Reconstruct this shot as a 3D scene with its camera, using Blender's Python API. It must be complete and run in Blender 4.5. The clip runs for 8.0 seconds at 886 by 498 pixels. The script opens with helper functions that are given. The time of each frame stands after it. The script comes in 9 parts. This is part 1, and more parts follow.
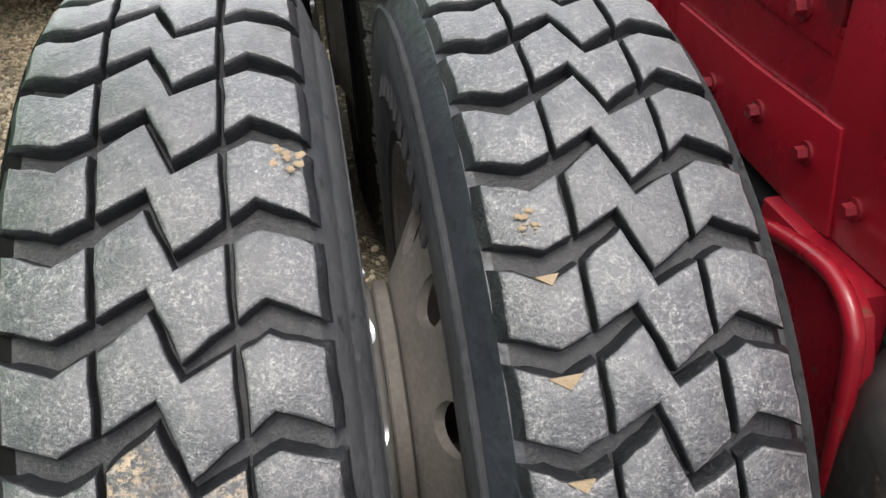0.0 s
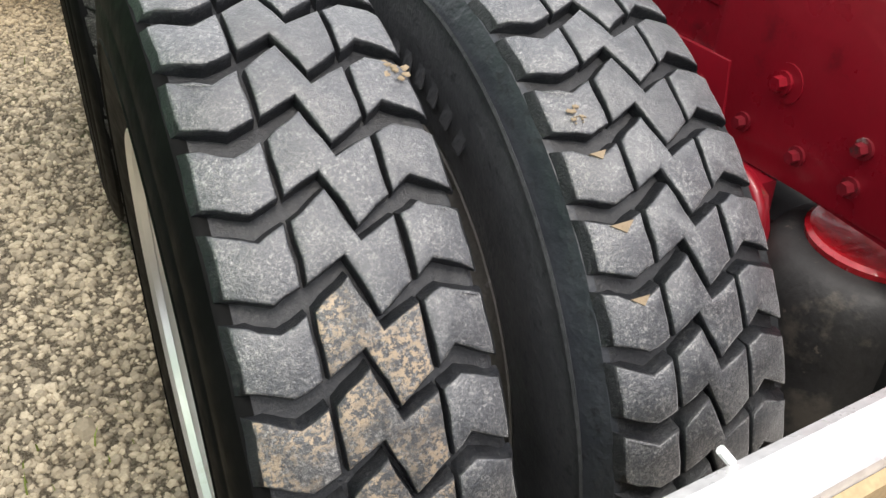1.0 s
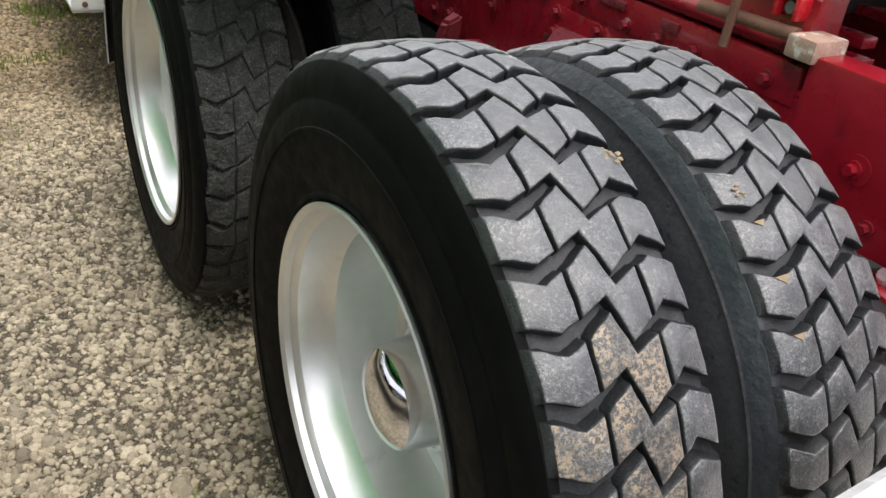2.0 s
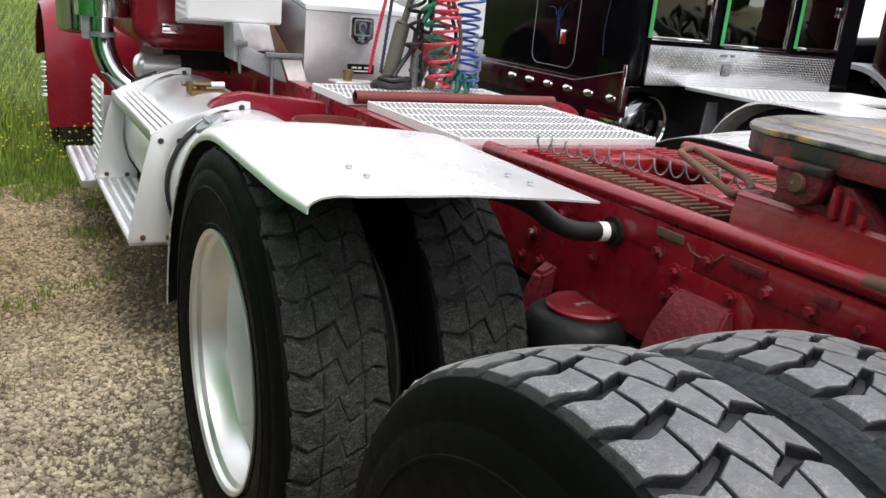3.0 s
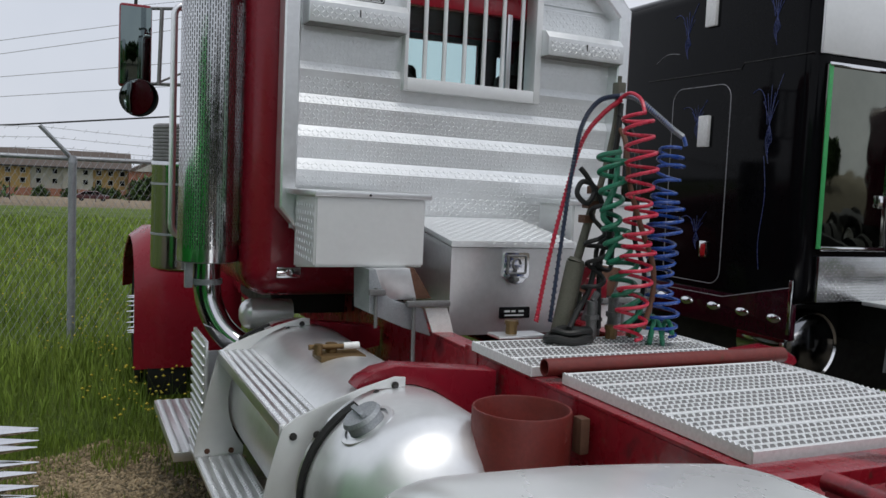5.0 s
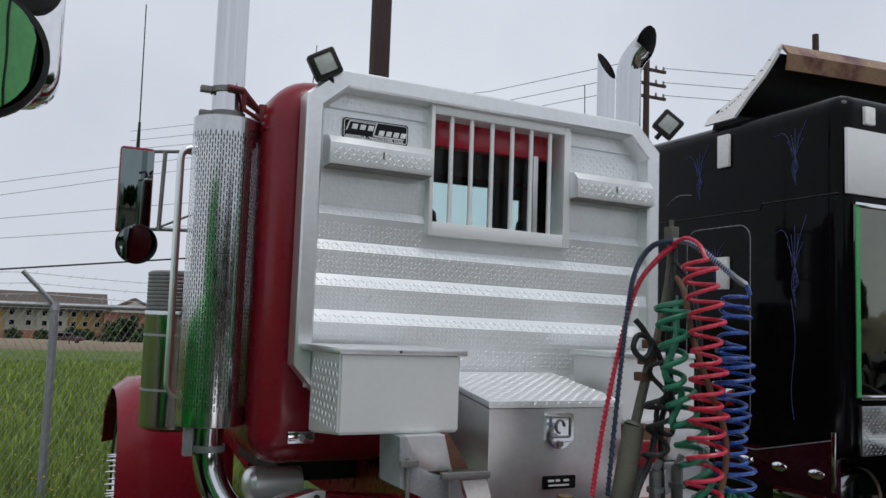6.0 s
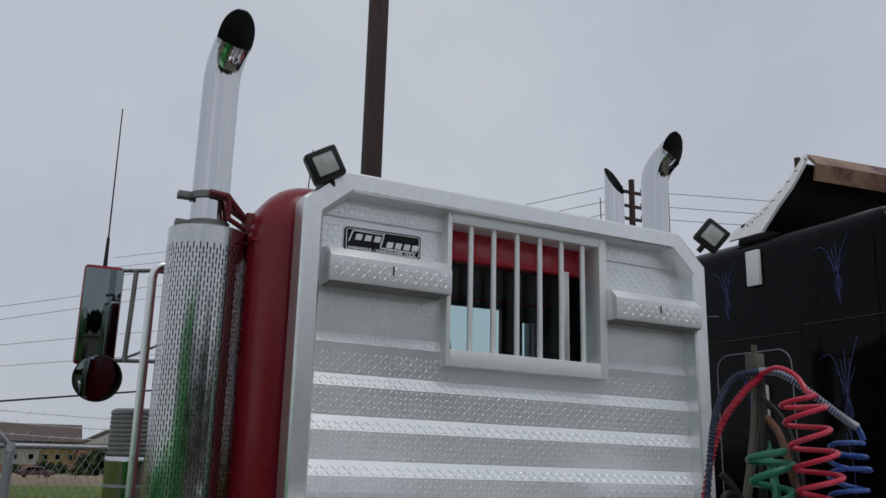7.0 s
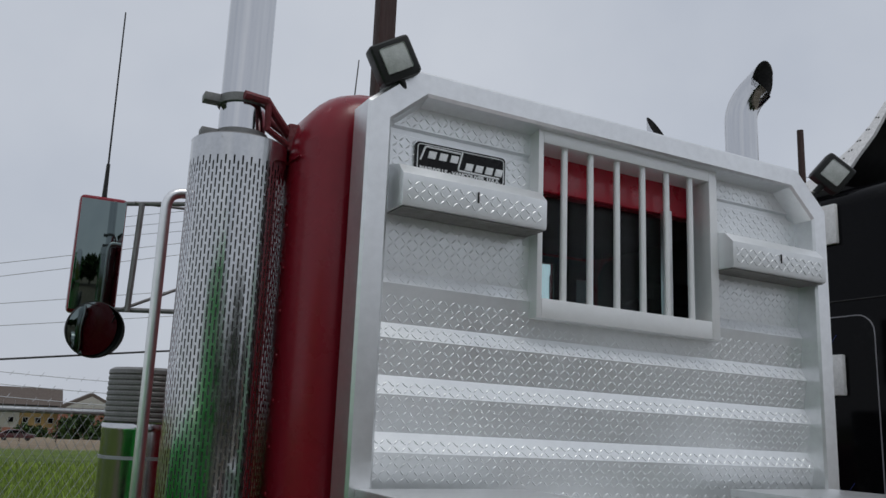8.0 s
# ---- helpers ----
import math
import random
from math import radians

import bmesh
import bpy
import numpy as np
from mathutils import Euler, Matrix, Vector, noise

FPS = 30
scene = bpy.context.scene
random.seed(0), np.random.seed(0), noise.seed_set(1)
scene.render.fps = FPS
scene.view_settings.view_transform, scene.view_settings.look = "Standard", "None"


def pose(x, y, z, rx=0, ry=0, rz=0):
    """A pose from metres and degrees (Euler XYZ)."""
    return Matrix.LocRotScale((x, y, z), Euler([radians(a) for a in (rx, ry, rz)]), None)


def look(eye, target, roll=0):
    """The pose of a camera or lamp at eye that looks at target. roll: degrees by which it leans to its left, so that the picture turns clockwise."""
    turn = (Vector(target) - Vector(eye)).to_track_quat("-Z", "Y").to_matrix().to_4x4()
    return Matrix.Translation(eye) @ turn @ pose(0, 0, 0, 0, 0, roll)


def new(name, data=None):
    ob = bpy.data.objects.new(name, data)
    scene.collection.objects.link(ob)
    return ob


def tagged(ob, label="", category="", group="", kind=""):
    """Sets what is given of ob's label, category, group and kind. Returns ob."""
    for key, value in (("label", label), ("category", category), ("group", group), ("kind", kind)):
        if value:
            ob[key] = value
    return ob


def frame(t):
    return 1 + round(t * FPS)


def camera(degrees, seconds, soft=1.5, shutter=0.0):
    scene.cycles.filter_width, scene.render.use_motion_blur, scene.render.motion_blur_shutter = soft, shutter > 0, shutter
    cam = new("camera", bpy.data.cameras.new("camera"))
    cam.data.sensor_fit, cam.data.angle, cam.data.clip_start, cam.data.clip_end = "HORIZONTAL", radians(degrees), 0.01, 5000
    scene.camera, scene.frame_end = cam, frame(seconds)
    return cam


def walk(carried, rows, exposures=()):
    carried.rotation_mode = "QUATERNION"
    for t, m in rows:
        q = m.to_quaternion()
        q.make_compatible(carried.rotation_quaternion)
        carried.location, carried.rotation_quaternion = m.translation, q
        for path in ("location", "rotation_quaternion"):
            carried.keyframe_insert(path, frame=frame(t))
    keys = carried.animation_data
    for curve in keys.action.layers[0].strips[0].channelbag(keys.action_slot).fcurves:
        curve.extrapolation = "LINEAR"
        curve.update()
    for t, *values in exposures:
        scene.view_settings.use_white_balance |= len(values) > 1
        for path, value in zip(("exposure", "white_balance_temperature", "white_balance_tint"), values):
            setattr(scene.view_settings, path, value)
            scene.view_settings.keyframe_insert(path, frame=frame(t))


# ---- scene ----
cam = camera(55.6, 8.0)
PATH = [
    (0, (-0.951, 0.155, 1.436), (-0.724, 1.75, 0.251), -2.8),
    (0.5, (-1.113, 0.113, 1.442), (-0.632, 1.666, 0.276), 2.2),
    (1, (-1.268, 0.036, 1.454), (-0.54, 1.478, 0.276), 3.9),
    (1.2, (-1.386, -0.006, 1.467), (-0.6, 1.406, 0.289), 4.4),
    (2.3, (-1.675, 0.047, 1.516), (-0.734, 1.585, 0.651), 6.2),
    (2.5, (-1.687, 0.12, 1.524), (-0.743, 1.706, 0.756), 5.8),
    (3, (-1.702, 0.344, 1.563), (-0.77, 2.014, 0.98), 5.4),
    (3.5, (-1.719, 0.595, 1.571), (-0.815, 2.313, 1.091), 5.6),
    (4, (-1.748, 0.831, 1.614), (-0.881, 2.591, 1.225), 4.3),
    (4.5, (-1.733, 1.096, 1.624), (-0.896, 2.889, 1.333), 2.9),
    (4.7, (-1.73, 1.194, 1.638), (-0.907, 3.001, 1.4), 2.6),
    (5.8, (-1.777, 1.656, 1.709), (-0.945, 3.471, 1.823), 2.4),
    (6, (-1.793, 1.718, 1.714), (-0.944, 3.52, 1.895), 2.0),
    (6.5, (-1.723, 1.991, 1.754), (-0.87, 3.759, 2.137), 1.2),
    (7, (-1.672, 2.274, 1.788), (-0.818, 4.019, 2.262), 1.4),
    (7.5, (-1.677, 2.614, 1.788), (-0.814, 4.355, 2.259), 2.2),
    (8, (-1.674, 2.953, 1.787), (-0.778, 4.694, 2.195), 2.3),
]
EXPOSURES = [(0.0, 1.35, 6800, 12), (1.2, 1.25, 6800, 12), (2.5, 1.08, 6650, 13), (3.5, 0.63, 6600, 12), (4.0, 0.05, 6400, 11), (4.7, -0.2, 6350, 10), (6.0, -0.25, 6300, 9), (7.0, -0.65, 6250, 9), (7.5, -0.75, 6250, 9), (8.0, -0.57, 6250, 9)]
walk(cam, [(t, look(eye, target, roll)) for t, eye, target, roll in PATH], EXPOSURES)

# ---- builders ----
W = {}


def surface_mesh(bm, name, sharp=0.6):
    bm.normal_update()
    for f in bm.faces:
        f.smooth = True
    for e in bm.edges:
        if len(e.link_faces) == 2 and e.calc_face_angle(0) > sharp:
            e.smooth = False
    me = bpy.data.meshes.new(name)
    bm.to_mesh(me)
    bm.free()
    return me


def part(name, shape, material, parent=None, label="", m=None, sharp=0.6):
    """Links a bmesh or a mesh as one object under a thing or a part; m is its pose in the world."""
    me = shape if isinstance(shape, bpy.types.Mesh) else surface_mesh(shape, name, sharp)
    if material is not None and not me.materials:
        for one in material if isinstance(material, (list, tuple)) else [material]:
            me.materials.append(one)
    ob = new(name, me)
    m = m or Matrix.Identity(4)
    ob.matrix_basis = m
    W[ob] = m
    if parent:
        ob.parent = parent
        ob.matrix_parent_inverse = W[parent].inverted()
    if label:
        tagged(ob, label)
    return ob


def thing(name, loc, label, category, group="", kind=""):
    ob = new(name)
    ob.empty_display_size = 0.1
    ob.matrix_basis = Matrix.Translation(loc)
    W[ob] = Matrix.Translation(loc)
    return tagged(ob, label, category, group, kind)


def hull(bm, co, faces, mi=0):
    vs = [bm.verts.new(c) for c in co]
    out = []
    for f in faces:
        try:
            face = bm.faces.new([vs[i] for i in f])
            face.material_index = mi
            out.append(face)
        except ValueError:
            pass
    return vs, out


def box(bm, x0, x1, y0, y1, z0, z1, bev=0.0, seg=2, m=None, mi=0):
    co = [(x, y, z) for x in (x0, x1) for y in (y0, y1) for z in (z0, z1)]
    if m is not None:
        co = [m @ Vector(c) for c in co]
    vs, fs = hull(bm, co, [(0, 1, 3, 2), (4, 6, 7, 5), (0, 4, 5, 1), (2, 3, 7, 6), (0, 2, 6, 4), (1, 5, 7, 3)], mi)
    if bev:
        es = list({e for f in fs for e in f.edges})
        bmesh.ops.bevel(bm, geom=es, offset=bev, segments=seg, profile=0.6, affect="EDGES")
    return bm


def ring_frame(d):
    d = Vector(d).normalized()
    a = Vector((0, 0, 1)) if abs(d.z) < 0.9 else Vector((1, 0, 0))
    u = d.cross(a).normalized()
    return u, d.cross(u)


def bridge(bm, r0, r1, mi=0):
    n = len(r0)
    for i in range(n):
        f = bm.faces.new((r0[i], r0[(i + 1) % n], r1[(i + 1) % n], r1[i]))
        f.material_index = mi


def cyl(bm, p0, p1, r0, r1=None, n=20, caps=True, mi=0):
    p0, p1 = Vector(p0), Vector(p1)
    r1 = r0 if r1 is None else r1
    u, v = ring_frame(p1 - p0)
    rings = []
    for p, r in ((p0, r0), (p1, r1)):
        rings.append([bm.verts.new(p + u * (r * math.cos(2 * math.pi * i / n)) + v * (r * math.sin(2 * math.pi * i / n))) for i in range(n)])
    bridge(bm, rings[0], rings[1], mi)
    if caps:
        a = bm.faces.new(rings[0][::-1])
        b = bm.faces.new(rings[1])
        a.material_index = b.material_index = mi
    return bm


def tube(bm, pts, r, n=10, closed=False, caps=True):
    """Sweeps a round section along pts; r may be a number or one per point."""
    pts = [Vector(p) for p in pts]
    k = len(pts)
    rings, u = [], None
    for i, p in enumerate(pts):
        if closed:
            d = pts[(i + 1) % k] - pts[i - 1]
        else:
            d = pts[min(i + 1, k - 1)] - pts[max(i - 1, 0)]
        d.normalize()
        if u is None:
            u = ring_frame(d)[0]
        u = (u - d * u.dot(d)).normalized()
        v = d.cross(u)
        q = r[i] if isinstance(r, (list, tuple)) else r
        rings.append([bm.verts.new(p + u * (q * math.cos(2 * math.pi * j / n)) + v * (q * math.sin(2 * math.pi * j / n))) for j in range(n)])
    for i in range(k - 1):
        bridge(bm, rings[i], rings[i + 1])
    if closed:
        bridge(bm, rings[-1], rings[0])
    elif caps:
        bm.faces.new(rings[0][::-1])
        bm.faces.new(rings[-1])
    return bm


def bend(pts, r, seg=6):
    """Rounds the corners of a polyline with radius r."""
    pts = [Vector(p) for p in pts]
    out = [pts[0]]
    for i in range(1, len(pts) - 1):
        a, b, c = pts[i - 1], pts[i], pts[i + 1]
        d0, d1 = (a - b), (c - b)
        q = min(r, d0.length * 0.49, d1.length * 0.49)
        s, e = b + d0.normalized() * q, b + d1.normalized() * q
        for j in range(seg + 1):
            t = j / seg
            out.append(s * (1 - t) ** 2 + b * (2 * t * (1 - t)) + e * t * t)
    out.append(pts[-1])
    return out


def lathe(bm, profile, o=(0, 0, 0), axis="x", n=48, mi=0, closed=False):
    """Turns (along, radius) pairs about an axis through o."""
    o = Vector(o)
    rings = []
    for a, r in profile:
        ring = []
        for i in range(n):
            c, s = math.cos(2 * math.pi * i / n), math.sin(2 * math.pi * i / n)
            if axis == "x":
                co = (a, r * c, r * s)
            elif axis == "y":
                co = (r * s, a, r * c)
            else:
                co = (r * c, r * s, a)
            ring.append(bm.verts.new(o + Vector(co)))
        rings.append(ring)
    for i in range(len(rings) - 1):
        bridge(bm, rings[i], rings[i + 1], mi)
    if closed:
        bridge(bm, rings[-1], rings[0], mi)
    return bm


def prism(bm, poly, axis, a0, a1, bev=0.0, mi=0):
    """Extrudes a polygon of the two other axes, in the order of x, y, z, from a0 to a1 along axis."""
    def co(p, a):
        return {"x": (a, p[0], p[1]), "y": (p[0], a, p[1]), "z": (p[0], p[1], a)}[axis]
    r0 = [bm.verts.new(co(p, a0)) for p in poly]
    r1 = [bm.verts.new(co(p, a1)) for p in poly]
    fs = [bm.faces.new(r0[::-1]), bm.faces.new(r1)]
    n = len(poly)
    for i in range(n):
        fs.append(bm.faces.new((r0[i], r0[(i + 1) % n], r1[(i + 1) % n], r1[i])))
    for f in fs:
        f.material_index = mi
    bmesh.ops.recalc_face_normals(bm, faces=fs)
    if bev:
        es = list({e for f in fs[:2] for e in f.edges})
        bmesh.ops.bevel(bm, geom=es, offset=bev, segments=2, profile=0.6, affect="EDGES")
    return bm


def sheet(bm, rows, thick=0.0):
    """A grid of points as a surface; rows of equal length. thick: given a second skin below along its normals."""
    vs = [[bm.verts.new(p) for p in row] for row in rows]
    fs = []
    for i in range(len(vs) - 1):
        for j in range(len(vs[0]) - 1):
            fs.append(bm.faces.new((vs[i][j], vs[i][j + 1], vs[i + 1][j + 1], vs[i + 1][j])))
    if thick:
        bmesh.ops.recalc_face_normals(bm, faces=fs)
        bmesh.ops.solidify(bm, geom=fs, thickness=thick)
    return bm


def bolt(bm, p, d, r=0.014, h=0.012):
    p, d = Vector(p), Vector(d).normalized()
    cyl(bm, p, p + d * 0.004, r * 1.5, n=12)
    cyl(bm, p, p + d * (0.004 + h), r, r * 0.93, n=6)


def rivet(bm, p, d, r=0.008):
    p, d = Vector(p), Vector(d).normalized()
    cyl(bm, p, p + d * (r * 0.45), r, r * 0.75, n=10, caps=False)
    cyl(bm, p + d * (r * 0.45), p + d * (r * 0.62), r * 0.75, r * 0.3, n=10)


def lozenges(bm, o, u, v, nu, nv, step, keep=None, length=0.026, wide=0.0062, high=0.0013):
    """Raised bars of tread plate, turned in turn one way and the other, on the plane of o, u, v."""
    o, u, v = Vector(o), Vector(u).normalized(), Vector(v).normalized()
    n = u.cross(v)
    for i in range(nu):
        for j in range(nv):
            c = o + u * ((i + 0.5) * step) + v * ((j + 0.5) * step)
            if keep and not keep(c):
                continue
            a = 0.785 if (i + j) % 2 else -0.785
            p = u * math.cos(a) + v * math.sin(a)
            q = n.cross(p)
            hull(bm, [c - p * (length / 2), c - q * (wide / 2), c + p * (length / 2), c + q * (wide / 2), c - p * (length * 0.22) + n * high, c + p * (length * 0.22) + n * high],
                 [(0, 1, 4), (1, 5, 4), (1, 2, 5), (2, 3, 5), (3, 4, 5), (3, 0, 4)])


def smooth_path(pts, n=8):
    """A smooth line through the given points."""
    pts = [Vector(p) for p in pts]
    out = []
    for i in range(len(pts) - 1):
        p0, p1, p2, p3 = pts[max(0, i - 1)], pts[i], pts[i + 1], pts[min(len(pts) - 1, i + 2)]
        for j in range(n):
            t = j / n
            out.append(0.5 * ((2 * p1) + (p2 - p0) * t + (2 * p0 - 5 * p1 + 4 * p2 - p3) * t * t + (3 * p1 - p0 - 3 * p2 + p3) * t ** 3))
    out.append(pts[-1])
    return out

# ---- sky and sun: a bright overcast day ----
world = bpy.data.worlds.new("overcast_sky")
scene.world = world
world.use_nodes = True
wn, wl = world.node_tree.nodes, world.node_tree.links
background = wn["Background"]
sky = wn.new("ShaderNodeTexSky")
sky.sky_type, sky.sun_disc = "NISHITA", False
sky.sun_elevation, sky.sun_rotation = radians(58), radians(200)
sky.air_density, sky.dust_density = 1.0, 4.0
clear = wn.new("ShaderNodeMix")
clear.data_type = "RGBA"
cloud_tex = wn.new("ShaderNodeTexNoise")
cloud_tex.inputs["Scale"].default_value = 2.2
cloud_tex.inputs["Detail"].default_value = 5
cloud = wn.new("ShaderNodeValToRGB")
cloud.color_ramp.elements[0].position, cloud.color_ramp.elements[1].position = 0.3, 0.75
cloud.color_ramp.elements[0].color = (6.1, 6.4, 7.1, 1)
cloud.color_ramp.elements[1].color = (8.15, 8.3, 8.7, 1)
wl.new(cloud_tex.outputs["Fac"], cloud.inputs["Fac"])
clear.inputs["Factor"].default_value = 0.92
wl.new(sky.outputs["Color"], clear.inputs["A"])
wl.new(cloud.outputs["Color"], clear.inputs["B"])
wl.new(clear.outputs["Result"], background.inputs["Color"])
background.inputs["Strength"].default_value = 0.12

sun_data = bpy.data.lights.new("sun", "SUN")
sun_data.energy, sun_data.angle, sun_data.color = 1.3, radians(25), (1.0, 0.96, 0.9)
sun = new("sun", sun_data)
sun.matrix_basis = look((0.5, -3.0, 14), (0, 2, 0))


# ---- materials ----
def mat(name, a, b=None, rough=0.5, rvar=0.12, metal=0.0, scale=6.0, bump=0.0, bscale=80.0, coat=0.0, spots=None, spec=0.5, each=0.0, stretch=None, contrast=0.25, dirt=None, grain=0.35):
    """A surface of two tones a and b in patches, with grain, a roughness that varies, fine relief and, where given,
    spots = (colour, share, scale) of wear and dirt = the same, coarser; each: how much one piece differs from the next."""
    ma = bpy.data.materials.new(name)
    ma.use_nodes = True
    n, l = ma.node_tree.nodes, ma.node_tree.links
    p = n["Principled BSDF"]
    b = b or tuple(min(1, c * 1.25 + 0.004) for c in a)
    tc = n.new("ShaderNodeTexCoord")
    co = tc.outputs["Object"]
    if stretch:
        mp = n.new("ShaderNodeMapping")
        mp.inputs["Scale"].default_value = stretch
        l.new(co, mp.inputs["Vector"])
        co = mp.outputs["Vector"]

    def tex(s, d=5.0, r=0.55):
        t = n.new("ShaderNodeTexNoise")
        t.inputs["Scale"].default_value, t.inputs["Detail"].default_value, t.inputs["Roughness"].default_value = s, d, r
        l.new(co, t.inputs["Vector"])
        return t.outputs["Fac"]

    def ramp(src, lo, hi, c0=(0, 0, 0, 1), c1=(1, 1, 1, 1)):
        r = n.new("ShaderNodeValToRGB")
        r.color_ramp.elements[0].position, r.color_ramp.elements[1].position = lo, hi
        r.color_ramp.elements[0].color, r.color_ramp.elements[1].color = c0, c1
        l.new(src, r.inputs["Fac"])
        return r.outputs["Color"]

    def mix(f, x, y, kind="MIX"):
        mx = n.new("ShaderNodeMix")
        mx.data_type, mx.blend_type = "RGBA", kind
        for k, val in (("Factor", f), ("A", x), ("B", y)):
            if isinstance(val, (int, float)):
                mx.inputs[k].default_value = val
            elif isinstance(val, tuple):
                mx.inputs[k].default_value = (*val[:3], 1)
            else:
                l.new(val, mx.inputs[k])
        return mx.outputs["Result"]

    coarse = tex(scale)
    col = mix(ramp(coarse, 0.5 - contrast, 0.5 + contrast), a, b)
    fine = tex(scale * 14, 4)
    col = mix(grain, col, ramp(fine, 0.3, 0.75, (0.45, 0.45, 0.45, 1), (1.35, 1.35, 1.35, 1)), "MULTIPLY")
    for extra in (spots, dirt):
        if extra:
            c, share, s = extra
            col = mix(ramp(tex(s, 6, 0.65), 0.72 - share * 0.5, 0.78 - share * 0.5 + 0.03), col, c)
    if each:
        oi = n.new("ShaderNodeObjectInfo")
        v = n.new("ShaderNodeMapRange")
        v.inputs["To Min"].default_value, v.inputs["To Max"].default_value = 1 - each, 1 + each
        l.new(oi.outputs["Random"], v.inputs["Value"])
        hv = n.new("ShaderNodeHueSaturation")
        l.new(v.outputs["Result"], hv.inputs["Value"])
        l.new(col, hv.inputs["Color"])
        col = hv.outputs["Color"]
    l.new(col, p.inputs["Base Color"])
    rr = n.new("ShaderNodeMapRange")
    rr.inputs["From Min"].default_value, rr.inputs["From Max"].default_value = 0.3, 0.7
    rr.inputs["To Min"].default_value, rr.inputs["To Max"].default_value = max(0.02, rough - rvar), min(1, rough + rvar)
    l.new(tex(scale * 3), rr.inputs["Value"])
    l.new(rr.outputs["Result"], p.inputs["Roughness"])
    p.inputs["Metallic"].default_value = metal
    p.inputs["Specular IOR Level"].default_value = spec
    p.inputs["Coat Weight"].default_value = coat
    p.inputs["Coat Roughness"].default_value = 0.06
    if bump:
        bp = n.new("ShaderNodeBump")
        bp.inputs["Strength"].default_value, bp.inputs["Distance"].default_value = 1.0, bump
        l.new(tex(bscale, 3), bp.inputs["Height"])
        l.new(bp.outputs["Normal"], p.inputs["Normal"])
    return ma


def tread_mat(name, dark, pale, dust, mud=0.0, each=0.25, cover=0.5, relief=0.0012, sheen=0.0, rough=0.45, spec=0.55, coat=0.0):
    """Rubber with chalky dust: worn pale flecks and rings over dark rubber, cloudy from block to block, with dried mud where given."""
    ma = bpy.data.materials.new(name)
    ma.use_nodes = True
    n, l = ma.node_tree.nodes, ma.node_tree.links
    p = n["Principled BSDF"]
    tc, oi = n.new("ShaderNodeTexCoord"), n.new("ShaderNodeObjectInfo")
    sh = n.new("ShaderNodeVectorMath")
    sh.operation = "MULTIPLY_ADD"
    sh.inputs[1].default_value = (3.0, 5.0, 7.0)
    l.new(oi.outputs["Random"], sh.inputs[0])
    l.new(tc.outputs["Object"], sh.inputs[2])

    def tex(s, d, r, w=0.0):
        t = n.new("ShaderNodeTexNoise")
        t.inputs["Scale"].default_value, t.inputs["Detail"].default_value, t.inputs["Roughness"].default_value, t.inputs["Distortion"].default_value = s, d, r, w
        l.new(sh.outputs["Vector"], t.inputs["Vector"])
        return t.outputs["Fac"]

    def ramp(src, *stops):
        r = n.new("ShaderNodeValToRGB")
        e = r.color_ramp.elements
        e[0].position, e[1].position = stops[0][0], stops[-1][0]
        e[0].color, e[1].color = (*(stops[0][1],) * 3, 1), (*(stops[-1][1],) * 3, 1)
        for q, v in stops[1:-1]:
            e.new(q).color = (v, v, v, 1)
        l.new(src, r.inputs["Fac"])
        return r.outputs["Color"]

    def mix(f, x, y, kind="MIX"):
        mx = n.new("ShaderNodeMix")
        mx.data_type, mx.blend_type = "RGBA", kind
        for k, val in (("Factor", f), ("A", x), ("B", y)):
            if isinstance(val, float):
                mx.inputs[k].default_value = val
            elif isinstance(val, tuple):
                mx.inputs[k].default_value = (*val, 1)
            else:
                l.new(val, mx.inputs[k])
        return mx.outputs["Result"]
    cloud = ramp(tex(34, 6, 0.70), (0.36, 0.10), (0.62, 1.0))
    flecks = ramp(tex(290, 8, 0.82, 0.4), (0.60 - 0.16 * cover, 0.0), (0.67 - 0.14 * cover, 0.85))
    rings = ramp(tex(60, 3, 0.5, 1.8), (0.47, 0.0), (0.495, 0.3), (0.505, 0.3), (0.53, 0.0))
    worn = ramp(tex(300, 5, 0.75), (0.38, 0.0), (0.62, 1.0))
    scuffs = ramp(tex(95, 7, 0.72, 0.6), (0.57, 0.0), (0.66, 0.55))
    col = mix(mix(1.0, worn, mix(0.35, cloud, (1.0, 1.0, 1.0)), "MULTIPLY"), dark, pale)
    col = mix(mix(1.0, flecks, cloud, "MULTIPLY"), col, dust)
    col = mix(scuffs, col, tuple(0.6 * c for c in dust))
    col = mix(mix(1.0, rings, cloud, "MULTIPLY"), col, dust)
    if mud:
        col = mix(mix(1.0, ramp(tex(170, 7, 0.75), (0.60 - mud * 0.4, 0.0), (0.64 - mud * 0.4, 1.0)), ramp(tex(26, 5, 0.6), (0.38, 0.0), (0.60, 1.0)), "MULTIPLY"), col, (0.33, 0.255, 0.175))
    v = n.new("ShaderNodeMapRange")
    v.inputs["To Min"].default_value, v.inputs["To Max"].default_value = 1 - each, 1 + each
    l.new(oi.outputs["Random"], v.inputs["Value"])
    hv = n.new("ShaderNodeHueSaturation")
    l.new(v.outputs["Result"], hv.inputs["Value"])
    l.new(col, hv.inputs["Color"])
    l.new(hv.outputs["Color"], p.inputs["Base Color"])
    p.inputs["Roughness"].default_value = rough
    p.inputs["Specular IOR Level"].default_value = spec
    p.inputs["Coat Weight"].default_value, p.inputs["Coat Roughness"].default_value = coat, 0.24
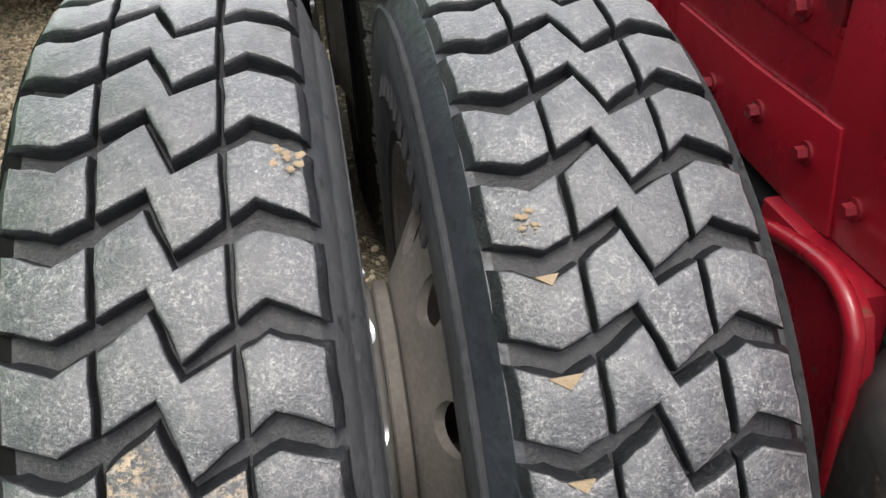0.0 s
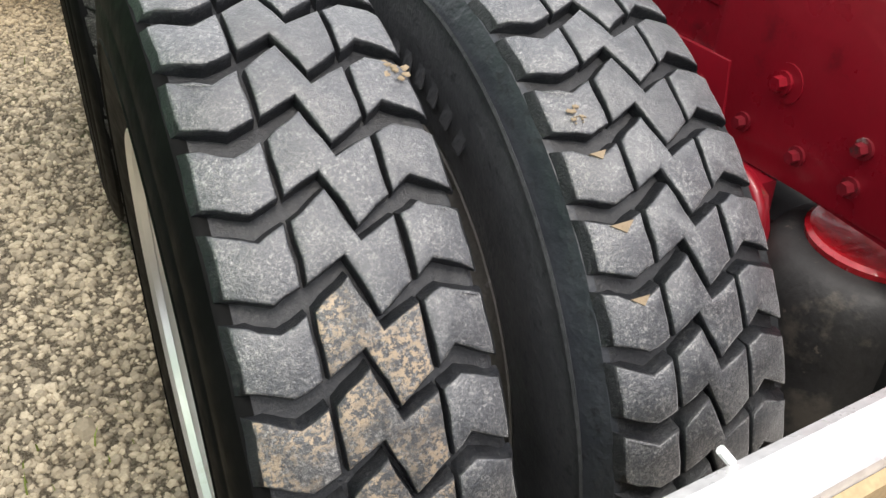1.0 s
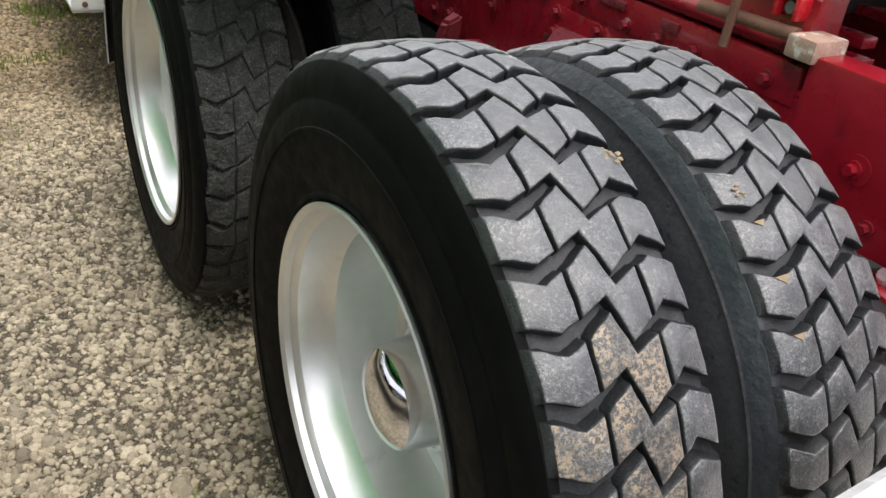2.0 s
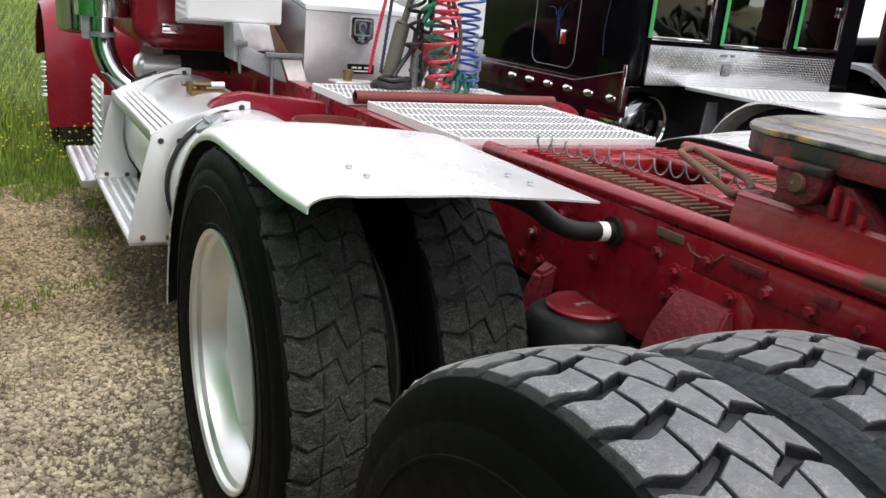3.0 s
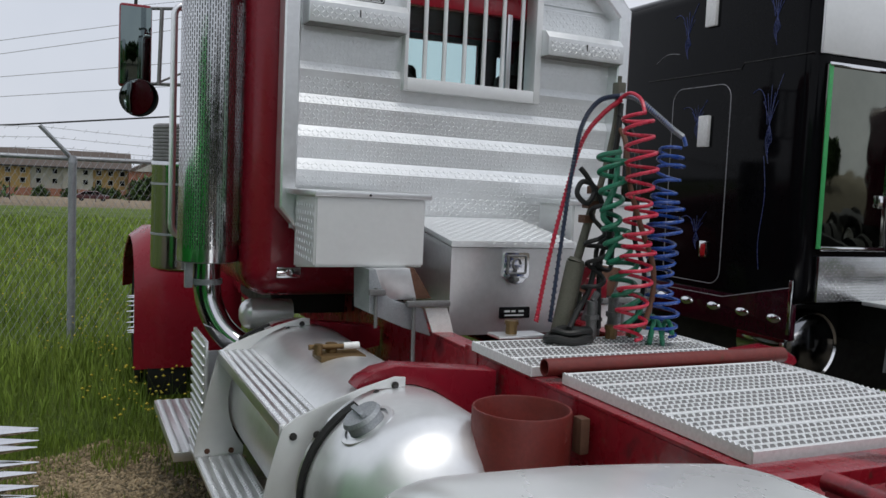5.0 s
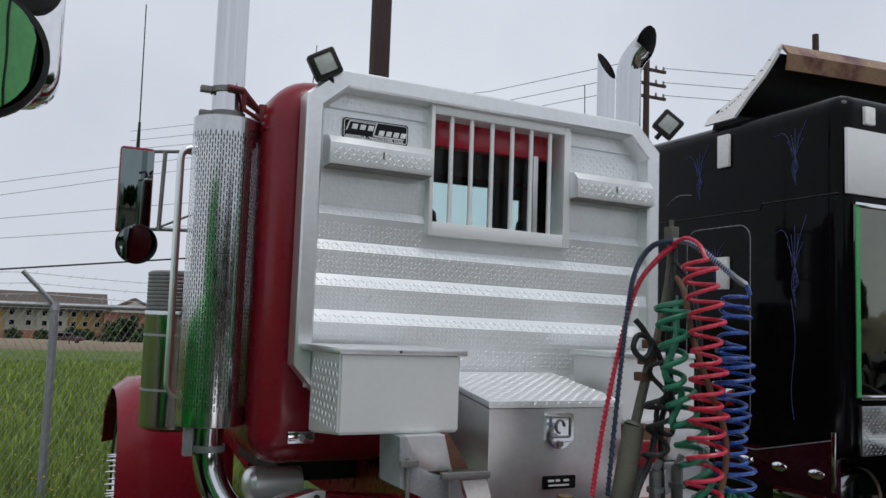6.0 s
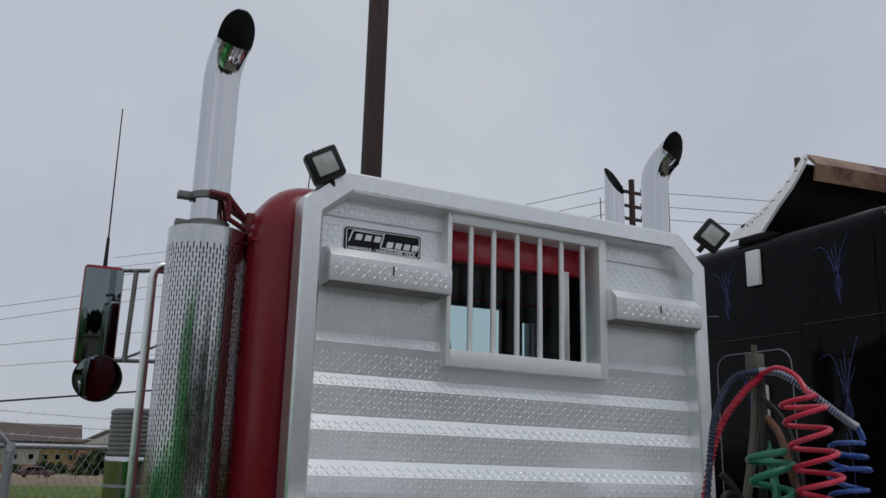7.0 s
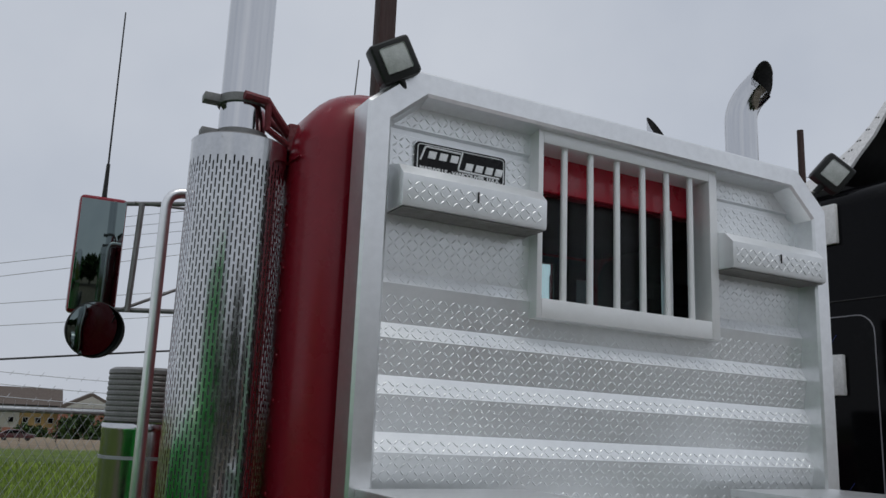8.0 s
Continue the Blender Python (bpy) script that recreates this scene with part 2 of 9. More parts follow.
    bp = n.new("ShaderNodeBump")
    p.inputs["Sheen Weight"].default_value, p.inputs["Sheen Roughness"].default_value = sheen, 0.35
    bp.inputs["Strength"].default_value, bp.inputs["Distance"].default_value = 1.0, relief
    l.new(tex(300 if relief < 0.002 else 90, 5, 0.7), bp.inputs["Height"])
    l.new(bp.outputs["Normal"], p.inputs["Normal"])
    l.new(bp.outputs["Normal"], p.inputs["Coat Normal"])
    return ma


m_tread = tread_mat("dusty_tread_rubber", (0.010, 0.013, 0.018), (0.052, 0.057, 0.066), (0.34, 0.335, 0.32), each=0.3, cover=0.46, sheen=0.65, rough=0.30, spec=0.9, coat=0.7)
m_tread_mud = tread_mat("tread_rubber_with_dried_mud", (0.03, 0.032, 0.036), (0.09, 0.09, 0.092), (0.36, 0.35, 0.33), 0.27, 0.12, sheen=0.3)
# less dusty rubber, darkened as well for the shade inside the grooves
m_groove = tread_mat("shaded_groove_rubber", (0.007, 0.008, 0.010), (0.018, 0.020, 0.024), (0.075, 0.075, 0.072), 0.0, 0.1, 0.3, rough=0.36, spec=0.5)
m_tread_worn = tread_mat("worn_muddy_tread_rubber", (0.006, 0.007, 0.0065), (0.032, 0.034, 0.032), (0.23, 0.23, 0.20), 0.0, 0.05, 0.42, relief=0.011, rough=0.6, spec=0.45)
RED = (0.135, 0.004, 0.012)
m_red = mat("red_paint", (0.185, 0.007, 0.017), (0.215, 0.009, 0.020), grain=0.12, rough=0.28, rvar=0.06, spec=0.3, coat=0.12, scale=3, bump=0.0004, bscale=40)
m_red_frame = mat("worn_red_frame_paint", (0.215, 0.006, 0.014), (0.275, 0.009, 0.019), rough=0.30, rvar=0.14, coat=0.22, scale=5, grain=0.2, bump=0.0018, bscale=28, spots=((0.10, 0.06, 0.04), 0.19, 20), dirt=((0.10, 0.007, 0.011), 0.30, 5))
m_red_plate = mat("bright_red_plate_paint", (0.245, 0.006, 0.015), (0.295, 0.009, 0.020), grain=0.12, rough=0.32, rvar=0.08, coat=0.22, scale=4, bump=0.0010, bscale=34, spots=((0.16, 0.005, 0.011), 0.2, 7))
# brighter copy of the cab's red, for its lit back wall
m_red_lit = mat("lit_red_paint", (0.40, 0.008, 0.026), (0.46, 0.012, 0.032), grain=0.1, rough=0.3, coat=0.3, scale=4)
m_red_cast = mat("flaking_red_casting", (0.11, 0.006, 0.012), (0.17, 0.012, 0.02), rough=0.6, scale=22, bump=0.004, bscale=70, spots=((0.03, 0.012, 0.012), 0.28, 45))
m_red_rust = mat("red_primer_steel", (0.125, 0.014, 0.011), (0.165, 0.021, 0.015), rough=0.55, scale=6, bump=0.0006, spots=((0.10, 0.035, 0.018), 0.2, 18))
m_cap = mat("chipped_red_cap_paint", (0.16, 0.005, 0.012), (0.20, 0.007, 0.015), rough=0.5, scale=9, bump=0.001, spots=((0.30, 0.27, 0.26), 0.26, 20), dirt=((0.04, 0.016, 0.016), 0.3, 45))
m_skirt = mat("blackened_red_paint", (0.21, 0.010, 0.017), (0.16, 0.009, 0.014), rough=0.5, coat=0.08, scale=7, bump=0.004, bscale=32, spots=((0.22, 0.16, 0.12), 0.10, 40), dirt=((0.015, 0.011, 0.010), 0.52, 9))
m_rust = mat("rusty_steel", (0.085, 0.036, 0.020), (0.15, 0.07, 0.04), rough=0.75, scale=16, bump=0.001, spots=((0.22, 0.19, 0.16), 0.16, 40))
m_brass = mat("tarnished_brass", (0.16, 0.10, 0.045), (0.22, 0.145, 0.065), rough=0.5, metal=0.7, scale=20, bump=0.0005)
m_alu = mat("aluminium_sheet", (0.76, 0.77, 0.78), (0.81, 0.82, 0.83), rough=0.33, rvar=0.05, metal=0.9, scale=3, bump=0.0003, bscale=14, grain=0.10, dirt=((0.66, 0.66, 0.65), 0.10, 5))
m_deck = mat("bright_serrated_deck_plate", (0.82, 0.83, 0.84), (0.87, 0.88, 0.89), rough=0.42, rvar=0.06, metal=0.35, scale=7, grain=0.2, dirt=((0.55, 0.53, 0.50), 0.12, 9))
m_tank = mat("brushed_tank_aluminium", (0.78, 0.79, 0.80), (0.84, 0.85, 0.86), rough=0.33, rvar=0.05, metal=0.75, scale=1.8, bump=0.0005, bscale=4, grain=0.08)
m_fender = mat("satin_aluminium_fender", (0.88, 0.89, 0.90), (0.92, 0.93, 0.94), rough=0.26, rvar=0.06, metal=0.5, scale=1.2, bump=0.0006, bscale=2.5, grain=0.05, stretch=(1.0, 0.5, 1.0))
m_plate = mat("aluminium_tread_plate", (0.76, 0.78, 0.79), (0.85, 0.87, 0.88), rough=0.40, rvar=0.07, metal=0.68, scale=2.2, bump=0.0016, bscale=6, grain=0.07, dirt=((0.62, 0.62, 0.60), 0.10, 4))
# darker aluminium: the shade under the shelf boxes is in its colour
m_shade_alu = mat("underside_shade_aluminium", (0.16, 0.155, 0.145), (0.28, 0.27, 0.25), rough=0.5, metal=0.6, scale=14, bump=0.0006)
m_white = mat("pale_anodised_aluminium", (0.70, 0.71, 0.71), (0.76, 0.77, 0.77), rough=0.42, rvar=0.05, metal=0.35, scale=2.5, grain=0.05)
m_whitebar = mat("bright_white_aluminium", (0.66, 0.655, 0.665), (0.72, 0.715, 0.725), rough=0.28, scale=5, metal=0.3)
m_chrome = mat("chrome", (0.70, 0.71, 0.73), (0.78, 0.78, 0.80), grain=0.1, rough=0.07, rvar=0.05, metal=1.0, scale=5, bump=0.0002, bscale=20)
m_shield = mat("perforated_chrome", (0.48, 0.49, 0.50), (0.58, 0.59, 0.60), rough=0.15, rvar=0.06, metal=1.0, scale=6, bump=0.0008, bscale=10, grain=0.12, spots=((0.30, 0.29, 0.27), 0.10, 26))
m_pipe = mat("polished_stack_pipe", (0.54, 0.55, 0.57), (0.64, 0.645, 0.665), rough=0.09, rvar=0.04, metal=1.0, scale=2.5, grain=0.04, stretch=(4, 4, 0.3), dirt=((0.40, 0.36, 0.30), 0.10, 3))
m_rim = mat("polished_wheel_aluminium", (0.80, 0.80, 0.79), (0.86, 0.86, 0.85), rough=0.34, rvar=0.06, metal=0.82, grain=0.06, scale=3, bump=0.0003, bscale=8, dirt=((0.66, 0.63, 0.58), 0.12, 5))
m_dusty = mat("dusty_steel_wheel", (0.17, 0.158, 0.142), (0.27, 0.252, 0.228), rough=0.85, scale=9, bump=0.0005, spots=((0.45, 0.43, 0.40), 0.15, 22))
m_black = mat("black_rubber", (0.009, 0.0095, 0.0095), (0.016, 0.017, 0.016), rough=0.5, rvar=0.1, scale=8, bump=0.0003, spec=0.35)
m_airbag = mat("dusty_air_spring_rubber", (0.020, 0.020, 0.021), (0.040, 0.038, 0.036), rough=0.6, scale=7, bump=0.0016, bscale=60, spots=((0.17, 0.14, 0.11), 0.16, 34), dirt=((0.085, 0.075, 0.062), 0.40, 9))
m_airbag_dark = mat("black_air_spring_rubber", (0.006, 0.0065, 0.007), (0.012, 0.013, 0.014), rough=0.55, scale=8, bump=0.0008, spec=0.25)
m_side = mat("tyre_sidewall_rubber", (0.0020, 0.0022, 0.0022), (0.0042, 0.0045, 0.0044), rough=0.62, rvar=0.1, scale=10, bump=0.0004, bscale=60, spec=0.08)
m_inner = mat("dusty_inner_sidewall", (0.040, 0.043, 0.047), (0.076, 0.079, 0.083), rough=0.6, scale=9, bump=0.0020, bscale=90, spots=((0.13, 0.13, 0.128), 0.15, 45), dirt=((0.018, 0.020, 0.023), 0.27, 60))
m_shoulder = mat("blue_black_shoulder_rubber", (0.015, 0.018, 0.023), (0.034, 0.039, 0.046), rough=0.42, scale=14, bump=0.0022, bscale=60, spots=((0.10, 0.105, 0.11), 0.10, 50), dirt=((0.009, 0.010, 0.013), 0.30, 42))
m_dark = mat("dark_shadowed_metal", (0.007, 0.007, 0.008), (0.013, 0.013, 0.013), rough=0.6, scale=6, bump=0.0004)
m_soot = mat("sooty_pipe_inside", (0.006, 0.006, 0.006), (0.012, 0.012, 0.012), rough=0.9, scale=9)
m_tar = mat("greasy_fifth_wheel_plate", (0.12, 0.114, 0.108), (0.22, 0.205, 0.188), rough=0.36, scale=6, bump=0.003, bscale=34, stretch=(3.4, 1.0, 1.0), spots=((0.42, 0.24, 0.07), 0.34, 3.2), dirt=((0.035, 0.032, 0.030), 0.42, 5))
m_red_flake = mat("flaking_bright_red_paint", (0.46, 0.008, 0.016), (0.54, 0.012, 0.022), rough=0.3, coat=0.4, scale=8, bump=0.0015, bscale=60, spots=((0.62, 0.58, 0.54), 0.17, 34), dirt=((0.10, 0.010, 0.012), 0.2, 14))
m_tan_flake = mat("flaked_pale_paint", (0.34, 0.20, 0.15), (0.42, 0.28, 0.22), rough=0.6, scale=14, bump=0.002, bscale=60, spots=((0.68, 0.64, 0.58), 0.32, 24), dirt=((0.12, 0.04, 0.03), 0.3, 18))
m_bare = mat("grey_cast_iron", (0.17, 0.17, 0.17), (0.24, 0.24, 0.24), rough=0.55, metal=0.5, scale=14, bump=0.0006)
m_galv = mat("galvanised_steel", (0.30, 0.32, 0.34), (0.40, 0.42, 0.44), rough=0.5, metal=0.6, scale=12, bump=0.0002)
m_paint_k = mat("glossy_black_truck_paint", (0.003, 0.003, 0.004), (0.005, 0.005, 0.006), rough=0.08, rvar=0.03, spec=0.09, scale=3, dirt=((0.009, 0.009, 0.010), 0.2, 4))
m_purple = mat("dark_purple_truck_paint", (0.030, 0.003, 0.009), (0.04, 0.004, 0.012), rough=0.16, spec=0.4, coat=0.1, scale=3)
m_green = mat("green_truck_paint", (0.02, 0.30, 0.035), (0.03, 0.35, 0.045), rough=0.16, rvar=0.04, coat=0.7, scale=2)
m_greenline = mat("bright_green_trim", (0.03, 0.30, 0.08), (0.05, 0.38, 0.11), rough=0.4, scale=6)
m_blueflame = mat("blue_pinstripe_paint", (0.012, 0.022, 0.13), (0.03, 0.055, 0.22), rough=0.3, scale=20)
m_silverline = mat("silver_pinstripe_paint", (0.24, 0.24, 0.26), rough=0.3, scale=20)
m_redlamp = mat("red_lens", (0.42, 0.008, 0.012), rough=0.15, scale=12, coat=0.5)
m_hose_red = mat("red_air_hose", (0.46, 0.012, 0.04), (0.55, 0.02, 0.055), rough=0.32, scale=9, dirt=((0.35, 0.03, 0.04), 0.15, 12))
m_hose_blue = mat("blue_air_hose", (0.010, 0.045, 0.24), (0.02, 0.08, 0.34), rough=0.28, scale=9, dirt=((0.006, 0.02, 0.09), 0.3, 14))
m_hose_green = mat("green_electric_cable", (0.006, 0.12, 0.065), (0.012, 0.19, 0.10), rough=0.4, scale=9)
m_hose_navy = mat("dark_blue_hose_wrap", (0.014, 0.024, 0.055), (0.026, 0.042, 0.085), rough=0.45, scale=9)
m_cable = mat("grey_brown_cable", (0.022, 0.021, 0.021), (0.04, 0.036, 0.034), rough=0.6, scale=14)
m_olive = mat("dusty_olive_steel_pole", (0.075, 0.075, 0.055), (0.115, 0.11, 0.085), rough=0.6, scale=12, bump=0.0004, spots=((0.08, 0.05, 0.03), 0.2, 24))
m_wood = mat("dark_brown_utility_pole", (0.036, 0.018, 0.017), (0.055, 0.028, 0.026), rough=0.8, scale=2, stretch=(8, 8, 0.5), bump=0.002)
# tan stands for gravel mirrored in the bar's bare aluminium
m_tan = mat("tan_gravel_reflection", (0.42, 0.31, 0.17), (0.52, 0.40, 0.23), rough=0.6, scale=9)
m_sign_k = mat("black_sign_enamel", (0.006, 0.006, 0.007), rough=0.3, scale=9, spec=0.15)
m_sign_w = mat("silver_sign_letters", (0.68, 0.69, 0.70), rough=0.35, scale=30)
m_lamp_face = mat("clear_lamp_lens", (0.42, 0.44, 0.42), (0.55, 0.57, 0.55), rough=0.12, scale=40, bump=0.0008, bscale=120, coat=0.5)
# near-black: the cab's inner darkness is in this colour
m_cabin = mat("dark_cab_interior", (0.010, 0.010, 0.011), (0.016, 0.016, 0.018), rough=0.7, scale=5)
m_tape = mat("white_reflective_tape", (0.75, 0.76, 0.75), rough=0.35, scale=60)
m_grime = mat("dried_greenish_grime", (0.075, 0.05, 0.026), (0.11, 0.08, 0.04), rough=0.8, scale=40, bump=0.001)


def glass_mat(name, tint, rough=0.02, trans=1.0):
    ma = bpy.data.materials.new(name)
    ma.use_nodes = True
    p = ma.node_tree.nodes["Principled BSDF"]
    p.inputs["Base Color"].default_value = (*tint, 1)
    p.inputs["Roughness"].default_value, p.inputs["Transmission Weight"].default_value, p.inputs["IOR"].default_value = rough, trans, 1.45
    return ma


m_glass = glass_mat("window_glass", (0.80, 0.86, 0.85))
m_glass.node_tree.nodes["Principled BSDF"].inputs["IOR"].default_value = 1.18
m_mud = mat("dried_tan_mud", (0.22, 0.17, 0.11), (0.32, 0.245, 0.16), rough=0.95, scale=60, bump=0.001, bscale=300)
m_screen = glass_mat("tinted_windscreen_glass", (0.66, 0.82, 0.83))
m_screen.node_tree.nodes["Principled BSDF"].inputs["IOR"].default_value = 1.12
# mirror glass darkened so that its reflection comes out dark
m_mirror_dark = mat("darkened_mirror_glass", (0.15, 0.185, 0.185), grain=0.0, rough=0.02, rvar=0.01, metal=1.0, scale=3)
m_mirror = mat("mirror_glass", (0.80, 0.83, 0.82), grain=0.0, rough=0.02, rvar=0.01, metal=1.0, scale=3)

# ---- ground ----
def ground_z(x, y):
    s = min(1.0, max(0.0, (4.6 - y) / 2.0))
    s = s * s * (3 - 2 * s)
    near = max(0.0, 1 - (abs(x) + abs(y - 4)) / 40)
    d = max(0.0, y - 18.0)
    fall = -0.025 * (d * d / (d + 12.0)) if d < 400 else -0.025 * 388.35
    return fall + 0.062 * s + near * 0.03 * (noise.noise((x * 0.9, y * 0.9, 3.1)) - 0.15) * (0.35 if abs(x + 0.9) < 0.6 and y < 3.2 else 1.0)


def grass_edge(x):
    return 6.3 + 0.8 * noise.noise((x * 0.8, 1.7, 0.4)) + 0.45 * noise.noise((x * 2.7, 5.2, 0.4))


def ground_material():
    ma = bpy.data.materials.new("gravel_yard_and_meadow")
    ma.use_nodes = True
    n, l = ma.node_tree.nodes, ma.node_tree.links
    p = n["Principled BSDF"]
    tc = n.new("ShaderNodeTexCoord")

    def tex(kind, s, d=5.0):
        t = n.new(kind)
        t.inputs["Scale"].default_value = s
        if "Detail" in t.inputs:
            t.inputs["Detail"].default_value = d
        l.new(tc.outputs["Object"], t.inputs["Vector"])
        return t

    def ramp(src, stops):
        r = n.new("ShaderNodeValToRGB")
        e = r.color_ramp.elements
        e[0].position, e[0].color = stops[0][0], (*stops[0][1], 1)
        e[1].position, e[1].color = stops[-1][0], (*stops[-1][1], 1)
        for q, c in stops[1:-1]:
            k = e.new(q)
            k.color = (*c, 1)
        l.new(src, r.inputs["Fac"])
        return r.outputs["Color"]

    def mix(f, a, b, kind="MIX"):
        mx = n.new("ShaderNodeMix")
        mx.data_type, mx.blend_type = "RGBA", kind
        for k, v in (("Factor", f), ("A", a), ("B", b)):
            if isinstance(v, float):
                mx.inputs[k].default_value = v
            else:
                l.new(v, mx.inputs[k])
        return mx.outputs["Result"]

    cell = tex("ShaderNodeTexVoronoi", 95)
    stone = ramp(cell.outputs["Color"], [(0.1, (0.21, 0.18, 0.13)), (0.5, (0.42, 0.37, 0.28)), (0.9, (0.56, 0.51, 0.41))])
    sand = ramp(tex("ShaderNodeTexNoise", 220, 4).outputs["Fac"], [(0.3, (0.15, 0.125, 0.09)), (0.7, (0.42, 0.375, 0.30))])
    gravel = mix(ramp(cell.outputs["Distance"], [(0.25, (0, 0, 0)), (0.55, (1, 1, 1))]), stone, sand)
    gravel = mix(0.7, gravel, ramp(tex("ShaderNodeTexNoise", 1.9, 7).outputs["Fac"], [(0.32, (0.58, 0.55, 0.48)), (0.66, (1.18, 1.16, 1.1))]), "MULTIPLY")
    weeds = ramp(tex("ShaderNodeTexNoise", 2.3, 8).outputs["Fac"], [(0.56, (0, 0, 0)), (0.72, (0.5, 0.5, 0.5))])
    meadow = ramp(tex("ShaderNodeTexNoise", 0.7, 9).outputs["Fac"], [(0.3, (0.085, 0.14, 0.018)), (0.5, (0.14, 0.21, 0.03)), (0.75, (0.21, 0.27, 0.05))])
    meadow = mix(0.6, meadow, ramp(tex("ShaderNodeTexNoise", 60, 6).outputs["Fac"], [(0.3, (0.45, 0.45, 0.4)), (0.7, (1.3, 1.3, 1.2))]), "MULTIPLY")
    gravel = mix(weeds, gravel, meadow)
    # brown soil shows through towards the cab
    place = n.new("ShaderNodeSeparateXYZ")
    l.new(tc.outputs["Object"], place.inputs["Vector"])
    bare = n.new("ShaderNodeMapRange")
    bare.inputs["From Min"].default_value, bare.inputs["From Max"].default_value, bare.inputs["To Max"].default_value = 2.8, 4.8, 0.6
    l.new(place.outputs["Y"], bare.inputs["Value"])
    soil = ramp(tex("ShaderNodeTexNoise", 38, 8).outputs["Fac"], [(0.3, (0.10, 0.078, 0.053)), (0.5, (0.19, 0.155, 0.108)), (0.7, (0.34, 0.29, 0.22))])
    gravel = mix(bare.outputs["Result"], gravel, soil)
    # the meadow begins a little way ahead of the cab, behind a ragged edge
    sep = n.new("ShaderNodeSeparateXYZ")
    l.new(tc.outputs["Object"], sep.inputs["Vector"])
    wob = n.new("ShaderNodeMath")
    wob.operation = "MULTIPLY_ADD"
    l.new(tex("ShaderNodeTexNoise", 1.1, 7).outputs["Fac"], wob.inputs[0])
    wob.inputs[1].default_value = 2.6
    l.new(sep.outputs["Y"], wob.inputs[2])
    edge = n.new("ShaderNodeMapRange")
    edge.inputs["From Min"].default_value, edge.inputs["From Max"].default_value = 7.2, 8.0
    l.new(wob.outputs["Value"], edge.inputs["Value"])
    # a bare track along the far side of the meadow
    far = n.new("ShaderNodeMapRange")
    far.inputs["From Min"].default_value, far.inputs["From Max"].default_value = 66, 74
    l.new(sep.outputs["Y"], far.inputs["Value"])
    far2 = n.new("ShaderNodeMapRange")
    far2.inputs["From Min"].default_value, far2.inputs["From Max"].default_value = 236, 250
    far2.inputs["To Min"].default_value, far2.inputs["To Max"].default_value = 1, 0
    l.new(sep.outputs["Y"], far2.inputs["Value"])
    band = n.new("ShaderNodeMath")
    band.operation = "MULTIPLY"
    l.new(far.outputs["Result"], band.inputs[0])
    l.new(far2.outputs["Result"], band.inputs[1])
    dirt = ramp(tex("ShaderNodeTexNoise", 0.4, 6).outputs["Fac"], [(0.3, (0.20, 0.15, 0.10)), (0.7, (0.32, 0.26, 0.18))])
    col = mix(edge.outputs["Result"], gravel, meadow)
    col = mix(band.outputs["Value"], col, dirt)
    l.new(col, p.inputs["Base Color"])
    p.inputs["Roughness"].default_value = 0.9
    p.inputs["Specular IOR Level"].default_value = 0.25
    bp = n.new("ShaderNodeBump")
    bp.inputs["Distance"].default_value = 0.03
    inv = n.new("ShaderNodeMath")
    inv.operation = "MULTIPLY"
    inv.inputs[1].default_value = -1.0
    l.new(cell.outputs["Distance"], inv.inputs[0])
    l.new(inv.outputs["Value"], bp.inputs["Height"])
    l.new(bp.outputs["Normal"], p.inputs["Normal"])
    return ma


def spaced(lo, hi, n0, far_lo, far_hi, k):
    inner = [lo + (hi - lo) * i / n0 for i in range(n0 + 1)]
    left = [lo - (lo - far_lo) * (i / k) ** 3 for i in range(k, 0, -1)]
    right = [hi + (far_hi - hi) * (i / k) ** 3 for i in range(1, k + 1)]
    return left + inner + right


bm = bmesh.new()
xs, ys = spaced(-6, 6, 60, -1500, 1500, 14), spaced(-3, 12, 75, -1500, 1500, 30)
sheet(bm, [[(x, y, ground_z(x, y)) for x in xs] for y in ys])
bmesh.ops.recalc_face_normals(bm, faces=bm.faces)
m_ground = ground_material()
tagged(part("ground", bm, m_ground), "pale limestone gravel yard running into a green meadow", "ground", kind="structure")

m_pebble = mat("limestone_gravel", (0.37, 0.322, 0.24), (0.49, 0.437, 0.34), rough=0.9, scale=9, contrast=0.3, bump=0.0006, bscale=200)


def island_tones(ma, low, high):
    """Lets each loose piece of a joined mesh take its own tone."""
    n, l = ma.node_tree.nodes, ma.node_tree.links
    p = n["Principled BSDF"]
    src = p.inputs["Base Color"].links[0].from_socket
    g = n.new("ShaderNodeNewGeometry")
    mr = n.new("ShaderNodeMapRange")
    mr.inputs["To Min"].default_value, mr.inputs["To Max"].default_value = low, high
    l.new(g.outputs["Random Per Island"], mr.inputs["Value"])
    hv = n.new("ShaderNodeHueSaturation")
    l.new(mr.outputs["Result"], hv.inputs["Value"])
    l.new(src, hv.inputs["Color"])
    l.new(hv.outputs["Color"], p.inputs["Base Color"])


island_tones(m_pebble, 0.50, 1.30)


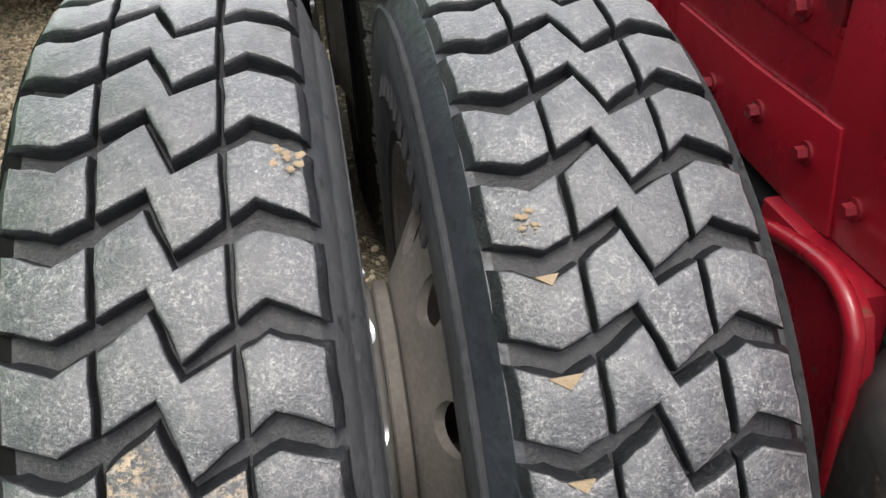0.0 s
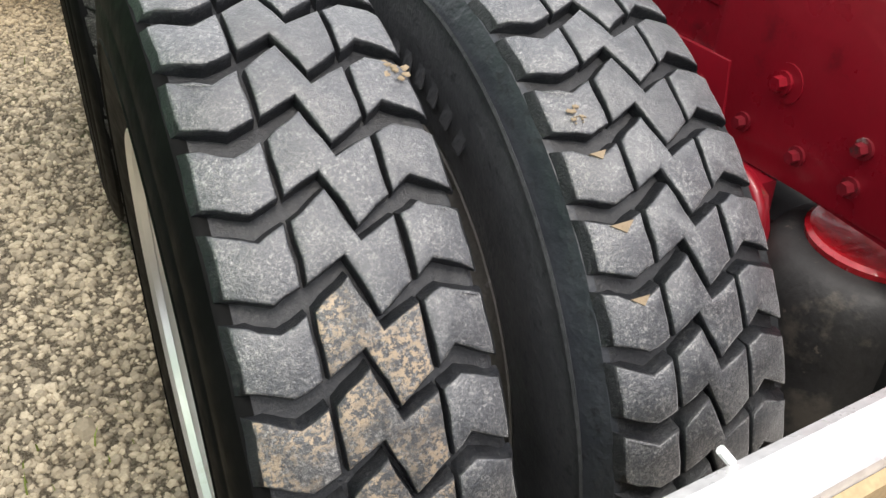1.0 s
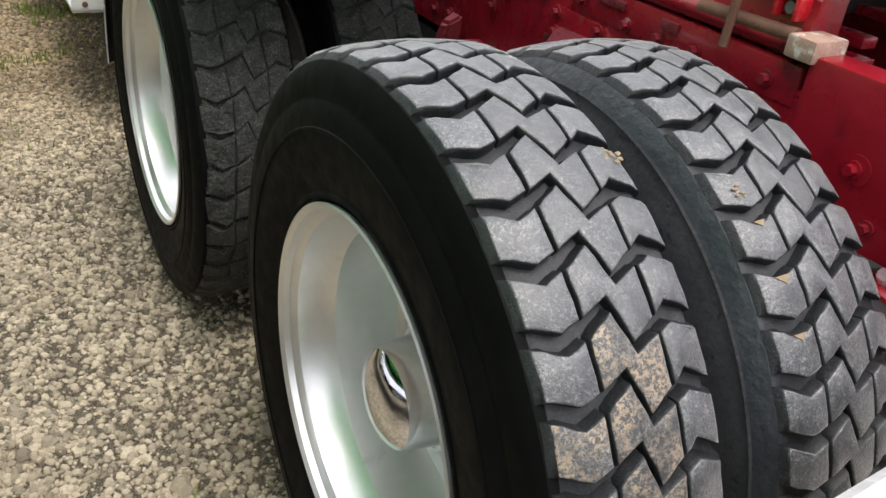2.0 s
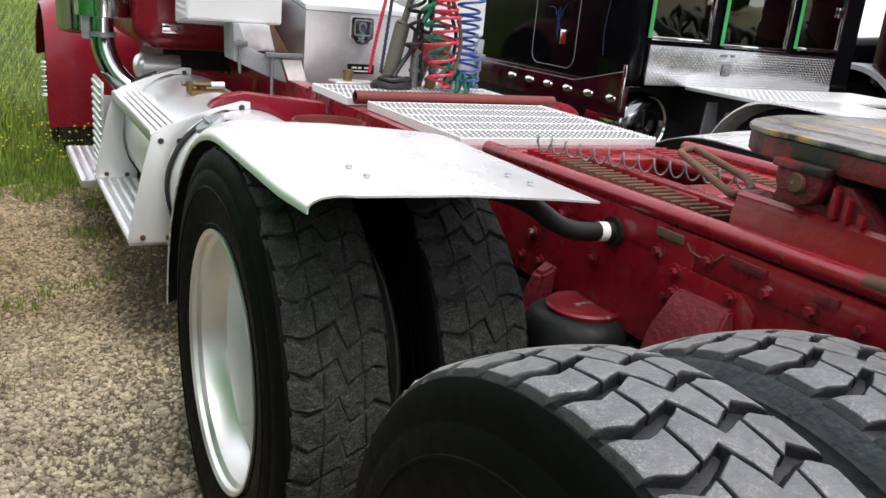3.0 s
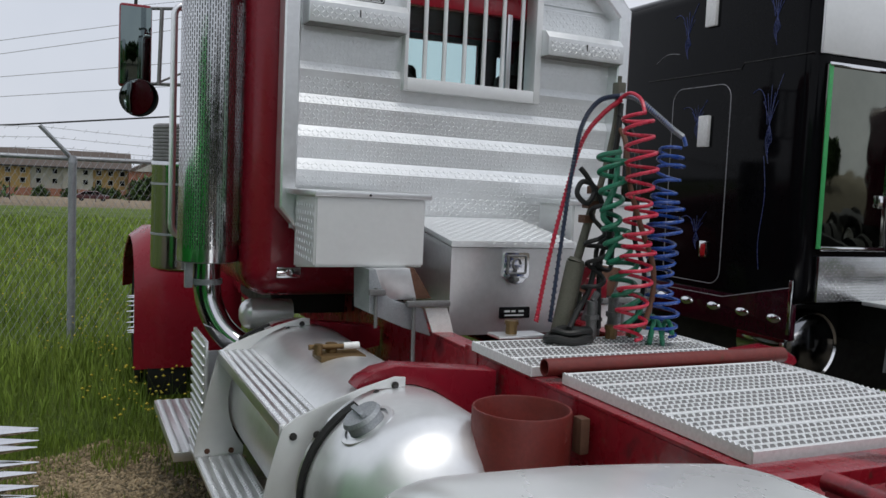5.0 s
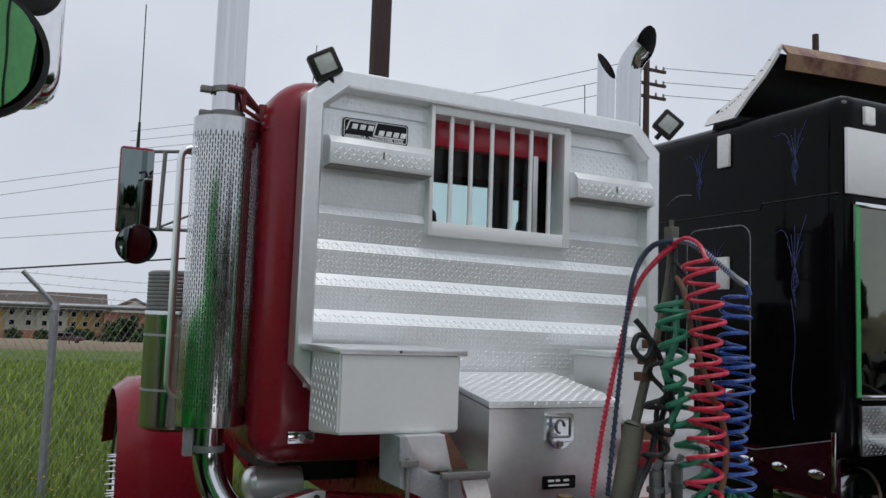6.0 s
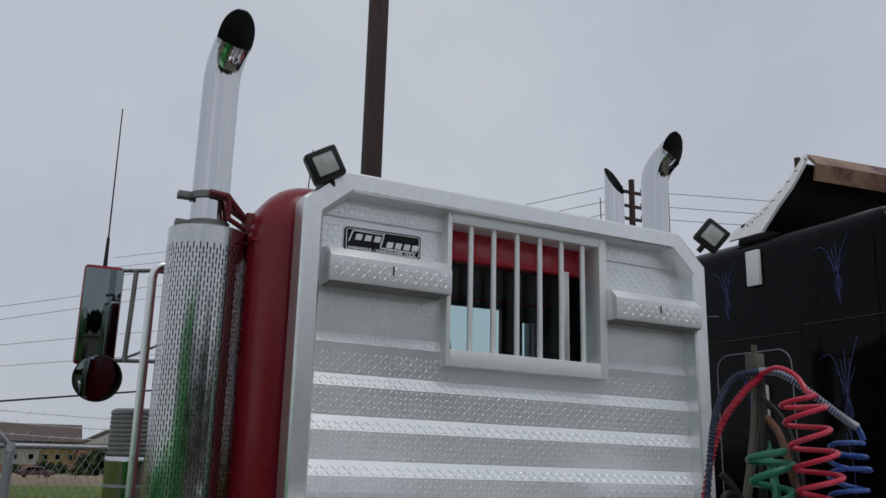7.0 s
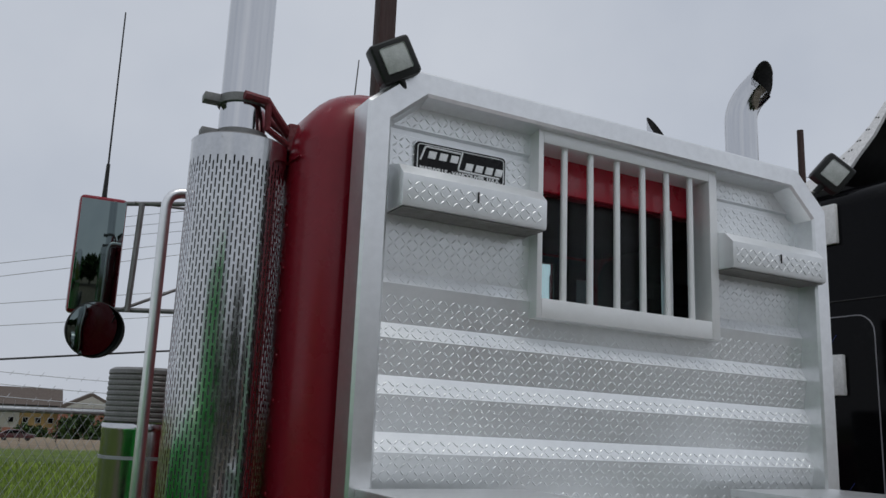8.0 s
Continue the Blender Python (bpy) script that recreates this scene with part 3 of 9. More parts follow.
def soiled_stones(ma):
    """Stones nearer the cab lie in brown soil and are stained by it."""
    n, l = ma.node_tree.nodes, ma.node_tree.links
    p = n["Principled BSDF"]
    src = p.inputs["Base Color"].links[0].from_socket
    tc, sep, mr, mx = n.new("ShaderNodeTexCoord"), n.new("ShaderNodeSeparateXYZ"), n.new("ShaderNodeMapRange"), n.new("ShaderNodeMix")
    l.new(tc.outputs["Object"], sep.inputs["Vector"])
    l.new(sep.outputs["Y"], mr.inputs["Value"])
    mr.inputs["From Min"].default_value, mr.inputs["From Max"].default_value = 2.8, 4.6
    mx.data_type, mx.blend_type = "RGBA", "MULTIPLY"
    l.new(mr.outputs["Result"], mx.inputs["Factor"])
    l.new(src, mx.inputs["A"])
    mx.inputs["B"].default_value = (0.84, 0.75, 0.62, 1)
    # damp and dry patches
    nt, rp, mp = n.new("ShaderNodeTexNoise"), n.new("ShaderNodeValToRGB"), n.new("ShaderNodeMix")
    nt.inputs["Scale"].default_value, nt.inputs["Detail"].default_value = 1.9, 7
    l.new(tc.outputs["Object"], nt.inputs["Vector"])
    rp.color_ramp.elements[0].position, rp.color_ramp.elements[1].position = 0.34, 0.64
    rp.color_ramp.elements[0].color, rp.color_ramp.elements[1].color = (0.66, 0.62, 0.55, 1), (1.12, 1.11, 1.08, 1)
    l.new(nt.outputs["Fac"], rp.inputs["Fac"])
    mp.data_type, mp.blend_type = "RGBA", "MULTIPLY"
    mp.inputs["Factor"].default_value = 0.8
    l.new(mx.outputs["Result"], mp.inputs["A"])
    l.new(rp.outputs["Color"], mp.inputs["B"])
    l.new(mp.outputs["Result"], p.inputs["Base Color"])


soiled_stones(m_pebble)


def scatter_pebbles():
    rng = random.Random(5)
    co, faces = [], []
    for _ in range(100000):
        x = rng.triangular(-3.4, -0.85, -1.6) if rng.random() < 0.92 else rng.uniform(-4.5, 1.5)
        y = 0.55 + 6.3 * rng.random() ** 1.35
        if y > grass_edge(x) + 0.5:
            continue
        if noise.noise((x * 1.7, y * 1.7, 8.0)) < -0.3 and rng.random() < 0.35:
            continue
        r = 0.0045 + 0.0105 * rng.random() ** 2.2
        if rng.random() < 0.012:
            r *= rng.uniform(1.5, 2.3)
        z = ground_z(x, y)
        a, k, n = rng.uniform(0, 6.3), len(co), rng.choice((5, 6))
        wide, tall = rng.uniform(0.62, 1.0), r * rng.uniform(0.45, 0.95)
        tx, ty = rng.uniform(-0.35, 0.35), rng.uniform(-0.35, 0.35)
        ca, sa = math.cos(a), math.sin(a)
        for lift, size in ((-0.3, 1.0), (0.55, 0.94), (1.0, 0.55)):
            for i in range(n):
                t = i * 6.2832 / n
                q = r * size * rng.uniform(0.82, 1.15)
                px, py = q * math.cos(t), q * wide * math.sin(t)
                dz = lift * tall + (tx * px + ty * py) * (lift > 0)
                co.append((x + px * ca - py * sa, y + px * sa + py * ca, z + dz))
        for j in (0, n):
            for i in range(n):
                faces.append((k + j + i, k + j + (i + 1) % n, k + j + n + (i + 1) % n, k + j + n + i))
        faces.append(tuple(range(k + 2 * n, k + 3 * n)))
    me = bpy.data.meshes.new("gravel_stones")
    me.from_pydata(co, [], faces)
    tagged(part("gravel_stones", me, m_pebble), "loose pale limestone stones strewn over the yard", "gravel", kind="stuff")


scatter_pebbles()

m_grass = mat("meadow_grass", (0.13, 0.215, 0.022), (0.24, 0.32, 0.045), rough=0.75, scale=0.6, contrast=0.3)
island_tones(m_grass, 0.6, 1.35)
m_flower = mat("yellow_wild_flowers", (0.60, 0.46, 0.02), (0.70, 0.56, 0.05), rough=0.6, scale=3)


def scatter_grass():
    rng = random.Random(9)
    co, faces = [], []
    fco, ffaces = [], []

    def blade(x, y, h, w):
        z = ground_z(x, y)
        a, lean = rng.uniform(0, 6.3), rng.uniform(0.05, 0.5) * h
        b = rng.uniform(0, 6.3)
        dx, dy, lx, ly = w * math.cos(a), w * math.sin(a), lean * math.cos(b), lean * math.sin(b)
        k = len(co)
        co.extend([(x - dx, y - dy, z - 0.01), (x + dx, y + dy, z - 0.01), (x + lx * 0.4 + dx * 0.7, y + ly * 0.4 + dy * 0.7, z + h * 0.6), (x + lx * 0.4 - dx * 0.7, y + ly * 0.4 - dy * 0.7, z + h * 0.6), (x + lx, y + ly, z + h)])
        faces.extend([(k, k + 1, k + 2, k + 3), (k + 3, k + 2, k + 4)])

    for _ in range(52000):
        y = 6.0 + 34 * rng.random() ** 2.2
        half = 0.9 + (y - 5.5) * 0.42
        x = -1.9 + rng.uniform(-half, half * 0.75)
        edge = y - grass_edge(x)
        if edge < 0.5 * rng.random():
            continue
        tall = (0.6 + 0.5 * noise.noise((x * 0.7, y * 0.7, 2.0))) * min(1.0, 0.22 + edge / 1.5)
        blade(x, y, (0.08 + 0.2 * rng.random()) * tall * (1.3 if y > 7.5 else 0.7), 0.0035 + 0.0009 * max(0, y - 6))
    for _ in range(2600):
        x, y = rng.uniform(-3.2, -0.8), rng.uniform(1.0, 6.6)
        if noise.noise((x * 1.3, y * 1.3, 4.0)) > 0.22:
            blade(x, y, rng.uniform(0.015, 0.06), 0.0025)
    # low weeds creeping from the meadow into the gravel
    for _ in range(16000):
        x, y = rng.uniform(-3.6, -1.0), 6.9 - 2.6 * rng.random() ** 1.6
        if noise.noise((x * 2.1, y * 2.1, 14.0)) > -0.05 + 0.17 * (6.6 - y):
            blade(x, y, rng.uniform(0.02, 0.085), 0.0035)
    for _ in range(1900):
        y = 6.6 + 12 * rng.random() ** 1.5
        half = 0.9 + (y - 5.5) * 0.42
        x = -1.9 + rng.uniform(-half, half * 0.75)
        if noise.noise((x * 0.6, y * 0.6, 6.0)) < 0.02 + 0.12 * max(0.0, 8.0 - y):
            continue
        z, s, k = ground_z(x, y) + rng.uniform(0.12, 0.36), rng.uniform(0.006, 0.0135), len(fco)
        fco.extend([(x - s, y, z), (x, y - s, z + s * 0.4), (x + s, y, z), (x, y + s, z + s * 0.4), (x, y, z + s * 0.9), (x, y, z - s * 0.6)])
        ffaces.extend([(k, k + 1, k + 4), (k + 1, k + 2, k + 4), (k + 2, k + 3, k + 4), (k + 3, k, k + 4), (k, k + 5, k + 1), (k + 2, k + 5, k + 3), (k + 1, k + 5, k + 2)])
        blade(x, y, z - ground_z(x, y), 0.002)
    me = bpy.data.meshes.new("grass")
    me.from_pydata(co, [], faces)
    tagged(part("grass", me, m_grass), "long green meadow grass and sparse weeds in the gravel", "grass", kind="stuff")
    me = bpy.data.meshes.new("wild_flowers")
    me.from_pydata(fco, [], ffaces)
    tagged(part("wild_flowers", me, m_flower), "small yellow wild flowers in the meadow", "flowers", kind="stuff")


scatter_grass()

# ---- tyres and wheels ----
ROWS_ROUND, ROWS_INNER = 45, 46
PITCH = 2 * math.pi / ROWS_ROUND
# the zigzag groove: corner by corner, across the tread in metres, then along it, in shares of a row, its upper and its lower edge
GROOVE = {"A": (-0.111, 0.160, 0.420), "B": (-0.073, 0.350, 0.640), "C": (-0.0455, 0.225, 0.495), "D": (-0.0078, 0.0, 0.192), "E": (0.0112, 0.703, 0.850), "F": (0.0488, 0.412, 0.645), "G": (0.071, 0.220, 0.530), "H": (0.109, 0.470, 0.708)}


def block_outline(kind, worn=False):
    """The corners of a block in turn: across, along, and how far its foot spreads there."""
    g, sip = GROOVE, 0.0021
    if worn:
        g, sip = {k: (u, a, a + (b - a) * (0.8 if k in "ABH" else 0.35)) for k, (u, a, b) in g.items()}, 0.0007

    def top(k, du=0.0):
        return (g[k][0] + du, g[k][2], 0.0065)

    def low(k, du=0.0):
        return (g[k][0] + du, g[k][1] + 1, 0.0006)
    if kind == "left_shoulder":
        return [top("A"), top("B"), top("C", -sip), low("C", -sip), low("B"), low("A")]
    if kind == "centre":
        return [top("C", sip), top("D"), top("E"), top("F", -sip), low("F", -sip), low("E"), low("D"), low("C", sip)]
    return [top("F", sip), top("G"), top("H"), low("H"), low("G"), low("F", sip)]


def block_mesh(kind, R, depth, name, soft=0.0026, pitch=PITCH, wide=1.0, worn=False, seed=None):
    pts = block_outline(kind, worn)
    arc = R * pitch
    if seed is not None:
        # nicked, uneven edges: every side broken once or twice, its points a little off the line
        rng = random.Random(seed)
        broken = []
        for p, q in zip(pts, pts[1:] + pts[:1]):
            broken.append((p[0] + rng.uniform(-0.0008, 0.0008), p[1] + rng.uniform(-0.0008, 0.0008) / arc, p[2]))
            far = math.hypot(q[0] - p[0], (q[1] - p[1]) * arc)
            cuts = 2 if far > 0.04 else 1
            for c in range(1, cuts + 1):
                f = c / (cuts + 1) + rng.uniform(-0.08, 0.08)
                off = rng.choice((-0.0003, 0.0004, 0.0007, -0.0011))
                n0 = ((q[1] - p[1]) * arc / far, -(q[0] - p[0]) / far)
                broken.append((p[0] + (q[0] - p[0]) * f + n0[0] * off, p[1] + (q[1] - p[1]) * f + n0[1] * off / arc, p[2] + (q[2] - p[2]) * f))
        pts = broken

    def at(u, v, r):
        t = v * pitch
        r = r - 0.010 * (u / 0.12) ** 2
        return Vector((u * wide, -r * math.sin(t), r * math.cos(t)))

    n = len(pts)
    flat = [Vector((p[0], p[1] * arc)) for p in pts]

    def shrink(i, d):
        """The outline's corner i, moved inwards by d along both of its sides."""
        a, b, c = flat[i - 1], flat[i], flat[(i + 1) % n]
        e0, e1 = (b - a).normalized(), (c - b).normalized()
        n0, n1 = Vector((-e0.y, e0.x)), Vector((-e1.y, e1.x))
        k = n0 + n1
        return b + k * (d / max(0.35, 1 + n0.dot(n1)))
    bm = bmesh.new()
    rings = []
    for share, d, drop in ((1.0, 0.0, depth), (0.42, 0.0, depth * 0.55), (0.0, 0.0, soft * 1.25), (0.0, soft * 0.42, soft * 0.38), (0.0, soft * 1.15, 0.0)):
        ring = []
        for i, p in enumerate(pts):
            q = shrink(i, d)
            end = abs(p[0]) > 0.10
            # an end towards the open side runs on down the shoulder
            far = (0.0105 if kind == "left_shoulder" else 0.006) if not worn else 0.004
            u = q.x + (far * share ** 0.7 * (1 if q.x > 0 else -1) if end else 0.0)
            # the foot spreads along the tread, and a shoulder's end is rounded off by wear
            v = q.y / arc - p[2] * share / arc
            ring.append(bm.verts.new(at(u, v, R - drop * (1.0 + (far - 0.004) * 75 * share if end else 1.0) - (0.0035 if end and share == 0.0 else 0.0))))
        rings.append(ring)
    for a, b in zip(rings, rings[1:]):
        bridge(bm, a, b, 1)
    f = bm.faces.new(rings[-1])
    f.material_index = 0
    for e in f.edges:
        for g in e.link_faces:
            g.material_index = 0
    bmesh.ops.recalc_face_normals(bm, faces=bm.faces)
    f.normal_update()
    if f.normal.z < 0:
        bmesh.ops.reverse_faces(bm, faces=bm.faces)
    return surface_mesh(bm, name, 1.1)


KINDS = ("left_shoulder", "centre", "right_shoulder")


def tyre_shape(R, depth, n=96, bead=0.0, inset=0.0, flat=False):
    b = R - depth
    half = [(0.100, 0.325), (0.114, 0.335), (0.122, 0.352), (0.1265, 0.353), (0.1278, 0.358), (0.1248, 0.361), (0.132, 0.388), (0.139, 0.425), (0.1392, 0.439), (0.1422, 0.441), (0.1422, 0.445), (0.1402, 0.447), (0.140, 0.455), (0.136, 0.482), (0.1345, 0.484), (0.1330, 0.489), (0.1335, 0.492), (0.131, b - 0.032), (0.1255, b - 0.016), (0.119, b - 0.005), (0.113, b - 0.003), (0.105, b - 0.005), (0.09, b - 0.005), (0.04, b), (0.0, b)]
    if flat:
        half = [(0.116, 0.322), (0.124, 0.326), (0.129, 0.340), (0.1315, 0.352), (0.1335, 0.354), (0.1335, 0.360), (0.1355, 0.385), (0.1395, 0.425), (0.1405, 0.455), (0.1385, 0.485), (0.1372, 0.497), (0.1385, 0.501), (0.1368, 0.505), (0.131, b - 0.034), (0.121, b - 0.017), (0.112, b - 0.006)] + half[-4:]
    half = [(u, r - bead * min(1.0, max(0.0, (0.44 - r) / 0.095))) for u, r in half]
    # the shoulder towards the twin wheel draws in a little
    drawn = [(u - inset * min(1.0, max(0.0, (r - 0.45) / 0.07)) * (u > 0.1), r) for u, r in half]
    prof = [(-u, r) for u, r in half] + [(u, r) for u, r in drawn[::-1][1:]]
    bm = bmesh.new()
    lathe(bm, prof, n=n)
    for f in bm.faces:
        c = f.calc_center_median()
        f.material_index = 1 if math.hypot(c.y, c.z) > b - 0.012 and abs(c.x) < 0.106 else 2 if c.x > 0 else 3 if flat and math.hypot(c.y, c.z) > 0.503 else 0
    bmesh.ops.recalc_face_normals(bm, faces=bm.faces)
    return surface_mesh(bm, "tyre")


def joined_tread(R, depth, rows, name="tread", torn=0.0, pitch=PITCH, wide=1.0, soft=0.0026):
    co, faces, mis = [], [], []
    for kind in KINDS:
        me = block_mesh(kind, R, depth, "cut", soft, pitch, wide, torn > 0)
        for k in rows:
            m, base = Matrix.Rotation(k * pitch, 4, "X"), len(co)
            co += [m @ v.co for v in me.vertices]
            for p in me.polygons:
                faces.append(tuple(base + i for i in p.vertices))
                mis.append(p.material_index)
        bpy.data.meshes.remove(me)
    if torn:
        co = [c + Vector((torn * noise.noise(c * 31.0), torn * noise.noise(c * 29.0 + Vector((7, 0, 0))), torn * noise.noise(c * 33.0 + Vector((0, 9, 0))))) for c in co]
    me = bpy.data.meshes.new(name)
    me.from_pydata([tuple(c) for c in co], [], faces)
    me.polygons.foreach_set("material_index", mis)
    return me


def disc_with_holes(bm, prof_in, prof_out, holes, hole_r, n=80):
    """A wheel disc between two radii at given places along the axle, pierced by round hand holes."""
    (u0, r0), (u1, r1) = prof_in, prof_out
    mid, k = (r0 + r1) / 2, 16
    half = math.pi / holes

    def at(r, a):
        return bm.verts.new((u0 + (u1 - u0) * (r - r0) / (r1 - r0), r * math.cos(a), r * math.sin(a)))
    for h in range(holes):
        a0 = 2 * half * h
        rim, edge = [], []
        for i in range(k):
            t = 2 * math.pi * i / k
            c, s = math.cos(t), math.sin(t)
            rim.append(at(mid + hole_r * c, a0 + hole_r * 1.05 / mid * s))
            q = 1 / max(abs(c), abs(s))
            edge.append(at(mid + (r1 - r0) / 2 * c * q, a0 + half * s * q))
        bridge(bm, rim, edge)
        lip = [bm.verts.new(v.co + Vector((0.012, 0, 0))) for v in rim]
        bridge(bm, lip, rim)
    bmesh.ops.remove_doubles(bm, verts=bm.verts, dist=0.0006)
    return bm


def outer_rim_shape():
    bm = bmesh.new()
    lathe(bm, [(-0.112, 0.330), (-0.124, 0.334), (-0.131, 0.342), (-0.129, 0.347), (-0.121, 0.345), (-0.113, 0.332), (-0.100, 0.320), (-0.060, 0.312), (-0.035, 0.292), (0.0, 0.287), (0.060, 0.283), (0.088, 0.276), (0.098, 0.262)], n=80)
    disc_with_holes(bm, (0.152, 0.165), (0.098, 0.262), 10, 0.026)
    lathe(bm, [(0.152, 0.165), (0.157, 0.152), (0.157, 0.06)], n=80)
    lathe(bm, [(0.10, 0.322), (0.124, 0.334), (0.12, 0.3), (0.108, 0.285), (0.098, 0.262)], n=80)
    bmesh.ops.recalc_face_normals(bm, faces=bm.faces)
    return surface_mesh(bm, "rim", 0.5)


def hub_shape():
    bm = bmesh.new()
    lathe(bm, [(0.09, 0.125), (0.03, 0.12), (0.02, 0.115), (0.012, 0.10), (-0.05, 0.092), (-0.062, 0.088), (-0.075, 0.070), (-0.083, 0.045), (-0.087, 0.02), (-0.088, 0.001)], n=48)
    for i in range(10):
        a = 2 * math.pi * (i + 0.5) / 10
        c, s = 0.143 * math.cos(a), 0.143 * math.sin(a)
        cyl(bm, (0.09, c, s), (0.045, c, s), 0.017, 0.015, n=8)
        cyl(bm, (0.045, c, s), (0.036, c, s), 0.015, 0.006, n=8)
    bmesh.ops.recalc_face_normals(bm, faces=bm.faces)
    return surface_mesh(bm, "hub_cover", 0.5)


def inner_rim_shape():
    bm = bmesh.new()
    lathe(bm, [(-0.112, 0.322), (-0.126, 0.326), (-0.131, 0.337), (-0.127, 0.340), (-0.122, 0.325), (-0.112, 0.308), (-0.098, 0.290)], n=80)
    disc_with_holes(bm, (-0.158, 0.172), (-0.098, 0.290), 10, 0.030)
    lathe(bm, [(-0.158, 0.172), (-0.165, 0.158), (-0.165, 0.05)], n=60)
    lathe(bm, [(-0.098, 0.290), (0.0, 0.30), (0.108, 0.318), (0.122, 0.334)], n=80)
    bmesh.ops.recalc_face_normals(bm, faces=bm.faces)
    return surface_mesh(bm, "steel_wheel", 0.5)


R_OUT, R_REAR, R_IN = 0.552, 0.5635, 0.548
tyre_out, tyre_in = tyre_shape(R_REAR, 0.018, bead=0.016, inset=0.013), tyre_shape(R_IN, 0.018, inset=0.013, flat=True)
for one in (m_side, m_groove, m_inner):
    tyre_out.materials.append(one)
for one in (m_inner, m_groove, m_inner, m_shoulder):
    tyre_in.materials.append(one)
tyre_front = tyre_shape(R_OUT, 0.012, inset=0.006, bead=0.008)
for one in (m_side, m_tread_worn, m_side):
    tyre_front.materials.append(one)
rim_me, hub_me, steel_me = outer_rim_shape(), hub_shape(), inner_rim_shape()
hub_low = hub_me.copy()
for v in hub_low.vertices:
    v.co.x = 0.09 + (v.co.x - 0.09) * 0.66
hub_low.materials.append(m_rim)
rim_me.materials.append(m_rim), hub_me.materials.append(m_chrome), steel_me.materials.append(m_dusty)
AXLE_REAR, AXLE_FRONT = (0.9448, 0.6123), (2.31, 0.615)
X_OUT, X_IN = -1.082, -0.738


def wheel(truck, name, label, x, axle, tyre, rim, hub=None, flip=False, rim_size=1.0):
    m = Matrix.Translation((x, *axle)) @ (Matrix.Rotation(math.pi, 4, "Z") if flip else Matrix.Identity(4))
    w = part(name, tyre, None, truck, label, m)
    mr = m @ Matrix.Diagonal((1, rim_size, rim_size, 1))
    part("rim" if rim is rim_me else "steel_disc_wheel", rim, None, w, "polished aluminium rim" if rim is rim_me else "dusty brown steel disc", mr)
    if hub:
        part("hub_cover", hub, None, w, "chrome hub cover with nuts", mr)
    return w, m

# ---- the red tractor truck ----
truck = thing("semi_truck", (0, 2.3, 0.06), "red long-nose tractor truck without trailer, on gravel", "truck")


def P(name, bm, material, label="", parent=None, **kw):
    return part(name, bm, material, parent or truck, label, **kw)


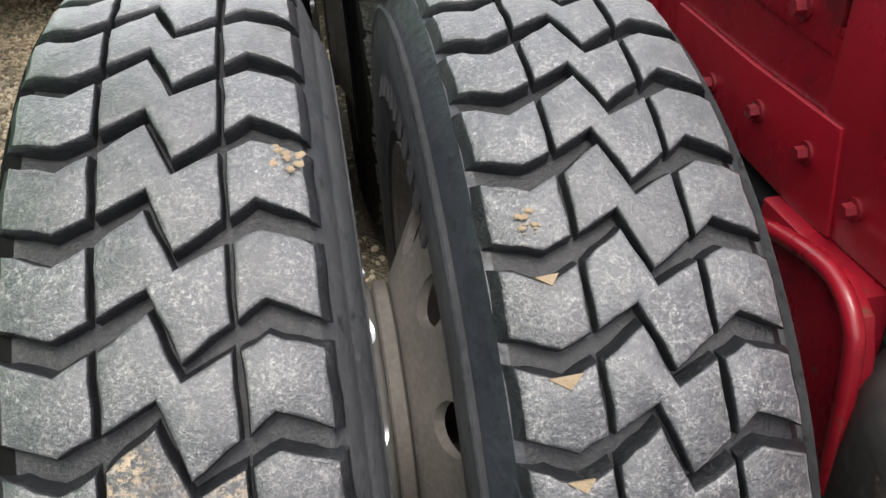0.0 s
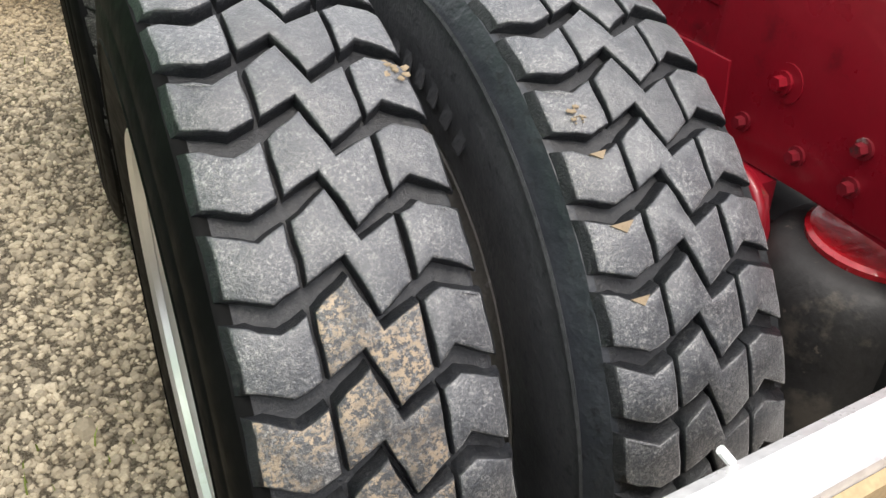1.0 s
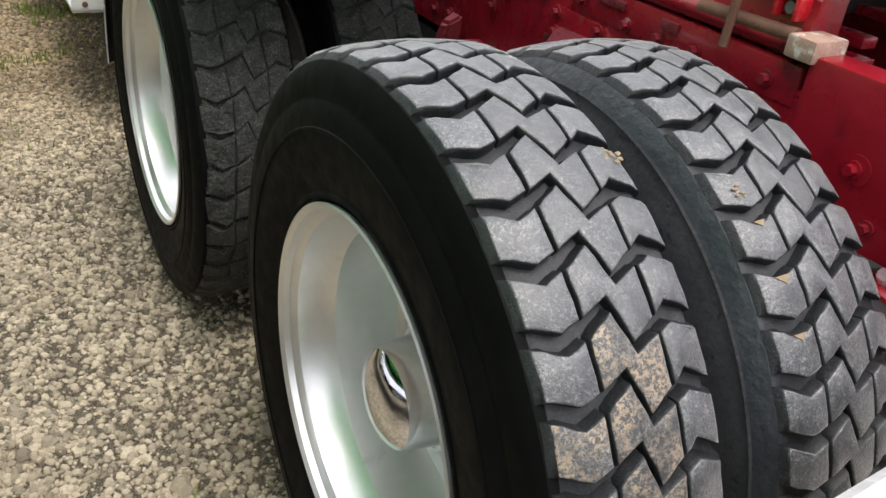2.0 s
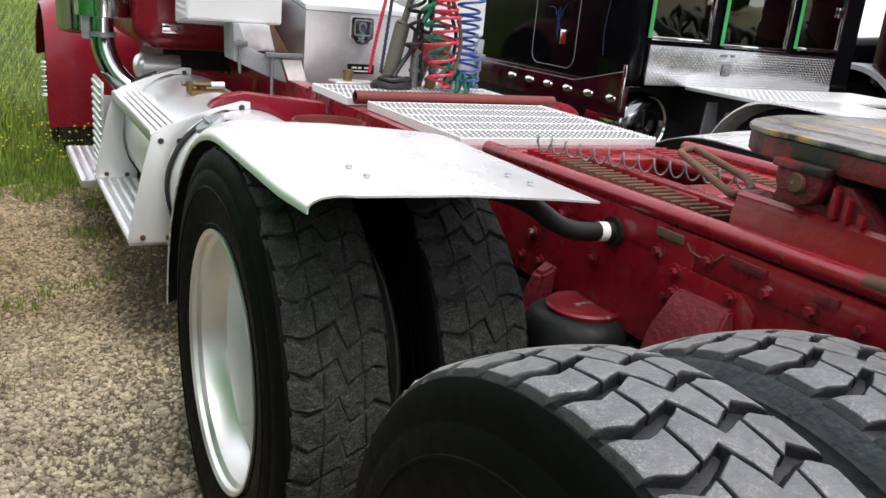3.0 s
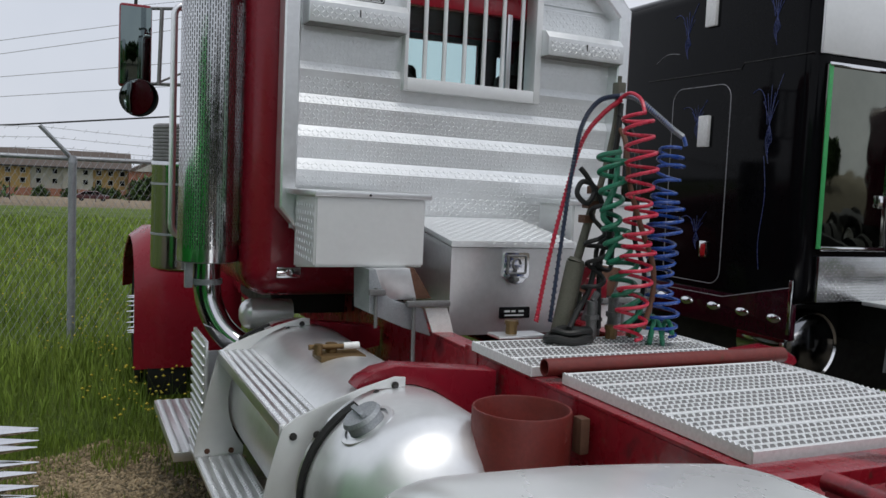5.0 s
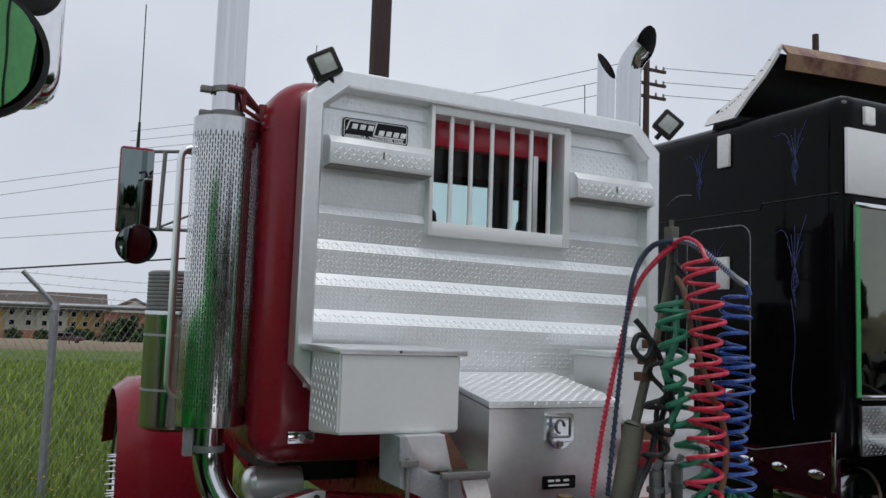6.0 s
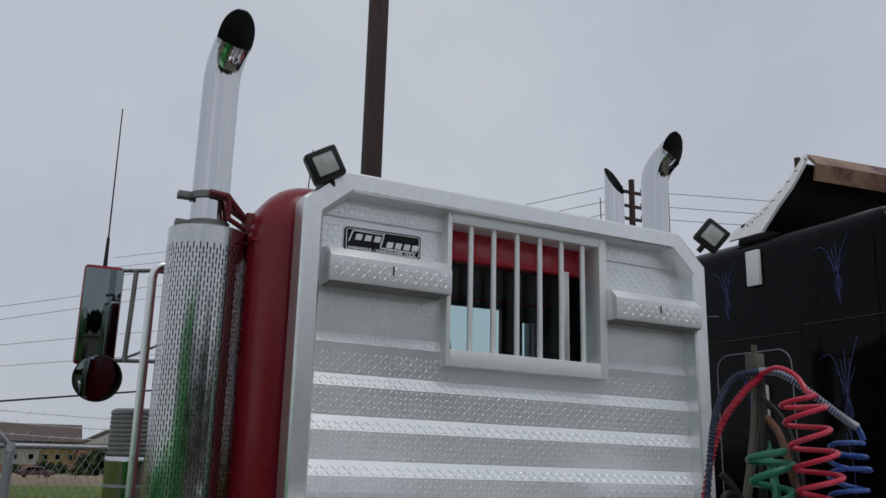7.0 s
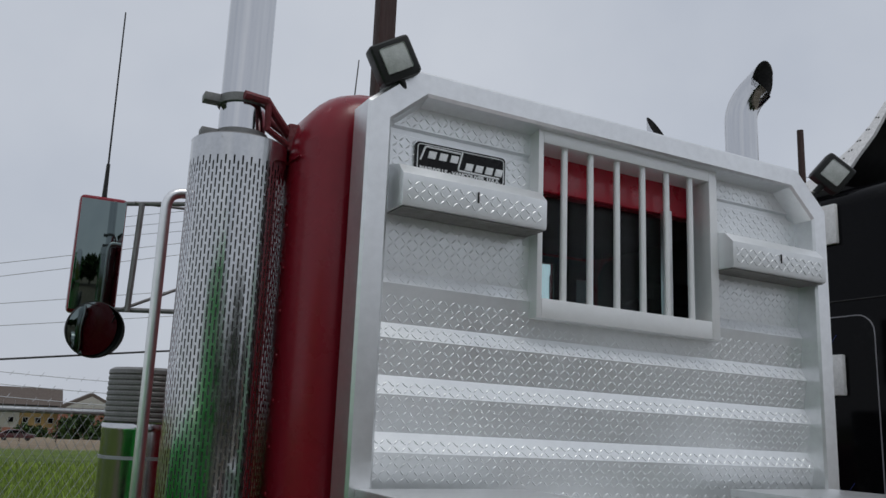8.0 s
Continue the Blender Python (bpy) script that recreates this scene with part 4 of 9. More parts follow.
def truck_frame():
    low = [(0.15, 0.892), (0.72, 0.877), (0.90, 0.858), (1.10, 0.852), (1.70, 0.838), (8.6, 0.830)]
    for s in (-1, 1):
        bm = bmesh.new()
        x0, x1 = sorted((s * 0.408, s * 0.398))
        prism(bm, low + [(8.6, 1.0725), (0.15, 1.0725)], "x", x0, x1)
        a, b = sorted((s * 0.408, s * 0.325))
        box(bm, a, b, 0.15, 8.6, 1.073, 1.085, 0.003)
        a, b = sorted((s * 0.3975, s * 0.325))
        prism(bm, low + [(y, z + 0.012) for y, z in low[::-1]], "x", a, b)
        P("frame_rail", bm, m_red_frame, "red painted steel frame rail with chips and grime")
        bm = bmesh.new()
        a, b = sorted((s * 0.4115, s * 0.315))
        box(bm, a, b, 0.922, 2.46, 1.052, 1.124, 0.004)
        P("slider_base", bm, m_red_frame, "red steel angle under the sliding rail")
    for y in (0.3, 1.62, 2.62, 4.0, 5.6, 7.4):
        bm = bmesh.new()
        box(bm, -0.414, 0.414, y - 0.05, y + 0.05, 0.93, 1.10, 0.006)
        P("crossmember", bm, m_red_frame)
    # doubler plate behind the slider
    bm = bmesh.new()
    prism(bm, [(-0.05, 0.905), (0.55, 0.889), (0.72, 0.875), (0.913, 0.857), (0.913, 1.135), (0.90, 1.150), (-0.05, 1.158)], "x", -0.4125, -0.335, 0.008)
    P("side_doubler_plate", bm, m_red_plate, "bright red boxed side plate")
    # lap plates low on the side between the axles
    bm = bmesh.new()
    prism(bm, [(0.845, 0.868), (0.87, 0.992), (1.065, 0.981), (1.30, 0.978), (1.30, 0.857), (0.90, 0.860)], "x", -0.4165, -0.4085, 0.002)
    P("lap_plate", bm, m_red_plate, "thin raised red lap plate")
    bm = bmesh.new()
    prism(bm, [(1.385, 0.846), (1.39, 1.015), (1.43, 1.046), (1.62, 1.050), (1.665, 1.025), (1.70, 0.842)], "x", -0.4180, -0.4085, 0.003)
    P("gusset_plate", bm, m_red_frame)
    # hangers of the air suspension
    for y in (1.50, 0.12):
        bm = bmesh.new()
        co = [(-0.452, y - 0.065, 1.012), (-0.43, y - 0.065, 1.012), (-0.43, y + 0.085, 1.006), (-0.452, y + 0.085, 1.006),
              (-0.505, y - 0.08, 0.93), (-0.43, y - 0.08, 0.93), (-0.43, y + 0.095, 0.92), (-0.505, y + 0.095, 0.92),
              (-0.565, y - 0.05, 0.55), (-0.43, y - 0.05, 0.55), (-0.43, y + 0.13, 0.55), (-0.565, y + 0.13, 0.55)]
        hull(bm, [(x + 0.015, yy, z) for x, yy, z in co], [(0, 1, 2, 3), (0, 4, 5, 1), (1, 5, 6, 2), (2, 6, 7, 3), (3, 7, 4, 0), (4, 8, 9, 5), (5, 9, 10, 6), (6, 10, 11, 7), (7, 11, 8, 4), (11, 10, 9, 8)])
        bmesh.ops.recalc_face_normals(bm, faces=bm.faces)
        bmesh.ops.bevel(bm, geom=list(bm.edges), offset=0.006, segments=2, affect="EDGES")
        h = P("suspension_hanger", bm, m_red_cast, "flaking dark red suspension hanger under the frame rail")
        bm = bmesh.new()
        lathe(bm, [(0.0, 0.046), (0.004, 0.046), (0.004, 0.042), (0.0, 0.042)], n=28, closed=True)
        for v in bm.verts:
            v.co.z *= 0.5
        P("cast_oval", bm, m_red_cast, parent=h, m=pose(-0.521, y + 0.02, 0.83, 0, 14, 0) @ Matrix.Rotation(math.pi, 4, "Z"))


def bolts_on_frame():
    spots = [(1.677, 1.060), (1.374, 1.069), (1.271, 1.072), (1.168, 1.078), (1.531, 1.083), (0.988, 1.084), (1.634, 0.967), (2.204, 0.883), (2.163, 0.961), (2.042, 1.045), (2.116, 0.893), (1.90, 0.97), (2.45, 1.0)]
    for y, z in spots:
        bm = bmesh.new()
        bolt(bm, (-0.4118 if z > 1.052 else -0.4085, y, z), (-1, 0, 0), 0.0105, 0.012)
        P("frame_bolt", bm, m_cap, "chipped bolt head")
    for y, z, x in ((1.609, 1.034, -0.418), (1.451, 1.034, -0.418), (1.605, 0.99, -0.418), (0.712, 0.924, -0.4125), (0.621, 0.929, -0.4125), (0.623, 0.982, -0.4125), (0.817, 0.923, -0.4125), (0.916, 0.938, -0.4165), (1.031, 0.934, -0.4165), (1.163, 0.912, -0.4165)):
        bm = bmesh.new()
        bolt(bm, (x, y, z), (-1, 0, 0), 0.0095, 0.012)
        P("side_plate_bolt", bm, m_cap, "red bolt with a bare washer")
    bm = bmesh.new()
    cyl(bm, (-0.412, 0.764, 1.005), (-0.4145, 0.764, 1.005), 0.027, n=28)
    bolt(bm, (-0.4145, 0.768, 1.005), (-1, 0, 0), 0.0105, 0.013)
    P("large_washer_bolt", bm, m_red_plate, "red bolt on a wide washer")
    bm = bmesh.new()
    prism(bm, [(0.95, 0.62), (0.95, 0.835), (0.88, 0.862), (0.805, 0.882), (0.752, 0.888), (0.712, 0.868), (0.692, 0.825), (0.668, 0.66), (0.67, 0.62)], "x", -0.462, -0.438, 0.006)
    prism(bm, [(0.95, 0.60), (0.95, 0.858), (0.735, 0.872), (0.728, 0.80), (0.728, 0.60)], "x", -0.4375, -0.404, 0.005)
    tube(bm, smooth_path([(-0.462, 0.88, 0.862), (-0.464, 0.805, 0.884), (-0.465, 0.752, 0.890), (-0.466, 0.710, 0.870), (-0.467, 0.690, 0.825), (-0.468, 0.666, 0.66)]), 0.0105, 12)
    P("spring_hanger", bm, m_red_frame, "red spring hanger with a rolled edge")
    # torn rusty plate edges and a dark casting under the frame
    bm = bmesh.new()
    co = [(-0.48, 2.00, 0.90), (-0.432, 2.00, 0.92), (-0.432, 2.06, 0.92), (-0.48, 2.05, 0.89), (-0.58, 2.03, 0.50), (-0.432, 2.03, 0.50), (-0.432, 2.12, 0.50), (-0.58, 2.12, 0.50)]
    hull(bm, co, [(0, 1, 2, 3), (7, 6, 5, 4), (0, 4, 5, 1), (1, 5, 6, 2), (2, 6, 7, 3), (3, 7, 4, 0)])
    bmesh.ops.recalc_face_normals(bm, faces=bm.faces)
    bmesh.ops.bevel(bm, geom=list(bm.edges), offset=0.01, segments=2, affect="EDGES")
    P("shock_bracket", bm, m_red_cast, "dark red shock absorber bracket")
    # dark block added between the rails, in place of the shade there
    bm = bmesh.new()
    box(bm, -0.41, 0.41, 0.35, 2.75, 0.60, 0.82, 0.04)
    P("suspension_subframe", bm, m_dark, "dark block added for the black shade between the rails")


def air_spring(x, y, rubber, cap, up=0.0):
    c = (x, y, up)
    bm = bmesh.new()
    lathe(bm, [(0.50, 0.09), (0.52, 0.12), (0.56, 0.138), (0.64, 0.144), (0.75, 0.143), (0.80, 0.139), (0.826, 0.132), (0.843, 0.120), (0.851, 0.104), (0.853, 0.09)], c, "z", 40)
    lathe(bm, [(0.853, 0.09), (0.853, 0.001)], c, "z", 40)
    lathe(bm, [(0.36, 0.11), (0.50, 0.105), (0.52, 0.09)], c, "z", 40)
    bmesh.ops.remove_doubles(bm, verts=bm.verts, dist=0.0005)
    bmesh.ops.recalc_face_normals(bm, faces=bm.faces)
    a = P("air_spring", bm, rubber, "black rubber air spring")
    bm = bmesh.new()
    lathe(bm, [(0.850, 0.092), (0.862, 0.094), (0.867, 0.088), (0.862, 0.070), (0.860, 0.001)], (x + 0.007, y, up), "z", 36)
    bmesh.ops.recalc_face_normals(bm, faces=bm.faces)
    P("top_plate", bm, cap, "chipped red round top plate", a)
    bm = bmesh.new()
    box(bm, x - 0.098, x + 0.022, y - 0.10, y + 0.62, 0.30, 0.37, 0.012)
    P("trailing_arm", bm, m_dark)


def axle(y, z):
    bm = bmesh.new()
    cyl(bm, (-0.86, y, z), (0.86, y, z), 0.07, n=20)
    lathe(bm, [(-0.24, 0.07), (-0.16, 0.17), (0, 0.21), (0.16, 0.17), (0.24, 0.07)], (0, y, z), "x", 28)
    P("drive_axle", bm, m_dark)
    for k in (-1, 1):
        bm = bmesh.new()
        lathe(bm, [(k * 0.904, 0.10), (k * 0.904, 0.155), (k * 0.907, 0.16), (k * 0.922, 0.16), (k * 0.925, 0.155), (k * 0.925, 0.10)], (0, y, z), "x", 48)
        bmesh.ops.recalc_face_normals(bm, faces=bm.faces)
        P("wheel_hub_flange", bm, m_dusty, "dusty brown hub flange between the dual wheels")


truck_frame()
bolts_on_frame()
air_spring(-0.452, 1.865, m_airbag_dark, m_cap)
air_spring(-0.340, 0.610, m_airbag, m_red_flake, -0.022)
axle(*AXLE_REAR)
axle(*AXLE_FRONT)


def wheels():
    # rear pair: the upper half of the tread as single blocks, the rest joined
    for x, R, tyre, rim, hub, phase, rounds, wide, lab in ((X_OUT, R_REAR, tyre_out, rim_me, hub_me, 25.66, ROWS_ROUND, 1.0, "outer dual truck tyre with dusty zigzag tread"), (X_IN, R_IN, tyre_in, steel_me, None, 31.55, ROWS_INNER, 0.95, "inner dual truck tyre with dusty zigzag tread")):
        w, m = wheel(truck, "wheel", lab, x, AXLE_REAR, tyre, rim, hub, rim_size=0.955 if x == X_OUT else 1.0)
        pitch = 2 * math.pi / rounds
        spin = m @ Matrix.Rotation(radians(phase), 4, "X")
        near = range(-9, 15)
        for kind in KINDS:
            cut = []
            for seed in range(5):
                me = block_mesh(kind, R, 0.018, "tread_block", 0.0032, pitch, wide, False, seed)
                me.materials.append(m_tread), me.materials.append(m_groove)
                cut.append(me)
            mud = cut[0].copy()
            mud.materials[0] = m_tread_mud
            for k in near:
                dirty = x == X_OUT and ((k in (2, 3) and kind == "centre") or (k in (3, 4) and kind == "left_shoulder") or (k == 4 and kind == "centre"))
                part("tread_block", mud if dirty else cut[(k * 3) % 5], None, w, m=spin @ Matrix.Rotation(k * pitch, 4, "X"))
        rest = joined_tread(R, 0.018, [k for k in range(rounds) if k not in [q % rounds for q in near]], pitch=pitch, wide=wide)
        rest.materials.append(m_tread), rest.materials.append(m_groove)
        tagged(part("lower_tread", rest, None, w, m=spin), kind="stuff")
    worn = joined_tread(R_OUT, 0.0125, range(ROWS_ROUND), "tread", 0.0095, soft=0.004)
    worn.materials.append(m_tread_worn), worn.materials.append(m_tread_worn)
    for x, rim, hub, ph in ((X_OUT - 0.018, rim_me, hub_low, 3), (X_IN - 0.01, steel_me, None, 6)):
        w, m = wheel(truck, "wheel", "worn muddy dual truck tyre", x, AXLE_FRONT, tyre_front, rim, hub, rim_size=0.975)
        tagged(part("worn_tread", worn, None, w, m=m @ Matrix.Rotation(radians(ph), 4, "X")), kind="stuff")
    for y in (AXLE_REAR, AXLE_FRONT):
        for x, rim, hub in ((-X_OUT, rim_me, hub_me), (-X_IN, steel_me, None)):
            w, m = wheel(truck, "wheel", "black dual truck tyre on the far side", x, y, tyre_out, rim, hub, True)
            tagged(part("worn_tread", worn, None, w, m=m), kind="stuff")
    # dried mud on the tread
    rng = random.Random(21)

    def lump(name, x, y, z, r, flat, ma):
        out = Vector((0, y - AXLE_REAR[0], z - AXLE_REAR[1])).normalized()
        side = Vector((1, 0, 0))
        along = out.cross(side)
        bm = bmesh.new()
        n = 11
        ring = []
        for i in range(n):
            a, q = 2 * math.pi * i / n, r * rng.uniform(0.6, 1.15)
            ring.append(bm.verts.new(Vector((x, y, z)) + side * (q * math.cos(a)) + along * (q * 0.8 * math.sin(a)) - out * 0.0008))
        mid = [bm.verts.new(v.co.lerp(Vector((x, y, z)), 0.35) + out * (flat + 0.0007)) for v in ring]
        bridge(bm, ring, mid)
        bm.faces.new(mid)
        bmesh.ops.recalc_face_normals(bm, faces=bm.faces)
        P(name, bm, ma)
    for x, y, z, r, R in ((-0.990, 0.713, 1.132, 0.014, R_REAR - 0.0059), (-0.814, 0.656, 1.083, 0.010, R_IN - 0.004)):
        out = Vector((0, y - AXLE_REAR[0], z - AXLE_REAR[1])).normalized() * R
        for i in range(14):
            a, far, size = rng.uniform(0, 6.3), rng.uniform(0.2, 1.1) * r, rng.uniform(0.12, 0.42) * r
            turn = Matrix.Rotation(far * math.sin(a) / R, 3, "X") @ out
            lump("mud_crumb", x + far * math.cos(a), AXLE_REAR[0] + turn.y, AXLE_REAR[1] + turn.z, size, 0.0, m_mud)
    # tan mud caught at the bends of the grooves
    for k, size in ((1, 0.45), (2, 0.65), (3, 0.5)):
        bm = bmesh.new()
        ring = []
        for lift in (-0.003, 0.0009):
            row = []
            for u, v in ((-0.071 - 0.019 * size, 0.600), (-0.071 + 0.021 * size, 0.590), (-0.068, 0.640 + 0.15 * size)):
                r, a = R_IN - 0.010 * (u / 0.12) ** 2 + lift, radians(31.55) + (v - 1 + k) * 2 * math.pi / ROWS_INNER
                row.append(bm.verts.new((X_IN + u, AXLE_REAR[0] - r * math.sin(a), AXLE_REAR[1] + r * math.cos(a))))
            ring.append(row)
        bridge(bm, ring[0], ring[1])
        bm.faces.new(ring[1])
        bmesh.ops.recalc_face_normals(bm, faces=bm.faces)
        P("mud_wedge", bm, m_mud)
    # raised lettering on the inner tyre's sidewall, as plain bars
    rng = random.Random(12)
    m = Matrix.Translation((X_IN, *AXLE_REAR))
    for i in range(11):
        a = radians(33 - i * 5.6)
        bm = bmesh.new()
        box(bm, -0.0022, 0.0022, -0.010, 0.010, -0.022, 0.022, 0.0015, 1)
        P("lettering_bar", bm, m_inner, m=m @ Matrix.Rotation(-a, 4, "X") @ Matrix.Translation((-0.1385, 0, 0.418)) @ Matrix.Rotation(radians(10), 4, "Y"))


wheels()


def fender(s):
    """A half fender of aluminium over the front drive tyres; s is -1 on the left."""
    cy, cz = 2.36, 0.490
    dy, dz = (0.17, -0.04) if s > 0 else (0.0, 0.0)
    line = [(1.685 + 0.675 * i / 10, 1.199 + 0.008 * (i / 10)) for i in range(11)]
    line += [(cy + 0.735 * math.sin(radians(a)), cz + 0.717 * math.cos(radians(a))) for a in range(5, 91, 5)]
    across = [(-0.59, -0.024), (-0.70, -0.014), (-0.9, 0.0), (-1.135, 0.006)]
    across += [(-1.135 - 0.085 * math.sin(radians(a)), 0.006 - 0.046 * (1 - math.cos(radians(a)))) for a in range(12, 98, 12)]
    rows = []
    for i, (y, z) in enumerate(line):
        j0, j1 = max(0, i - 1), min(len(line) - 1, i + 1)
        t = Vector((0, line[j1][0] - line[j0][0], line[j1][1] - line[j0][1])).normalized()
        nrm = Vector((0, -t.z, t.y))
        rear = max(0.0, 1 - i / 3.0)
        row = []
        for x, d in across:
            out = max(0.0, (-x - 1.135) / 0.085)
            row.append(Vector((x * -s, y + dy + rear * 0.03 * out * out, z + dz + rear * 0.012 * out)) + nrm * d)
        rows.append(row)
    bm = bmesh.new()
    sheet(bm, rows, 0.004)
    bmesh.ops.recalc_face_normals(bm, faces=bm.faces)
    # far fender is aluminium too; its white stands for strong light
    f = P("fender", bm, m_fender if s < 0 else m_whitebar, "satin aluminium half fender over the wheel" if s < 0 else "half fender on the far side, whitened for the bright light on it")
    # black sheet added below the fender to deepen the shade over the tyre
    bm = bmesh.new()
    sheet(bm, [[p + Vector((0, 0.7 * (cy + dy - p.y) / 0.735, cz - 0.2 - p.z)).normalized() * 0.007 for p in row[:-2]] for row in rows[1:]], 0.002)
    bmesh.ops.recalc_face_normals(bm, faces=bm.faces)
    P("fender_lining", bm, m_dark, "black sheet added to darken the underside of the fender", f)
    for x, y in ((-1.070, 1.896), (-1.063, 1.820), (-0.706, 1.869), (-0.696, 1.795)):
        bm = bmesh.new()
        rivet(bm, (x * -s, y + dy, (1.2085 if x < -0.9 else 1.192) + dz + 0.012 * (y - 1.8)), (0, 0, 1), 0.0078)
        P("rivet", bm, m_galv, parent=f)
    bm = bmesh.new()
    tube(bm, bend([(s * 0.410, 1.835, 1.058), (s * 0.55, 1.84, 1.062), (s * 0.64, 1.87, 1.13), (s * 0.78, 1.88, 1.17), (s * 1.05, 1.86, 1.175)], 0.07), 0.0225, 14)
    cyl(bm, (s * 0.409, 1.835, 1.058), (s * 0.420, 1.835, 1.058), 0.036, n=24)
    b = P("fender_arm", bm, m_black, "black tubular fender bracket")
    bm = bmesh.new()
    cyl(bm, (s * 0.438, 1.835, 1.059), (s * 0.460, 1.836, 1.060), 0.0233, n=18)
    P("tape_band", bm, m_tape, "white tape label", b)


fender(-1)
fender(1)


def rear_bar():
    def skew(bm):
        """The bar stands a little askew to the truck."""
        for v in bm.verts:
            v.co.y += (v.co.x + 0.85) * 0.085 - 0.006
        return bm
    bm = bmesh.new()
    prism(bm, [(0.283, 0.912), (0.285, 0.926), (0.297, 0.936), (0.325, 0.938), (0.337, 0.930), (0.340, 0.912), (0.338, 0.87), (0.33, 0.87), (0.33, 0.90)], "x", -1.16, -0.50, 0.0015)
    b = P("rear_light_bar", skew(bm), m_whitebar, "white aluminium light bar behind the tyres")
    # rear face of the bar; the gravel's reflection is put into its colour
    bm = bmesh.new()
    prism(bm, [(0.2705, 0.878), (0.2725, 0.908), (0.2825, 0.913), (0.2825, 0.878)], "x", -1.15, -0.505, 0.001)
    P("rear_face", skew(bm), m_tan, "rear face with the gravel's reflection painted tan", b)
    bm = bmesh.new()
    bolt(bm, (-0.805, 0.2715, 0.897), (0, -1, 0.15), 0.0125, 0.014)
    P("bar_bolt", skew(bm), m_chrome, "bare bolt head", b)
    bm = bmesh.new()
    cyl(bm, (-0.846, 0.337, 0.930), (-0.856, 0.345, 0.943), 0.0045, n=8)
    P("bar_stud", skew(bm), m_tape, parent=b)
    for i in range(4):
        bm = bmesh.new()
        x = -1.14 + 0.16 * i
        box(bm, x, x + 0.158, 0.268, 0.272, 0.815, 0.872, 0.001)
        P("tape_block", skew(bm), m_tape if i % 2 else m_redlamp, "white reflective tape" if i % 2 else "red reflective tape", b)
    bm = bmesh.new()
    box(bm, -1.15, -0.505, 0.2725, 0.284, 0.80, 0.877, 0.002)
    P("tape_carrier", skew(bm), m_dark, parent=b)
    bm = bmesh.new()
    box(bm, -0.50, -0.40, 0.30, 0.335, 0.89, 0.93, 0.004)
    P("bar_arm", skew(bm), m_dark, parent=b)


rear_bar()


def deck(y0, y1, x0, x1, z):
    low = z - 0.030
    bm = bmesh.new()
    box(bm, x0, x1, y0, y0 + 0.004, low, z + 0.001, 0.001, 1)
    box(bm, x0, x1, y1 - 0.004, y1, low, z + 0.001, 0.001, 1)
    box(bm, x0, x0 + 0.004, y0 + 0.004, y1 - 0.004, low, z + 0.001)
    box(bm, x1 - 0.004, x1, y0 + 0.004, y1 - 0.004, low, z + 0.001)
    d = P("deck_plate", bm, m_deck, "serrated aluminium deck plate across the frame")
    planks = max(2, round((y1 - y0) / 0.158))
    wide = (y1 - y0 - 0.008) / planks
    step, rows = 0.0225, 4
    nx = int((x1 - x0 - 0.012) / step)
    for k in range(planks):
        a = y0 + 0.004 + k * wide
        bm = bmesh.new()
        box(bm, x0 + 0.004, x1 - 0.004, a + 0.0005, a + wide - 0.0005, z - 0.008, z - 0.004)
        # bright ribs along the plank's edges, and rows of punched teeth
        box(bm, x0 + 0.004, x1 - 0.004, a + 0.001, a + 0.012, z - 0.0041, z, 0.0008, 1)
        for c in range(rows):
            yc = a + 0.012 + (wide - 0.012) * (c + 0.5) / rows
            for i in range(nx):
                xa = x0 + 0.006 + (i + (0.5 if c % 2 else 0.0)) * step
                if xa + step > x1 - 0.006:
                    continue
                w, h, q = step * 0.86, 0.0065, 0.0095
                hull(bm, [(xa, yc - q, z - 0.004), (xa + w, yc - q, z - 0.004), (xa + w, yc + q, z - 0.004), (xa, yc + q, z - 0.004),
                          (xa + w * 0.2, yc - q * 0.25, z - 0.004 + h), (xa + w * 0.8, yc - q * 0.25, z - 0.004 + h)],
                     [(1, 2, 5), (2, 3, 4, 5), (3, 0, 4)])
                # grey face before each tooth, painted for the shadow it casts
                hull(bm, [(xa, yc - q, z - 0.0039), (xa + w, yc - q, z - 0.0039), (xa + w * 0.8, yc - q * 0.3, z - 0.005 + h), (xa + w * 0.2, yc - q * 0.3, z - 0.005 + h)], [(0, 1, 2, 3)], 1)
        tagged(P("serrated_plank", bm, [m_deck, m_bare], parent=d, sharp=0.3), kind="stuff")
    bm = bmesh.new()
    n = int((y1 - y0) / 0.018)
    for x in (x0 + 0.0005, x1 - 0.0035):
        for i in range(n):
            ya = y0 + i * (y1 - y0) / n
            prism(bm, [(ya, z), (ya + 0.016, z), (ya + 0.008, z + 0.006)], "x", x, x + 0.003)
    tagged(P("toothed_edge", bm, m_deck, parent=d), kind="stuff")


deck(2.685, 3.46, -0.37, 0.455, 1.118)
deck(3.56, 3.985, -0.418, 0.455, 1.118)
bm = bmesh.new()
lathe(bm, [(-0.405, 0.027), (0.56, 0.027), (0.56, 0.023), (-0.405, 0.023)], (0, 3.508, 1.128), "x", 20, closed=True)
bmesh.ops.recalc_face_normals(bm, faces=bm.faces)
P("cross_pipe", bm, m_red_rust, "rust-red steel pipe lying across the deck")
for y in (2.9, 3.3, 3.7):
    bm = bmesh.new()
    box(bm, -0.338, 0.338, y - 0.03, y + 0.03, 1.03, 1.0855)
    P("deck_bearer", bm, m_red_frame)


